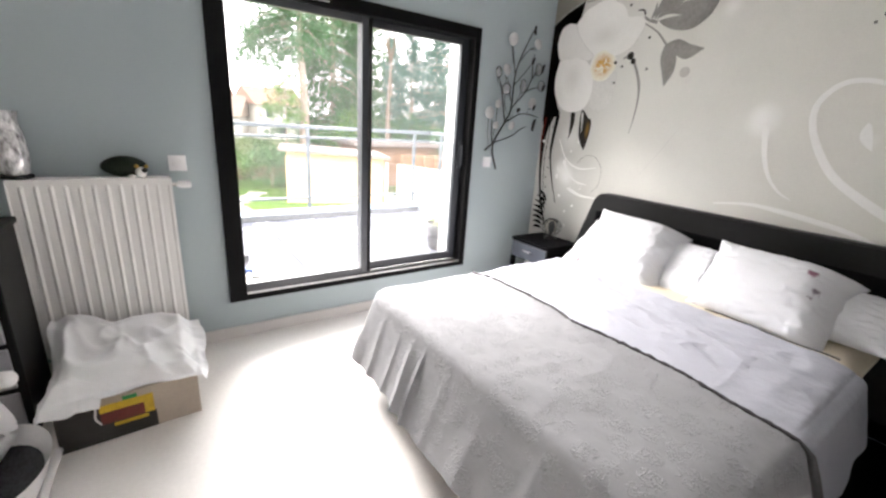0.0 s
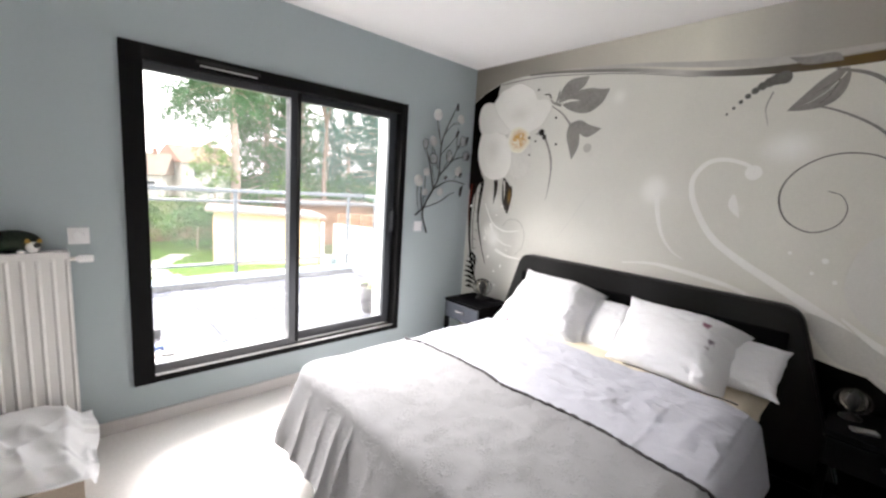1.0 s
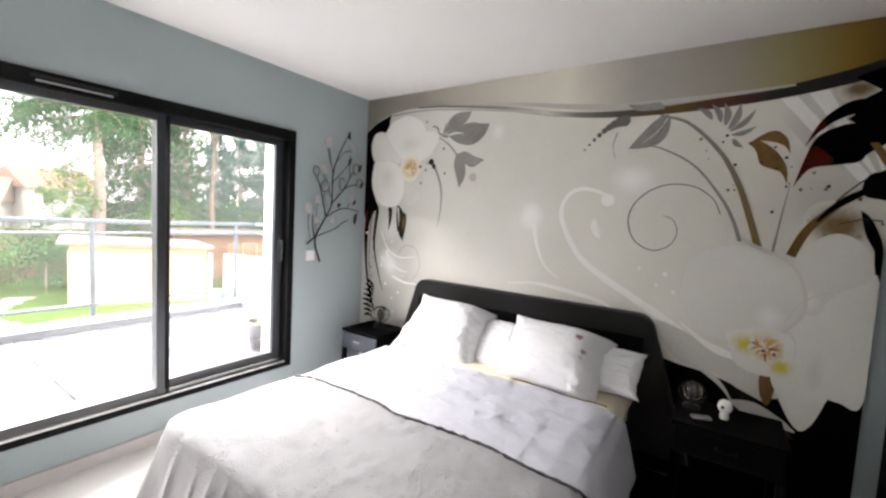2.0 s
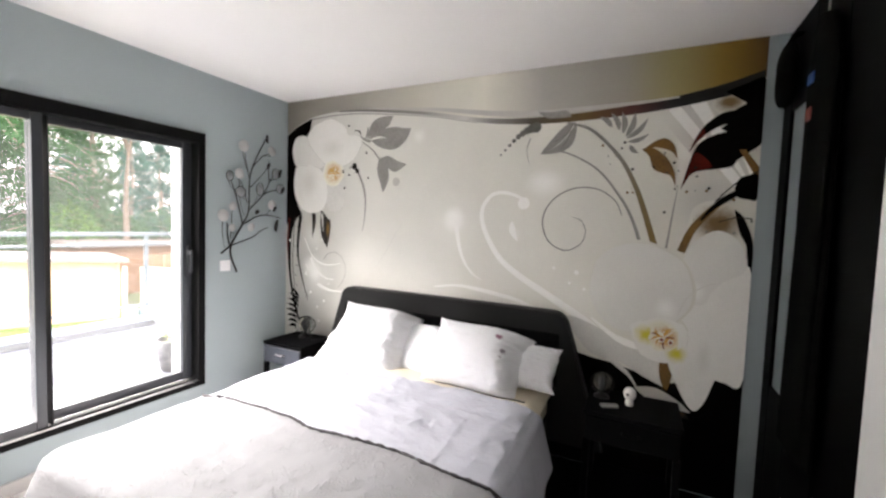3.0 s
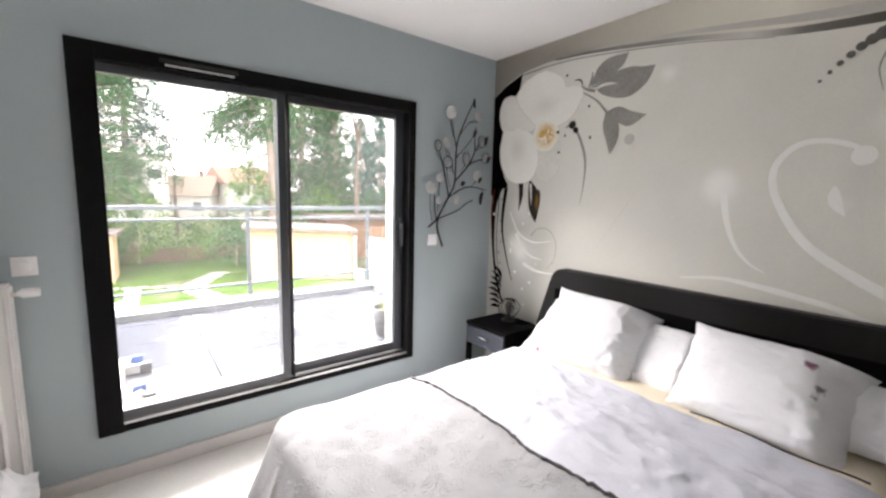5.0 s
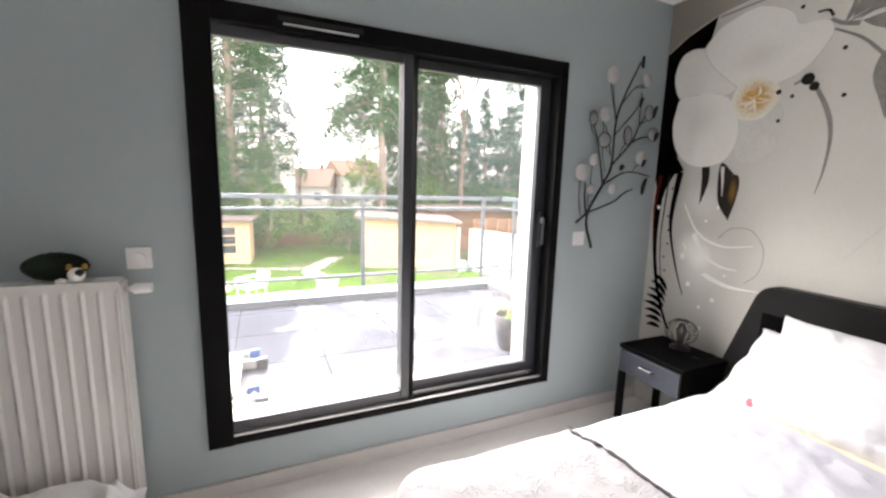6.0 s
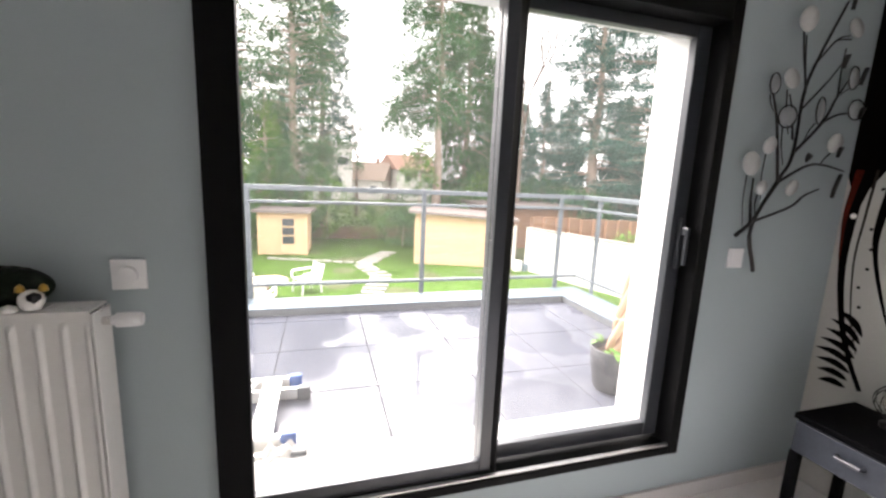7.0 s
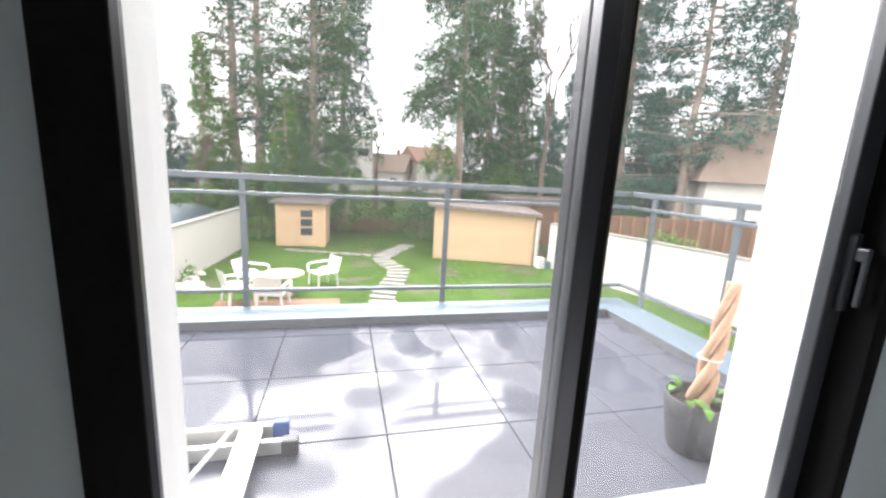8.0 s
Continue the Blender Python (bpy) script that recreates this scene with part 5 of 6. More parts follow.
shape("leaf", [(-0.895, 2.128), (-0.895, 2.128), (-0.999, 2.192), (-1.121, 2.206), (-1.20, 2.19), (-1.267, 2.185), (-1.267, 2.185), (-1.225, 2.10), (-1.138, 2.042), (-1.046, 2.043), (-0.955, 2.078)], LEAFG, "broad grey printed leaf")
leaf((-0.885, 2.118), (-1.05, 2.128), 0.02, PAPER, -0.08)
leaf((-0.85, 2.13), (-0.872, 2.235), 0.022, LEAFG, 0.1)
leaf((-0.86, 2.13), (-0.985, 2.205), 0.014, LEAFG, 0.1)
ribbon([(-0.80, 2.16), (-0.84, 2.13), (-0.90, 2.11)], 0.012, 0.02, LEAFG)
ribbon([(-0.816, 2.114), (-0.914, 2.05), (-0.99, 1.967)], 0.008, 0.014, LEAFG)
shape("leaf", [(-0.985, 1.965), (-0.97, 1.882), (-1.0, 1.79), (-1.028, 1.709), (-1.028, 1.709), (-1.075, 1.80), (-1.07, 1.90), (-1.02, 1.97)], LEAFG, "hanging grey printed leaf")
shape("leaf", [(-0.99, 1.967), (-1.067, 1.99), (-1.147, 1.952), (-1.239, 1.921), (-1.239, 1.921), (-1.145, 1.868), (-1.075, 1.893), (-1.02, 1.94)], LEAFG)
dot(-1.148, 1.791, 0.032, RIMP), dot(-1.183, 1.743, 0.022, RIM_2), dot(-1.2, 1.68, 0.016, RIM_2)
ribbon([(-0.695, 1.909), (-0.747, 1.92), (-0.797, 1.853), (-0.845, 1.747), (-0.864, 1.644), (-0.858, 1.507), (-0.84, 1.402)], 0.012, 0.003, LEAFG, mid=0.02)
dot(-0.747, 1.922, 0.026, LEAFD), dot(-0.775, 1.885, 0.02, LEAFD), dot(-0.635, 1.886, 0.012, LEAFD)
ribbon([(-0.745, 2.205), (-0.785, 2.20), (-0.805, 2.17)], 0.008, 0.012, LEAFD)
for y, z in ((-0.864, 2.024), (-0.886, 1.827), (-0.683, 2.249), (-0.694, 1.856), (-0.65, 1.75)):
    dot(y, z, 0.009, LEAFD)

# white swirls
petal(-1.645, 1.52, 0.10, 0.12, 0, GLOW_S, p=2.0, wave=0, name="glow")
petal(-0.35, 1.03, 0.09, 0.10, 20, GLOW_S, p=2.0, wave=0, name="glow")
petal(-2.28, 1.76, 0.16, 0.11, 15, GLOW_S, p=2.0, wave=0, name="glow")
ribbon([(-0.30, 1.16), (-0.36, 1.06), (-0.46, 1.0), (-0.56, 0.99)], 0.03, 0.004, GLOW, "swirl")
ribbon([(-2.15, 1.60), (-2.13, 1.66), (-2.02, 1.70), (-1.925, 1.685), (-1.86, 1.60), (-1.864, 1.49), (-1.93, 1.35), (-2.02, 1.235), (-2.17, 1.13), (-2.33, 1.04), (-2.60, 0.88), (-2.75, 0.74)], 0.016, 0.05, GLOW, "swirl")
dot(-2.145, 1.63, 0.04, GLOW)
ribbon([(-1.66, 1.50), (-1.69, 1.34), (-1.735, 1.22), (-1.80, 1.14), (-1.87, 1.10)], 0.034, 0.004, GLOW, "swirl")
ribbon([(-1.50, 1.02), (-1.68, 1.045), (-1.826, 1.035), (-2.0, 1.01), (-2.15, 0.98), (-2.35, 0.9)], 0.01, 0.02, GLOW, "swirl", mid=0.03)
leaf((-2.07, 1.51), (-2.115, 1.38), 0.045, GLOW, 0.1)
ribbon([(-0.98, 1.12), (-1.1, 1.3), (-1.22, 1.5)], 0.006, 0.002, PETAL_2, "swirl")
for y, z, r in ((-2.5, 1.2, 0.014), (-2.55, 1.1, 0.01), (-2.46, 1.13, 0.009), (-2.36, 1.22, 0.009), (-2.62, 1.25, 0.008)):
    dot(y, z, r, GLOW)

# beads, arching stems and spirals
for k in range(9):
    u = k / 8
    dot(-1.975 - 0.23 * u, 1.952 + 0.165 * math.sin(u * 1.5), 0.007 + 0.027 * u ** 1.3, STEMD, "bead")
leaf((-2.45, 2.13), (-2.24, 1.945), 0.12, LEAFG, -0.12)
ribbon([(-2.40, 2.13), (-2.55, 2.07), (-2.709, 1.904), (-2.80, 1.74), (-2.86, 1.58), (-2.93, 1.36)], 0.012, 0.034, STEMR, mid=0.024)
ribbon([(-2.28, 1.955), (-2.40, 1.945), (-2.59, 1.835), (-2.73, 1.66), (-2.80, 1.53), (-2.855, 1.37)], 0.006, 0.02, LEAFG)
ribbon([(-2.74, 1.56), (-2.70, 1.645), (-2.60, 1.715), (-2.47, 1.725), (-2.36, 1.675), (-2.29, 1.59), (-2.275, 1.49), (-2.32, 1.385), (-2.42, 1.335), (-2.51, 1.375), (-2.54, 1.45), (-2.515, 1.52), (-2.46, 1.545)], 0.005, 0.003, STEMD, mid=0.0078)
ribbon([(-2.17, 2.05), (-2.15, 1.97), (-2.17, 1.88)], 0.008, 0.002, LEAFG)
ribbon([(-2.98, 1.36), (-3.0, 1.55), (-3.02, 1.72)], 0.012, 0.003, LEAFG)
for by, bz, ty, tz, w in ((-2.66, 2.08, -2.585, 2.15, 0.03), (-2.70, 2.06, -2.65, 2.165, 0.03), (-2.72, 2.04, -2.71, 2.165, 0.034), (-2.735, 2.02, -2.78, 2.16, 0.034), (-2.74, 2.01, -2.85, 2.12, 0.03), (-2.75, 1.99, -2.86, 2.03, 0.026), (-2.76, 1.97, -2.81, 1.92, 0.026)):
    leaf((by, bz), (ty, tz), w, LEAFG, 0.1)
# bronze leaf with a hooked upper lobe
shape("leaf", [(-2.827, 1.942), (-2.827, 1.942), (-2.863, 1.955), (-2.906, 1.935), (-2.964, 1.878), (-3.001, 1.80), (-3.008, 1.723), (-3.008, 1.723), (-2.98, 1.785), (-2.941, 1.802), (-2.890, 1.83), (-2.866, 1.90)], LEAFB, "bronze printed leaf")
shape("leaf", [(-2.85, 1.955), (-2.85, 1.955), (-2.903, 1.99), (-2.949, 1.996), (-2.992, 1.953), (-3.010, 1.876), (-3.010, 1.876), (-2.983, 1.917), (-2.939, 1.94), (-2.89, 1.95)], LEAFB)
# two broad black leaves, red towards their foot
shape("leaf", [(-3.033, 1.708), (-3.033, 1.708), (-3.066, 1.85), (-3.105, 1.955), (-3.188, 2.004), (-3.283, 2.02), (-3.384, 2.08), (-3.384, 1.94), (-3.308, 1.917), (-3.271, 1.834), (-3.20, 1.817), (-3.088, 1.798)], INK, "black printed leaf")
shape("leaf", [(-3.033, 1.708), (-3.033, 1.708), (-3.062, 1.83), (-3.095, 1.91), (-3.15, 1.87), (-3.17, 1.825), (-3.088, 1.80)], LEAFR, "dark red leaf foot")
shape("leaf", [(-3.06, 1.91), (-3.06, 1.91), (-3.095, 2.0), (-3.135, 2.061), (-3.205, 2.113), (-3.276, 2.118), (-3.384, 2.06), (-3.384, 2.02), (-3.25, 2.055), (-3.17, 2.03), (-3.11, 1.98)], INK, "black printed leaf")
shape("leaf", [(-3.06, 1.91), (-3.06, 1.91), (-3.092, 1.99), (-3.125, 2.035), (-3.13, 2.0), (-3.10, 1.97)], LEAFR)
shape("dark_corner", [(-3.215, 2.225), (-3.215, 2.225), (-3.297, 2.165), (-3.376, 2.10), (-3.384, 2.08), (-3.384, 2.27), (-3.3, 2.255)], INK, "black printed corner")
shape("dark_corner", [(-3.26, 2.10), (-3.384, 2.19), (-3.384, 1.99), (-3.30, 1.99)], INK)
flat("dark_corner", [(-3.25, 2.118), (-3.384, 2.2), (-3.384, 1.945), (-3.30, 1.945), (-3.235, 2.01), (-3.205, 2.032), (-3.23, 2.052)], INK)
flat("gold_streak", [(-3.29, 1.915), (-3.32, 1.915), (-3.384, 1.82), (-3.384, 1.765), (-3.36, 1.79)], LEAFB)
shape("dark_sliver", [(-3.29, 1.60), (-3.29, 1.60), (-3.33, 1.56), (-3.37, 1.47), (-3.384, 1.40), (-3.384, 1.25), (-3.356, 1.25), (-3.359, 1.385), (-3.317, 1.485)], INK)
ribbon([(-3.055, 1.36), (-3.10, 1.48), (-3.165, 1.571), (-3.25, 1.66), (-3.34, 1.71)], 0.04, 0.02, LEAFB, mid=0.036)
ribbon([(-3.14, 1.54), (-3.20, 1.615), (-3.27, 1.67), (-3.34, 1.71)], 0.012, 0.03, INK, mid=0.034)
ribbon([(-3.2, 1.64), (-3.29, 1.74), (-3.384, 1.80)], 0.006, 0.009, LEAFD)
ribbon([(-3.22, 1.53), (-3.3, 1.555), (-3.37, 1.55)], 0.004, 0.007, LEAFD)
shape("bead", [(-3.285, 1.71), (-3.305, 1.765), (-3.35, 1.78), (-3.384, 1.775), (-3.384, 1.655), (-3.345, 1.652), (-3.30, 1.665)], INK)
for k in range(34):
    a = random.uniform(0, 1)
    dot(-2.62 - 0.75 * a + random.uniform(-0.04, 0.04), 2.02 - 0.5 * a + random.uniform(-0.22, 0.12), random.choice((0.004, 0.006, 0.008)), random.choice((LEAFD, LEAFG, LEAFB)))

# second orchid over the black lower corner
flat("dark_ground", [(-2.40, 0.70), (-2.54, 0.70), (-2.617, 0.685), (-2.73, 0.672), (-2.842, 0.60), (-3.03, 0.60), (-3.384, 0.70), (-3.384, 0.004), (-2.0, 0.004), (-2.0, 0.5)], INK, "black printed lower corner")
# drooping lower petal, white along its upper rim, and the leaves below it
shape("petal", [(-2.46, 0.92), (-2.58, 0.90), (-2.736, 0.83), (-2.86, 0.79), (-2.97, 0.76), (-3.05, 0.70), (-3.028, 0.569), (-3.028, 0.569), (-2.90, 0.62), (-2.78, 0.68), (-2.63, 0.70), (-2.52, 0.80)], PETAL_2, "grey drooping petal")
ribbon([(-2.60, 0.93), (-2.74, 0.83), (-2.86, 0.79), (-2.96, 0.77)], 0.01, 0.02, GLOW, "swirl", mid=0.045)
ribbon([(-2.62, 0.72), (-2.72, 0.69), (-2.82, 0.62), (-2.88, 0.54)], 0.012, 0.006, PETAL_2, "swirl", mid=0.03)
shape("leaf", [(-2.99, 0.76), (-2.99, 0.76), (-3.05, 0.72), (-3.05, 0.63), (-3.03, 0.56), (-3.0, 0.60), (-2.985, 0.68)], LEAFB)
shape("leaf", [(-2.86, 0.545), (-2.86, 0.545), (-2.93, 0.562), (-3.0, 0.556), (-3.10, 0.503), (-3.157, 0.453), (-3.157, 0.453), (-3.05, 0.462), (-2.934, 0.492)], PETAL_2, "pale grey printed leaf")
shape("leaf", [(-2.95, 0.475), (-2.95, 0.475), (-3.05, 0.455), (-3.13, 0.445), (-3.15, 0.415), (-3.15, 0.415), (-3.05, 0.425)], BRONZE_D)
# petals
shape("petal", [(-3.03, 0.74), (-3.07, 0.62), (-3.125, 0.51), (-3.17, 0.47), (-3.21, 0.515), (-3.245, 0.62), (-3.26, 0.72), (-3.19, 0.92), (-3.10, 0.90)], PETAL, "white lower petal")
shape("petal", [(-3.05, 1.05), (-3.12, 1.16), (-3.20, 1.20), (-3.30, 1.25), (-3.384, 1.262), (-3.384, 0.69), (-3.30, 0.657), (-3.22, 0.69), (-3.18, 0.80), (-3.12, 0.92)], PETAL, "broad white side petal")
petal(-3.20, 0.78, 0.045, 0.13, -6, SHADE_S, name="wash")
shape("petal", [(-3.06, 1.04), (-3.05, 1.20), (-3.08, 1.35), (-3.14, 1.44), (-3.225, 1.485), (-3.31, 1.44), (-3.36, 1.34), (-3.35, 1.26), (-3.26, 1.20), (-3.17, 1.09)], PETAL_T, "white upper petal")
petal(-3.14, 1.14, 0.055, 0.075, -30, WHITE_S, name="wash")
petal(-2.85, 1.135, 0.288, 0.281, 0, HALO, seed=11, p=2.0, name="wash")
petal(-2.85, 1.135, 0.27, 0.262, 0, PETAL_T, seed=11, p=2.15)
petal(-3.0, 1.03, 0.07, 0.09, 30, WHITE_S, name="wash")
ribbon([(-3.06, 1.0), (-3.10, 1.10), (-3.17, 1.17), (-3.24, 1.20)], 0.004, 0.002, RIM_2, "fold", mid=0.008)
# lip: white cup with yellow ends and a red-brown throat
petal(-2.985, 0.845, 0.137, 0.127, 0, RIM_2, seed=13, p=2.5)
petal(-2.985, 0.845, 0.133, 0.123, 0, seed=13, p=2.5)
petal(-2.985, 0.90, 0.10, 0.075, 0, LIP_S, seed=14, name="wash")
petal(-2.912, 0.872, 0.088, 0.07, 10, LIME_S, wave=0.1, name="wash")
petal(-3.062, 0.782, 0.068, 0.062, 10, LIME_S, wave=0.1, name="wash")
petal(-3.0, 0.862, 0.082, 0.075, 30, AMBER_S, wave=0.1, name="wash")
for k in range(26):
    a, r = random.uniform(0, 2 * math.pi), random.uniform(0.025, 0.082)
    leaf((-3.0, 0.862), (-3.0 + r * math.cos(a), 0.862 + r * math.sin(a)), 0.009, random.choice((AMBER, WINE, LIP, AMBER)), random.uniform(-0.3, 0.3), "stamen")
petal(-2.99, 0.85, 0.018, 0.014, 0, WINE_S, wave=0.1, name="wash")
petal(-3.035, 0.84, 0.014, 0.018, 0, WINE_S, wave=0.1, name="wash")
shape("petal", [(-3.045, 0.96), (-3.045, 0.96), (-3.09, 0.95), (-3.115, 0.90), (-3.095, 0.83), (-3.07, 0.80), (-3.07, 0.80), (-3.078, 0.87)], PETAL, "folded white lip edge")

# ---- railing, tiles and things on the terrace ----
rail = thing("railing", "grey metal terrace railing with slim bars", "railing")
RY, RX, RT = 2.53, 0.44, 1.25
for z, h, nm in ((RT, 0.045, "top_rail"), (1.13, 0.026, "bar"), (0.395, 0.026, "bar")):
    b = box((-6.5, RY - 0.022, z - h / 2), (RX + 0.022, RY + 0.022, z + h / 2), 0.004)
    part(nm, b, RAIL, rail)
    part(nm, box((RX - 0.022, 0.36, z - h / 2), (RX + 0.022, RY - 0.024, z + h / 2), 0.004), RAIL, rail)
for x in (-5.9, -4.38, -2.85, -1.312, 0.18):
    part("post", box((x - 0.022, RY - 0.012, 0.1), (x + 0.022, RY + 0.012, RT - 0.02), 0.003), RAIL, rail)
for y in (2.24, 1.46, 0.68):
    part("post", box((RX - 0.012, y - 0.022, 0.1), (RX + 0.012, y + 0.022, RT - 0.02), 0.003), RAIL, rail)

lad = thing("ladder", "aluminium step ladder lying on wet tiles", "ladder", (-2.40, 0.93, TZ + 0.006))
for y, z in ((0.0, 0.0), (-0.52, 0.0)):
    s = part("stile", box((-1.9, y - 0.014, z + 0.012), (-0.01, y + 0.014, z + 0.085), 0.004), ALUM, lad)
    part("end_cap", box((-0.02, y - 0.018, z + 0.02), (0.045, y + 0.018, z + 0.095), 0.006), BLUE, s, "blue plastic end cap")
    s2 = part("stile", box((-1.9, y - 0.09, z), (0.03, y - 0.066, z + 0.06), 0.004), ALUM, lad)
    part("foot", box((0.025, y - 0.105, z - 0.004), (0.09, y - 0.055, z + 0.065), 0.008), GREYP, s2, "dark rubber foot")
for x, w in ((-0.10, 0.045), (-0.42, 0.05), (-0.72, 0.05), (-1.02, 0.05), (-1.32, 0.05), (-1.62, 0.05)):
    part("step", box((x - w, -0.505, 0.06), (x + w, -0.015, 0.078), 0.004), ALUM, lad)
part("brace", tube([(-0.17, -0.03, 0.09), (-0.30, -0.5, 0.09)], 0.009), ALUM, lad)

rag = thing("cloth", "crumpled beige rag round the ladder foot", "cloth", (-2.43, 0.355, TZ + 0.004), 20)
part("fabric", surface(lambda u, v: ((u - 0.5) * (0.24 + 0.05 * math.sin(9 * v)), (v - 0.5) * (0.17 + 0.04 * math.sin(7 * u + 1)), 0.004 + 0.085 * max(0, math.sin(u * math.pi) * math.sin(v * math.pi)) ** 0.7 * (0.6 + 1.1 * abs(noise.noise(Vector((u * 4, v * 4, 6)))))), 24, 20), LINEN, rag, smooth=True)
pot = thing("potted_plant", "braided trunk plant in a charcoal pot", "potted plant", (-0.615, 0.60, TZ + 0.003))
pot.scale = (0.83, 0.83, 0.83)
part("pot", lathe([(0.001, 0), (0.115, 0), (0.125, 0.02), (0.15, 0.16), (0.165, 0.30), (0.158, 0.305), (0.15, 0.29), (0.14, 0.255), (0.001, 0.25)], 32), POT, pot, smooth=True)
part("soil", lathe([(0.001, 0.25), (0.142, 0.252), (0.10, 0.268), (0.001, 0.275)], 20), SOIL, pot)
for k in range(3):
    pts = [(0.035 * (1 - 0.45 * t) * math.cos(2.1 * k + 6.2 * t) + 0.09 * t, 0.035 * (1 - 0.45 * t) * math.sin(2.1 * k + 6.2 * t), 0.26 + 0.66 * t) for t in [j / 18 for j in range(19)]]
    part("trunk", tube(pts, [0.030 - 0.012 * j / 18 for j in range(19)], sides=10), BARK_P, pot, smooth=True)
part("tie", tube([(0.02 + 0.055 * math.cos(a), 0.055 * math.sin(a), 0.52) for a in [j * math.pi / 8 for j in range(17)]], 0.004, sides=6), LINEN, pot)
for k in range(15):
    a, r = random.uniform(0, 6.28), random.uniform(0.05, 0.15)
    bm = surface(lambda u, v: ((u) * 0.08, (v - 0.5) * 0.045 * math.sin(math.pi * (0.1 + 0.9 * u)), 0.02 * math.sin(math.pi * u) - 0.02 * u), 5, 3)
    o = part("leaf", bm, LEAF, pot)
    o.matrix_local = pose(r * math.cos(a), r * math.sin(a), 0.28 + random.uniform(0, 0.05), 0, random.uniform(-35, 5), math.degrees(a) + random.uniform(-70, 70))


# ---- garden ground and what stands on it ----
GZ = -2.7
structure("ground", box((-400, 2.52, GZ - 0.3), (400, 600, GZ)), FIELD, "rough green and brown ground behind the garden", "ground")
structure("lawn", surface(lambda u, v: (-7.2 + (14.2 + 2 * (1 - v)) * u, 2.6 + 24 * v, GZ + 0.01 + 0.03 * noise.noise(Vector((u * 9, v * 14, 0)))), 40, 60), GRASS, "short bright green lawn", "lawn")

for nm, pts, hgt in (("garden_wall", ((-8.0, 3.0), (-7.3, 13.9), (-6.7, 20.0)), 1.85), ("garden_wall", ((10.6, 3.0), (9.0, 9.4), (6.9, 15.6)), 2.0)):
    e = thing(nm, "pale rendered garden boundary wall", "wall", group="boundary walls")
    for (x0, y0), (x1, y1) in zip(pts, pts[1:]):
        d = Vector((x1 - x0, y1 - y0, 0))
        t = Matrix.Rotation(math.atan2(d.y, d.x), 4, "Z")
        c = Vector(((x0 + x1) / 2, (y0 + y1) / 2, 0))
        L = d.length / 2
        part("wall_panel", box((c.x - L, c.y - 0.09, GZ - 0.05), (c.x + L, c.y + 0.09, GZ + hgt), 0.0, turn=t), GARDENWALL, e)
        part("capping", box((c.x - L, c.y - 0.13, GZ + hgt + 0.002), (c.x + L, c.y + 0.13, GZ + hgt + 0.05), 0.0, turn=t), STONE, e)


def boards(parent, p0, p1, z0, z1, n, material):
    """Overlapping horizontal boards between two ground points."""
    d = Vector((p1[0] - p0[0], p1[1] - p0[1], 0))
    yaw = math.degrees(math.atan2(d.y, d.x))
    h = (z1 - z0) / n
    me = None
    for k in range(n):
        if me is None:
            bm = box((0, -0.02, 0), (d.length, 0.012, h * 0.93))
            o = part("board", bm, material, parent)
            me = o.data
        else:
            o = new("board", me)
            o.parent = parent
        o.matrix_basis = pose(p0[0], p0[1], z0 + k * h, 0, 0, yaw)


def shed(place, label, corners, height, slope, over):
    e = thing("garden_shed", label, "shed", group="garden sheds")
    a, b, c = [Vector((x, y, 0)) for x, y in corners]   # front start, front end, back start
    d = b + c - a
    bm = bmesh.new()
    lo = [bm.verts.new((p.x, p.y, GZ)) for p in (a, b, d, c)]
    hi = [bm.verts.new((p.x, p.y, GZ + height - s)) for p, s in ((a, 0), (b, slope), (d, slope), (c, 0))]
    bm.faces.new(hi)
    for k in range(4):
        bm.faces.new((lo[k], lo[(k + 1) % 4], hi[(k + 1) % 4], hi[k]))
    w = part("wall", bm, PINE, e)
    boards(w, (a.x, a.y), (b.x, b.y), GZ + 0.03, GZ + height - slope - 0.05, 14, PINE)
    boards(w, (c.x, c.y), (a.x, a.y), GZ + 0.03, GZ + height - 0.05, 14, PINE)
    m = (a + b + c + d) / 4
    bm = bmesh.new()
    q = []
    for p, s in ((a, 0), (b, slope), (d, slope), (c, 0)):
        o = p + (p - m).normalized() * over
        q.append((o.x, o.y, GZ + height - s))
    lo = [bm.verts.new((x, y, z + 0.0)) for x, y, z in q]
    hi = [bm.verts.new((x, y, z + 0.13)) for x, y, z in q]
    bm.faces.new(hi), bm.faces.new(lo[::-1])
    for k in range(4):
        bm.faces.new((lo[k], lo[(k + 1) % 4], hi[(k + 1) % 4], hi[k]))
    part("roof", bm, SHEDROOF, e, "flat grey felt roof")
    for p in (a, b):
        part("corner_post", box((p.x - 0.06, p.y - 0.06, GZ), (p.x + 0.06, p.y + 0.03, GZ + height - slope - 0.02)), PINE, e)
    return e


s1 = shed(None, "small pale wooden garden shed with glazed door", ((-5.2, 20.25), (-3.0, 20.0), (-5.0, 22.3)), 2.1, 0.0, 0.35)
dr = part("door", box((-4.20, 20.02, GZ + 0.05), (-3.45, 20.08, GZ + 1.95), 0.01), PINE, s1)
for k in range(3):
    part("pane", box((-4.10, 20.0, GZ + 0.58 + 0.44 * k), (-3.56, 20.016, GZ + 0.94 + 0.44 * k)), DARKGLASS, dr, "dark window pane")
s2 = shed(None, "wide pale wooden garden shed with flat roof", ((2.05, 17.55), (6.2, 16.0), (2.95, 21.0)), 2.45, 0.2, 0.45)
part("downpipe", tube([(6.38, 15.85, GZ), (6.38, 15.85, GZ + 2.1)], 0.09), GARDENWALL, s2, "pale drain pipe")
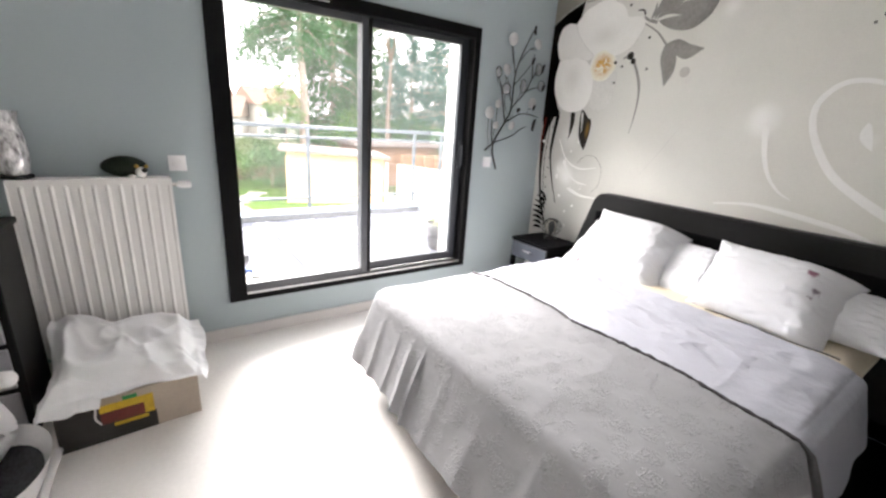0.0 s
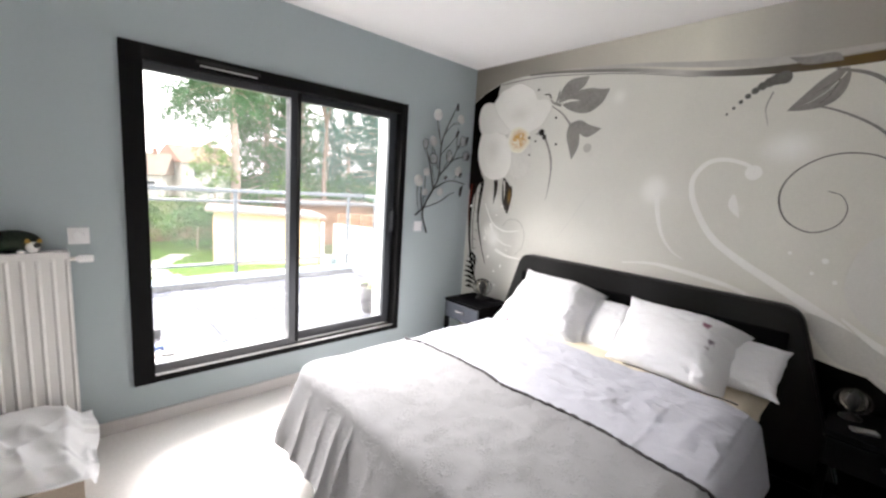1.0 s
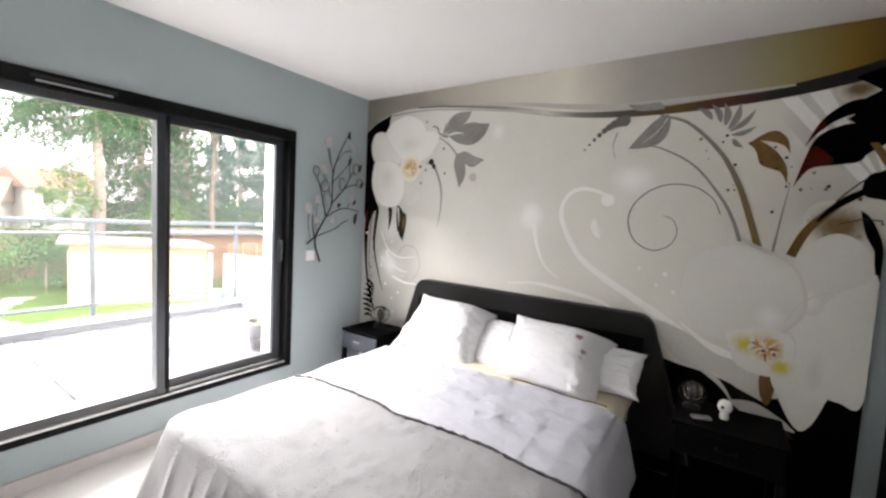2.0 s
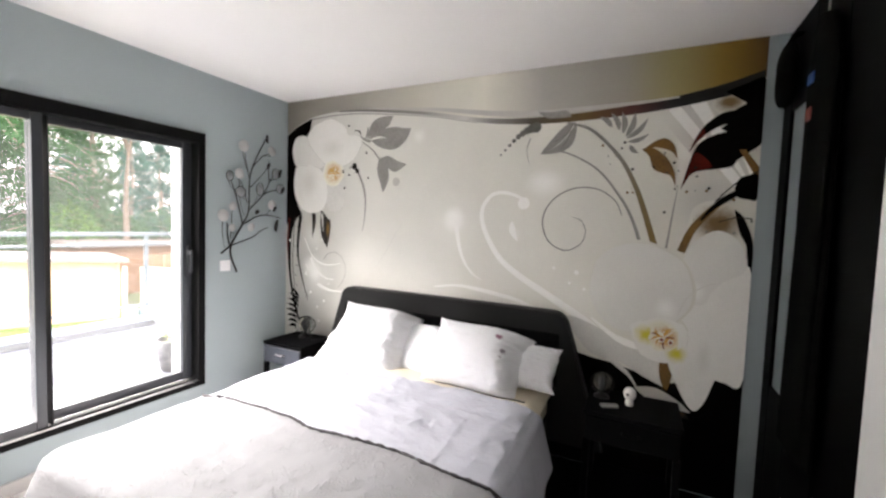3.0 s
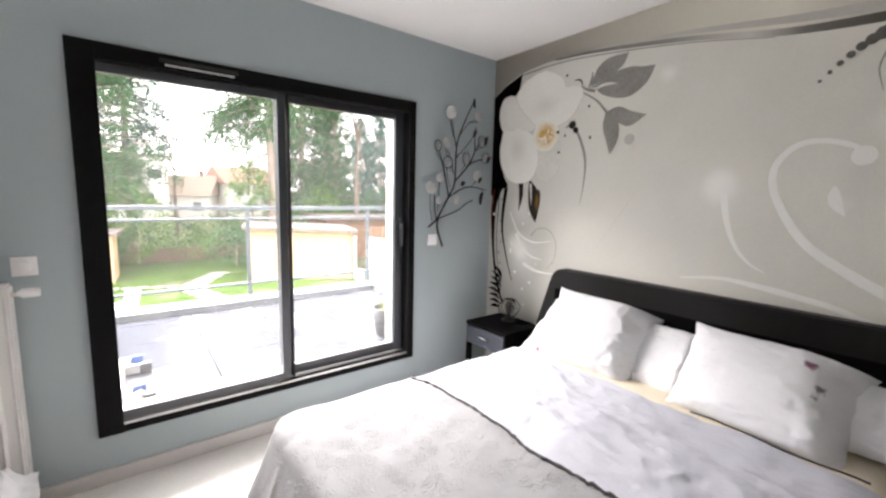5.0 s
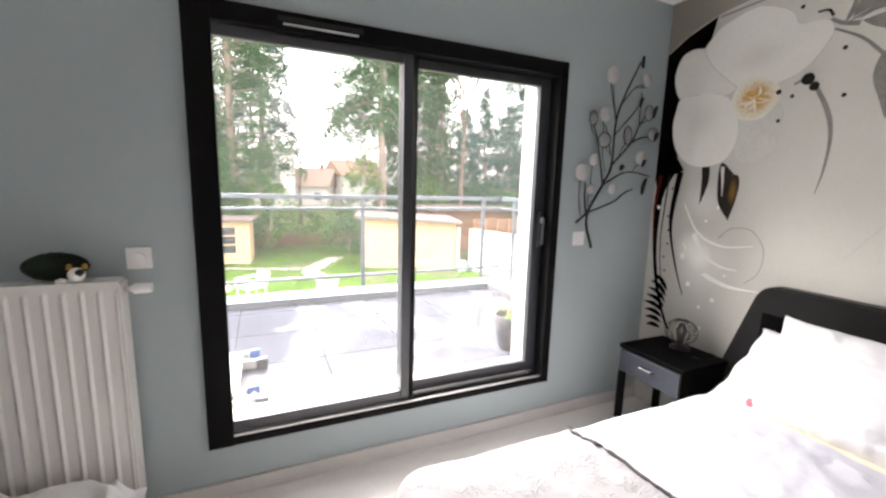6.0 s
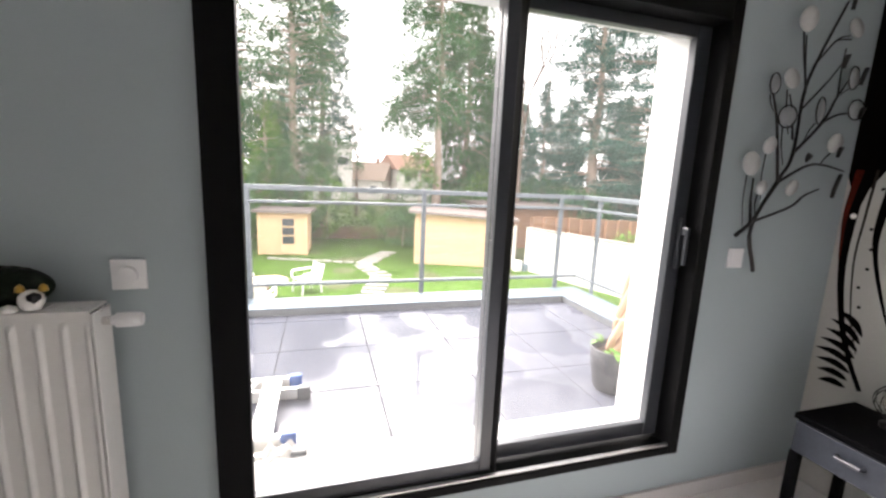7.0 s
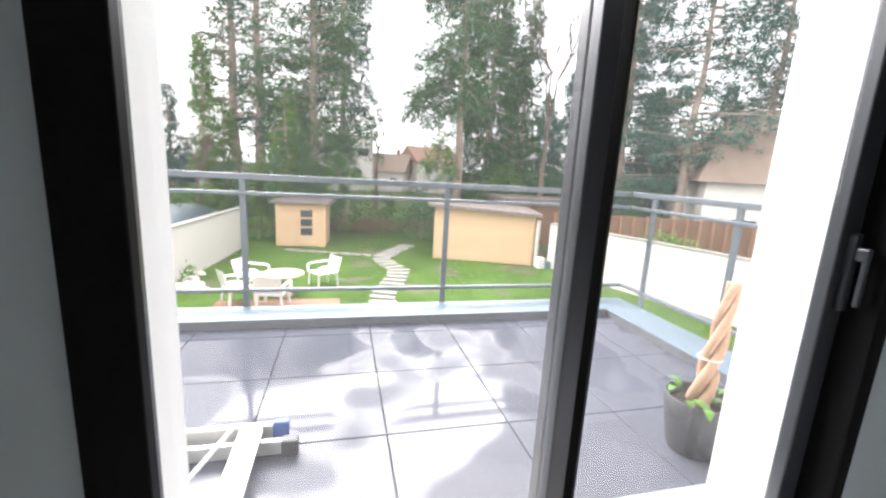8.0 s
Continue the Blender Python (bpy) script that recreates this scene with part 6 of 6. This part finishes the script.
s3 = thing("outbuilding", "low brown outbuilding with pinkish flat roof", "outbuilding")
part("wall", box((7.2, 21.5, GZ), (13.5, 25.0, GZ + 2.5)), BRICKY, s3)
part("roof", box((6.9, 21.2, GZ + 2.5), (13.8, 25.3, GZ + 2.75), 0.03), SHEDROOF, s3)
fen = thing("fence", "brown wooden fence beyond the garden wall", "fence")
for k in range(30):
    x = 8.2 + k * 0.62
    part("panel", box((x, 17.6 - k * 0.18, GZ), (x + 0.64, 17.8 - k * 0.18, GZ + 2.3 + 0.03 * (k % 2))), BRICKY, fen)
sto = thing("storage_boxes", "white and blue containers beside the shed", "container", (6.55, 15.55, GZ))
part("box", box((-0.25, -0.2, 0), (0.05, 0.15, 0.5), 0.02), TOY_WHITE, sto)
part("box", box((0.1, -0.25, 0), (0.35, 0.0, 0.35), 0.02), COPING, sto)

# stepping stones in a bent line across the lawn
sp = spline([(-1.1, 10.2, 0), (-0.9, 11.6, 0), (-0.35, 13.4, 0), (0.05, 15.0, 0), (-0.35, 16.6, 0), (-0.35, 17.6, 0), (0.35, 19.0, 0), (1.2, 20.4, 0)], 60)
path = tagged(thing("garden_path", "winding path of pale rectangular stepping stones", "path"), kind="structure")
me_stone = None


def stone(x, y, yaw, s=1.0):
    global me_stone
    if me_stone is None:
        bm = box((-0.42, -0.13, -0.03), (0.42, 0.13, 0.045), 0.02)
        o = part("stone", bm, STONE, path)
        me_stone = o.data
    else:
        o = new("stone", me_stone)
        o.parent = path
    o.matrix_basis = pose(x, y, GZ + 0.02, 0, 0, yaw) @ Matrix.Diagonal((s, 1, 1, 1))


run, nxt = 0.0, 0.0
for p, q in zip(sp, sp[1:]):
    run += (q - p).length
    if run >= nxt:
        stone(p.x + random.uniform(-0.06, 0.06), p.y, math.degrees(math.atan2(q.y - p.y, q.x - p.x)) - 90 + random.uniform(-6, 6), random.uniform(0.85, 1.1))
        nxt = run + 0.5
for k in range(9):
    stone(-4.5 + 0.5 * k, 19.1 - 0.16 * k + random.uniform(-0.05, 0.05), -18 + random.uniform(-8, 8), 0.5)


def rock(place, r, seed):
    e = thing("garden_rock", "pale rough stone in the planting bed", "rock", place, group="garden rocks")
    bm = bmesh.new()
    bmesh.ops.create_icosphere(bm, subdivisions=3, radius=r)
    for v in bm.verts:
        v.co *= 1 + 0.35 * noise.noise(v.co * (1.6 / r) + Vector((seed, 0, 0)))
        v.co.z = max(v.co.z * 0.6, -0.1 * r) + 0.05 * r
    part("stone", bm, GARDENWALL, e, smooth=True)


for k, (x, y, r) in enumerate(((-7.0, 13.9, 0.30), (-6.6, 13.3, 0.22), (-6.95, 14.7, 0.2), (-6.35, 12.7, 0.26), (-6.9, 13.0, 0.34))):
    rock((x, y, GZ), r, k * 3.1)


def garden_chair(place, turn, first=None):
    if first:
        return copy_thing(first, pose(*place, 0, 0, turn))
    e = thing("garden_chair", "white plastic garden armchair on the lawn", "chair", place, turn, "garden chairs")
    e.scale = (1.4, 1.4, 1.15)
    part("seat", box((-0.25, -0.25, 0.40), (0.25, 0.25, 0.44), 0.015), TOY_WHITE, e)
    part("backrest", surface(lambda u, v: (-0.27 + 0.54 * u, 0.24 + 0.10 * v - 0.05 * math.sin(math.pi * u), 0.42 + 0.45 * v), 10, 8), TOY_WHITE, e, smooth=True)
    for s in (-1, 1):
        part("armrest", tube(spline([(s * 0.27, -0.25, 0.40), (s * 0.28, -0.24, 0.62), (s * 0.28, 0.0, 0.65), (s * 0.27, 0.28, 0.66)], 5), 0.03, sides=8), TOY_WHITE, e, smooth=True)
        for y in (-0.22, 0.22):
            part("leg", tube([(s * 0.22, y, 0.41), (s * 0.25, y * 1.15, 0.0)], 0.025), TOY_WHITE, e)
    return e


ch = garden_chair((-2.75, 13.2, GZ), -60)
garden_chair((-4.9, 12.9, GZ), 75, ch)
garden_chair((-4.0, 11.0, GZ), 170, ch)
garden_chair((-5.0, 11.5, GZ), 120, ch)
gt = thing("garden_table", "round brown garden table between white chairs", "table", (-3.9, 12.2, GZ))
part("tabletop", lathe([(0.001, 0.68), (0.62, 0.68), (0.64, 0.70), (0.62, 0.72), (0.001, 0.72)], 28), WICKER, gt)
part("pedestal", lathe([(0.3, 0), (0.3, 0.03), (0.06, 0.08), (0.06, 0.68), (0.001, 0.68)], 16), WICKER, gt)
structure("deck", box((-5.6, 9.5, GZ + 0.0), (-2.2, 11.6, GZ + 0.06)), DECK, "brown wooden deck under the garden chairs", "deck")


# ---- trees ----
def leaf_mass(centres, ways, size, rng, droop=0.4, n=1):
    """Small narrow two-triangle sprays at the given places, as vertices and faces."""
    c = np.repeat(centres, n, axis=0) + rng.normal(0, size * 0.45, (len(centres) * n, 3))
    w = np.repeat(ways, n, axis=0) + rng.normal(0, 0.55, c.shape)
    w[:, 2] -= droop
    w /= np.linalg.norm(w, axis=1)[:, None] + 1e-6
    side = np.cross(w, rng.normal(0, 1, c.shape))
    side /= np.linalg.norm(side, axis=1)[:, None] + 1e-6
    L = size * 0.5 * rng.uniform(0.6, 1.5, (len(c), 1))
    W = L * rng.uniform(0.18, 0.36, (len(c), 1))
    v = np.stack([c - w * L * 0.5, c + side * W, c + w * L * 0.6, c - side * W], 1).reshape(-1, 3)
    f = np.arange(len(v)).reshape(-1, 4)
    return v, f


def mesh_part(name, v, f, material, parent, label=""):
    me = bpy.data.meshes.new(name)
    me.from_pydata(v.tolist(), [], f.tolist())
    me.materials.append(material)
    o = new(name, me)
    o.parent = parent
    if label:
        tagged(o, label)
    return o


def conifer(place, label, height, radius, bare, trunk_r, seed, material, density=1.0, size=0.34, droop=0.5, fall=0.25, power=0.75, lean=0.0, name="conifer_tree"):
    """A tall conifer: tapered trunk, drooping whorled limbs, crown of many small sprays."""
    rng = np.random.default_rng(seed)
    e = thing(name, label, "tree", place, group="garden trees")
    zs = np.linspace(0, height, 14)
    part("trunk", tube([(lean * z + 0.06 * math.sin(z * 0.8 + seed), 0.05 * math.cos(z + seed), z) for z in zs], [trunk_r * (1 - 0.88 * z / height) for z in zs], sides=10), BARK, e, smooth=True)
    limbs, cs, ws = bmesh.new(), [], []
    z = bare
    while z < height - 0.3:
        k = (z - bare) / (height - bare)
        for _ in range(int(rng.integers(3, 6))):
            a = rng.uniform(0, 2 * math.pi)
            L = radius * (1 - k) ** power * rng.uniform(0.45, 1.12) * (0.55 + 0.45 * min(1, k * 5 + 0.35)) + 0.3
            d = np.array((math.cos(a), math.sin(a), 0))
            p0 = np.array((lean * z, 0, z))
            up = rng.uniform(-0.1, 0.25)
            pts = [p0 + d * L * t + np.array((0, 0, L * (up * t - fall * t * t))) for t in (0, 0.35, 0.7, 1)]
            tube([tuple(p) for p in pts], [0.07 * L / radius + 0.015, 0.05 * L / radius + 0.012, 0.02, 0.008], limbs, 5)
            m = max(4, int(L * 13 * density))
            t = rng.uniform(0.12, 1, m) ** 0.8
            side = np.array((-d[1], d[0], 0))
            q = p0 + d * (L * t)[:, None] + np.outer(L * (up * t - fall * t * t), (0, 0, 1)) + side * (rng.normal(0, 0.16, m) * L * (1.1 - t * 0.5))[:, None]
            q[:, 2] -= np.abs(rng.normal(0, 0.22 + 0.3 * droop, m))
            cs.append(q), ws.append(np.repeat(d[None], m, 0))
        z += rng.uniform(0.3, 0.62)
    part("limbs", limbs, BARK, e)
    v, f = leaf_mass(np.concatenate(cs), np.concatenate(ws), size * 0.72, rng, droop, 12)
    tagged(mesh_part("crown", v, f, material, e), kind="stuff")
    return e


def shrub(place, label, r, h, seed, material, n=1500, size=0.16, name="shrub"):
    rng = np.random.default_rng(seed)
    e = thing(name, label, "shrub", place, group="garden shrubs")
    part("stem", tube([(0, 0, -0.05), (0.05, 0, h * 0.5)], [0.05, 0.02]), BARK, e)
    p = rng.normal(0, 1, (n, 3))
    p /= np.linalg.norm(p, axis=1)[:, None]
    lump = 1 + 0.25 * np.sin(4 * p[:, :1] + seed) * np.cos(3 * p[:, 1:2])
    q = p * rng.uniform(0.55, 1, (n, 1)) ** 0.5 * lump * np.array((r, r, h * 0.5)) + np.array((0, 0, h * 0.5))
    q[:, 2] = np.maximum(q[:, 2], 0.03)
    v, f = leaf_mass(q, p, size, rng, 0.1, 1)
    tagged(mesh_part("foliage", v, f, material, e), kind="stuff")
    return e


EYE = Vector((-2.16, -0.715))


def spot(azimuth, distance):
    """A ground place by its bearing from the terrace door."""
    a = radians(azimuth)
    return (EYE.x + distance * math.sin(a), EYE.y + distance * math.cos(a), GZ)


conifer(spot(-19.5, 46), "distant blue-green spruce with pointed top", 10.5, 3.4, 0.4, 0.2, 3, NEEDLE_B, 0.7, 0.42, 0.3)
conifer(spot(-12.8, 34), "tall pine with a long half-bare trunk", 23, 3.6, 6.5, 0.42, 5, NEEDLE, 0.26, 0.42, 0.3, 0.1)
conifer(spot(-10.0, 30), "tall larch with thin light crown", 22, 3.0, 5.0, 0.38, 8, NEEDLE_B, 0.24, 0.4, 0.3, 0.2)
conifer(spot(-3.6, 28), "broad dark fir with hanging limbs", 20, 4.6, 3.4, 0.36, 11, NEEDLE, 0.75, 0.36, 0.4, 0.1, 0.5)
conifer(spot(0.0, 31), "dense dark fir behind the small shed", 19, 3.2, 7.0, 0.3, 13, NEEDLE_B, 0.7, 0.36, 0.4, 0.12, 0.5)
conifer(spot(15.6, 28), "weeping spruce with a straight pale trunk", 20, 4.0, 8.2, 0.33, 17, NEEDLE, 1.1, 0.34, 1.0, 0.45, 0.45)
conifer(spot(19.5, 32), "weeping dark spruce beside the big trunk", 19, 3.6, 1.8, 0.3, 19, NEEDLE, 1.1, 0.36, 1.0, 0.45, 0.4)
conifer(spot(24.0, 33), "narrow dark cypress-like conifer", 17, 2.0, 1.0, 0.25, 23, NEEDLE, 1.2, 0.34, 0.8, 0.2, 0.4)
conifer(spot(30.0, 36), "narrow pointed conifer behind the hedge", 13, 2.2, 0.6, 0.22, 29, NEEDLE_B, 1.0, 0.36, 0.6, 0.3)
conifer(spot(36.5, 31), "large dark cedar with spreading limbs", 19, 5.0, 2.6, 0.42, 31, NEEDLE_B, 0.85, 0.36, 0.4, 0.12, 0.5)
conifer(spot(43.5, 29), "old cedar with a leaning bare trunk", 18, 4.4, 5.5, 0.34, 37, NEEDLE_B, 0.5, 0.36, 0.3, 0.05, 0.5, 0.03)
conifer(spot(51.0, 33), "dark cedar behind the white house", 18, 4.6, 4.0, 0.36, 41, NEEDLE_B, 0.6, 0.36, 0.3, 0.05, 0.5)
conifer(spot(-7.0, 26), "ivy-clad young conifer at the hedge", 8.5, 1.6, 0.4, 0.18, 43, IVY, 1.2, 0.3, 0.5)
conifer(spot(-14.0, 30), "light green columnar thuja", 8.0, 1.3, 0.3, 0.16, 45, IVY, 1.3, 0.3, 0.4)
conifer(spot(13.2, 26.5), "small light green fir before the pale trunk", 6.8, 1.5, 4.2, 0.06, 61, IVY, 0.9, 0.3, 0.6, 0.2)
conifer(spot(-16.0, 29), "tall trunk covered in yellow-green ivy", 11.5, 1.0, 0.3, 0.2, 63, IVY, 1.6, 0.3, 0.4)
for az, ds, h in ((-24, 60, 15), (-5, 70, 17), (22, 62, 17), (27, 58, 15), (33, 60, 16), (40, 55, 15), (47, 60, 16), (57, 50, 16)):
    conifer(spot(az, ds), "distant dark conifer in the wood", h, 4.2, 1.0, 0.3, 50 + az, NEEDLE_B, 0.5, 0.6, 0.5, 0.25)


def bare_tree(place, label, height, seed):
    rng = random.Random(seed)
    e = thing("bare_tree", label, "tree", place, group="garden trees")
    bm = bmesh.new()

    def grow(p, d, L, r, depth):
        q = p + d * L
        tube([p, (p + q) / 2 + Vector((rng.uniform(-1, 1), rng.uniform(-1, 1), 0)) * L * 0.05, q], [r, r * 0.85, r * 0.65], bm, 5)
        if depth:
            for _ in range(3 if depth > 2 else 2):
                nd = (d + Vector((rng.uniform(-1, 1), rng.uniform(-1, 1), rng.uniform(-0.2, 0.6))) * 0.55).normalized()
                grow(q, nd, L * rng.uniform(0.6, 0.85), r * 0.62, depth - 1)
    part("trunk", tube([(0, 0, 0), (0.05, 0, height * 0.16), (0, 0.05, height * 0.32)], [0.2, 0.17, 0.14]), TWIG, e)
    grow(Vector((0, 0, height * 0.31)), Vector((0.05, 0, 1)), height * 0.2, 0.13, 5)
    part("branches", bm, TWIG, e)


bare_tree(spot(27.0, 27), "bare leafless tree with fine branches", 15, 4)
bare_tree(spot(4.5, 40), "thin bare tree before far houses", 11, 9)
bare_tree(spot(-17, 27), "small bare garden tree", 6, 14)
for az, ds, r, h, m_, sd in ((-6.0, 25, 1.7, 5.6, NEEDLE, 1), (-2.8, 25.5, 2.0, 6.0, NEEDLE, 2), (0.4, 26, 1.6, 4.4, IVY, 3), (6.0, 27, 1.3, 1.6, IVY, 4), (11.0, 23.5, 1.3, 2.3, NEEDLE, 5), (13.5, 24, 1.1, 2.2, NEEDLE, 6),
                             (-10.5, 23, 0.8, 1.2, IVY, 7), (-13.8, 21, 0.7, 0.7, IVY, 8), (-20, 15.6, 0.6, 0.6, IVY, 9), (43, 20.5, 1.4, 1.9, IVY, 10), (-11, 27, 1.2, 3.2, NEEDLE, 11), (-9, 30, 1.6, 4.0, NEEDLE, 12),
                             (20, 27.5, 1.6, 4.0, NEEDLE, 13), (22, 28, 1.8, 4.4, IVY, 14), (26, 29, 1.8, 4.6, NEEDLE, 15), (31, 29, 2.0, 4.5, NEEDLE, 16), (36, 28, 1.8, 4.0, NEEDLE, 17),
                             (-13.0, 28, 1.8, 4.2, NEEDLE, 18), (-8.2, 27, 1.9, 4.8, IVY, 19), (-5.0, 29, 2.0, 5.0, NEEDLE, 20), (4.0, 31, 2.0, 2.2, NEEDLE, 21), (9.0, 31, 2.0, 2.4, IVY, 22), (18.5, 31, 2.2, 7.0, NEEDLE, 23), (-17.0, 26, 1.4, 2.6, IVY, 24), (12.8, 29, 1.7, 3.6, NEEDLE, 25)):
    shrub(spot(az, ds), "dense green garden shrub", r, h, sd, m_, int(420 * r * (1 + h)), 0.22)
structure("hedge_bank", surface(lambda u, v: (-40 + 90 * u, 25.5 + 0.6 * v, GZ + (0.7 + 0.25 * noise.noise(Vector((u * 60, 0, 0)))) * v), 160, 4), mat("dry_hedge", (0.14, 0.09, 0.05), 0.9, var=0.5, scale=3, bump=0.8, bscale=9), "low brown hedge bank behind the lawn", "hedge")


# ---- houses ----
def house(place, turn, label, size, roof_h, roof_mat, windows, axis=0):
    e = thing("house", label, "house", place, turn, "neighbouring houses")
    w, d, h = size
    wl_ = part("wall", box((-w / 2, -d / 2, 0), (w / 2, d / 2, h)), HOUSE_W, e)
    o = 0.5
    bm = bmesh.new()
    if roof_h > 0.5:
        lo = [bm.verts.new(p) for p in ((-w / 2 - o, -d / 2 - o, h - 0.15), (w / 2 + o, -d / 2 - o, h - 0.15), (w / 2 + o, d / 2 + o, h - 0.15), (-w / 2 - o, d / 2 + o, h - 0.15))]
        r0, r1 = bm.verts.new((-w / 2 + (1.5 if axis else -o), 0, h + roof_h)), bm.verts.new((w / 2 - (1.5 if axis else -o), 0, h + roof_h))
        for f in ((lo[0], lo[1], r1, r0), (lo[2], lo[3], r0, r1), (lo[3], lo[0], r0), (lo[1], lo[2], r1), (lo[3], lo[2], lo[1], lo[0])):
            bm.faces.new(f)
        rf = part("roof", bm, roof_mat, e)
        part("chimney", box((w * 0.2, -0.3, h + roof_h * 0.5), (w * 0.2 + 0.5, 0.3, h + roof_h + 0.7)), TILE_R, rf)
    else:
        part("roof", box((-w / 2 - 0.2, -d / 2 - 0.2, h), (w / 2 + 0.2, d / 2 + 0.2, h + 0.25)), SHEDROOF, e)
    for x, z, ww, hh in windows:
        f = part("window", box((x - ww / 2 - 0.08, -d / 2 - 0.03, z - 0.08), (x + ww / 2 + 0.08, -d / 2 + 0.02, z + hh + 0.08)), TOY_WHITE, wl_)
        part("pane", box((x - ww / 2, -d / 2 - 0.05, z), (x + ww / 2, -d / 2 - 0.035, z + hh)), DARKGLASS, f)
    return e


house(spot(54.0, 32), -38, "white house with a brown hipped roof", (10, 8, 4.4), 4.2, TILE_B, ((-3, 1.0, 1.1, 1.3), (0.5, 1.0, 1.1, 1.3)), 1)
house(spot(0.4, 72), -4, "white flat-roofed house with dark windows", (9, 8, 8.5), 0.2, TILE_R, ((-3, 5.6, 1.6, 1.2), (0, 5.6, 1.6, 1.2), (3, 5.6, 1.6, 1.2), (-2, 2.0, 1.6, 1.4), (2, 2.0, 1.6, 1.4)))
house(spot(6.2, 74), -25, "house with a reddish tiled roof", (7, 7, 3.4), 3.0, TILE_B, ((-2, 1.0, 1.2, 1.3), (2, 1.0, 1.2, 1.3)))
house(spot(11.6, 76), 15, "pale house with an orange tiled roof", (8, 8, 5.4), 2.6, TILE_R, ((-2, 3.4, 1.1, 1.3), (1.5, 3.4, 1.1, 1.3), (0, 0.8, 1.2, 1.4)))
house(spot(44.5, 60), 0, "far pale house between cedars", (9, 8, 7), 2.5, TILE_R, ((-2, 4, 1.2, 1.3), (2, 4, 1.2, 1.3)))
house(spot(-14.5, 62), 10, "long low white building beyond the trees", (10, 6, 2.6), 0.2, TILE_R, ((-3, 0.9, 1.2, 1.0), (1, 0.9, 1.2, 1.0)))

pool = thing("pool_cover", "blue-grey pool enclosure behind the garden wall", "pool cover", (-10.5, 20.5, GZ))
part("cover", surface(lambda u, v: (-2.6 + 5.2 * u, -4 + 8 * v, 1.5 * math.sin(math.pi * u) ** 0.5 + 0.02), 20, 8), COPING, pool)

# ---- terrace tiles ----
terrace = tagged(thing("terrace_floor", "large wet grey terrace tiles with open joints", "terrace floor"), kind="structure")
me_tile = None
PX, PY = 0.5775, 0.573
for i in range(-8, 4):
    for j in range(-1, 3):
        x0, y0 = -1.942 + PX * i, 0.908 + PY * j
        x1, y1 = min(x0 + PX, 0.092) - 0.006, min(y0 + PY, 2.218) - 0.006
        y0 = max(y0, 0.392)
        if x1 - x0 < 0.1 or y1 - y0 < 0.1:
            continue
        whole = x1 - x0 > 0.56 and y1 - y0 > 0.56
        if whole and me_tile:
            o = new("tile", me_tile)
            o.parent = terrace
        else:
            bm = box((0, 0, -0.022), (x1 - x0, y1 - y0, 0), 0.0025)
            o = part("tile", bm, TILE, terrace)
            if whole:
                me_tile = o.data
        o.matrix_basis = pose(x0, y0, TZ + random.uniform(-0.0008, 0.0008))
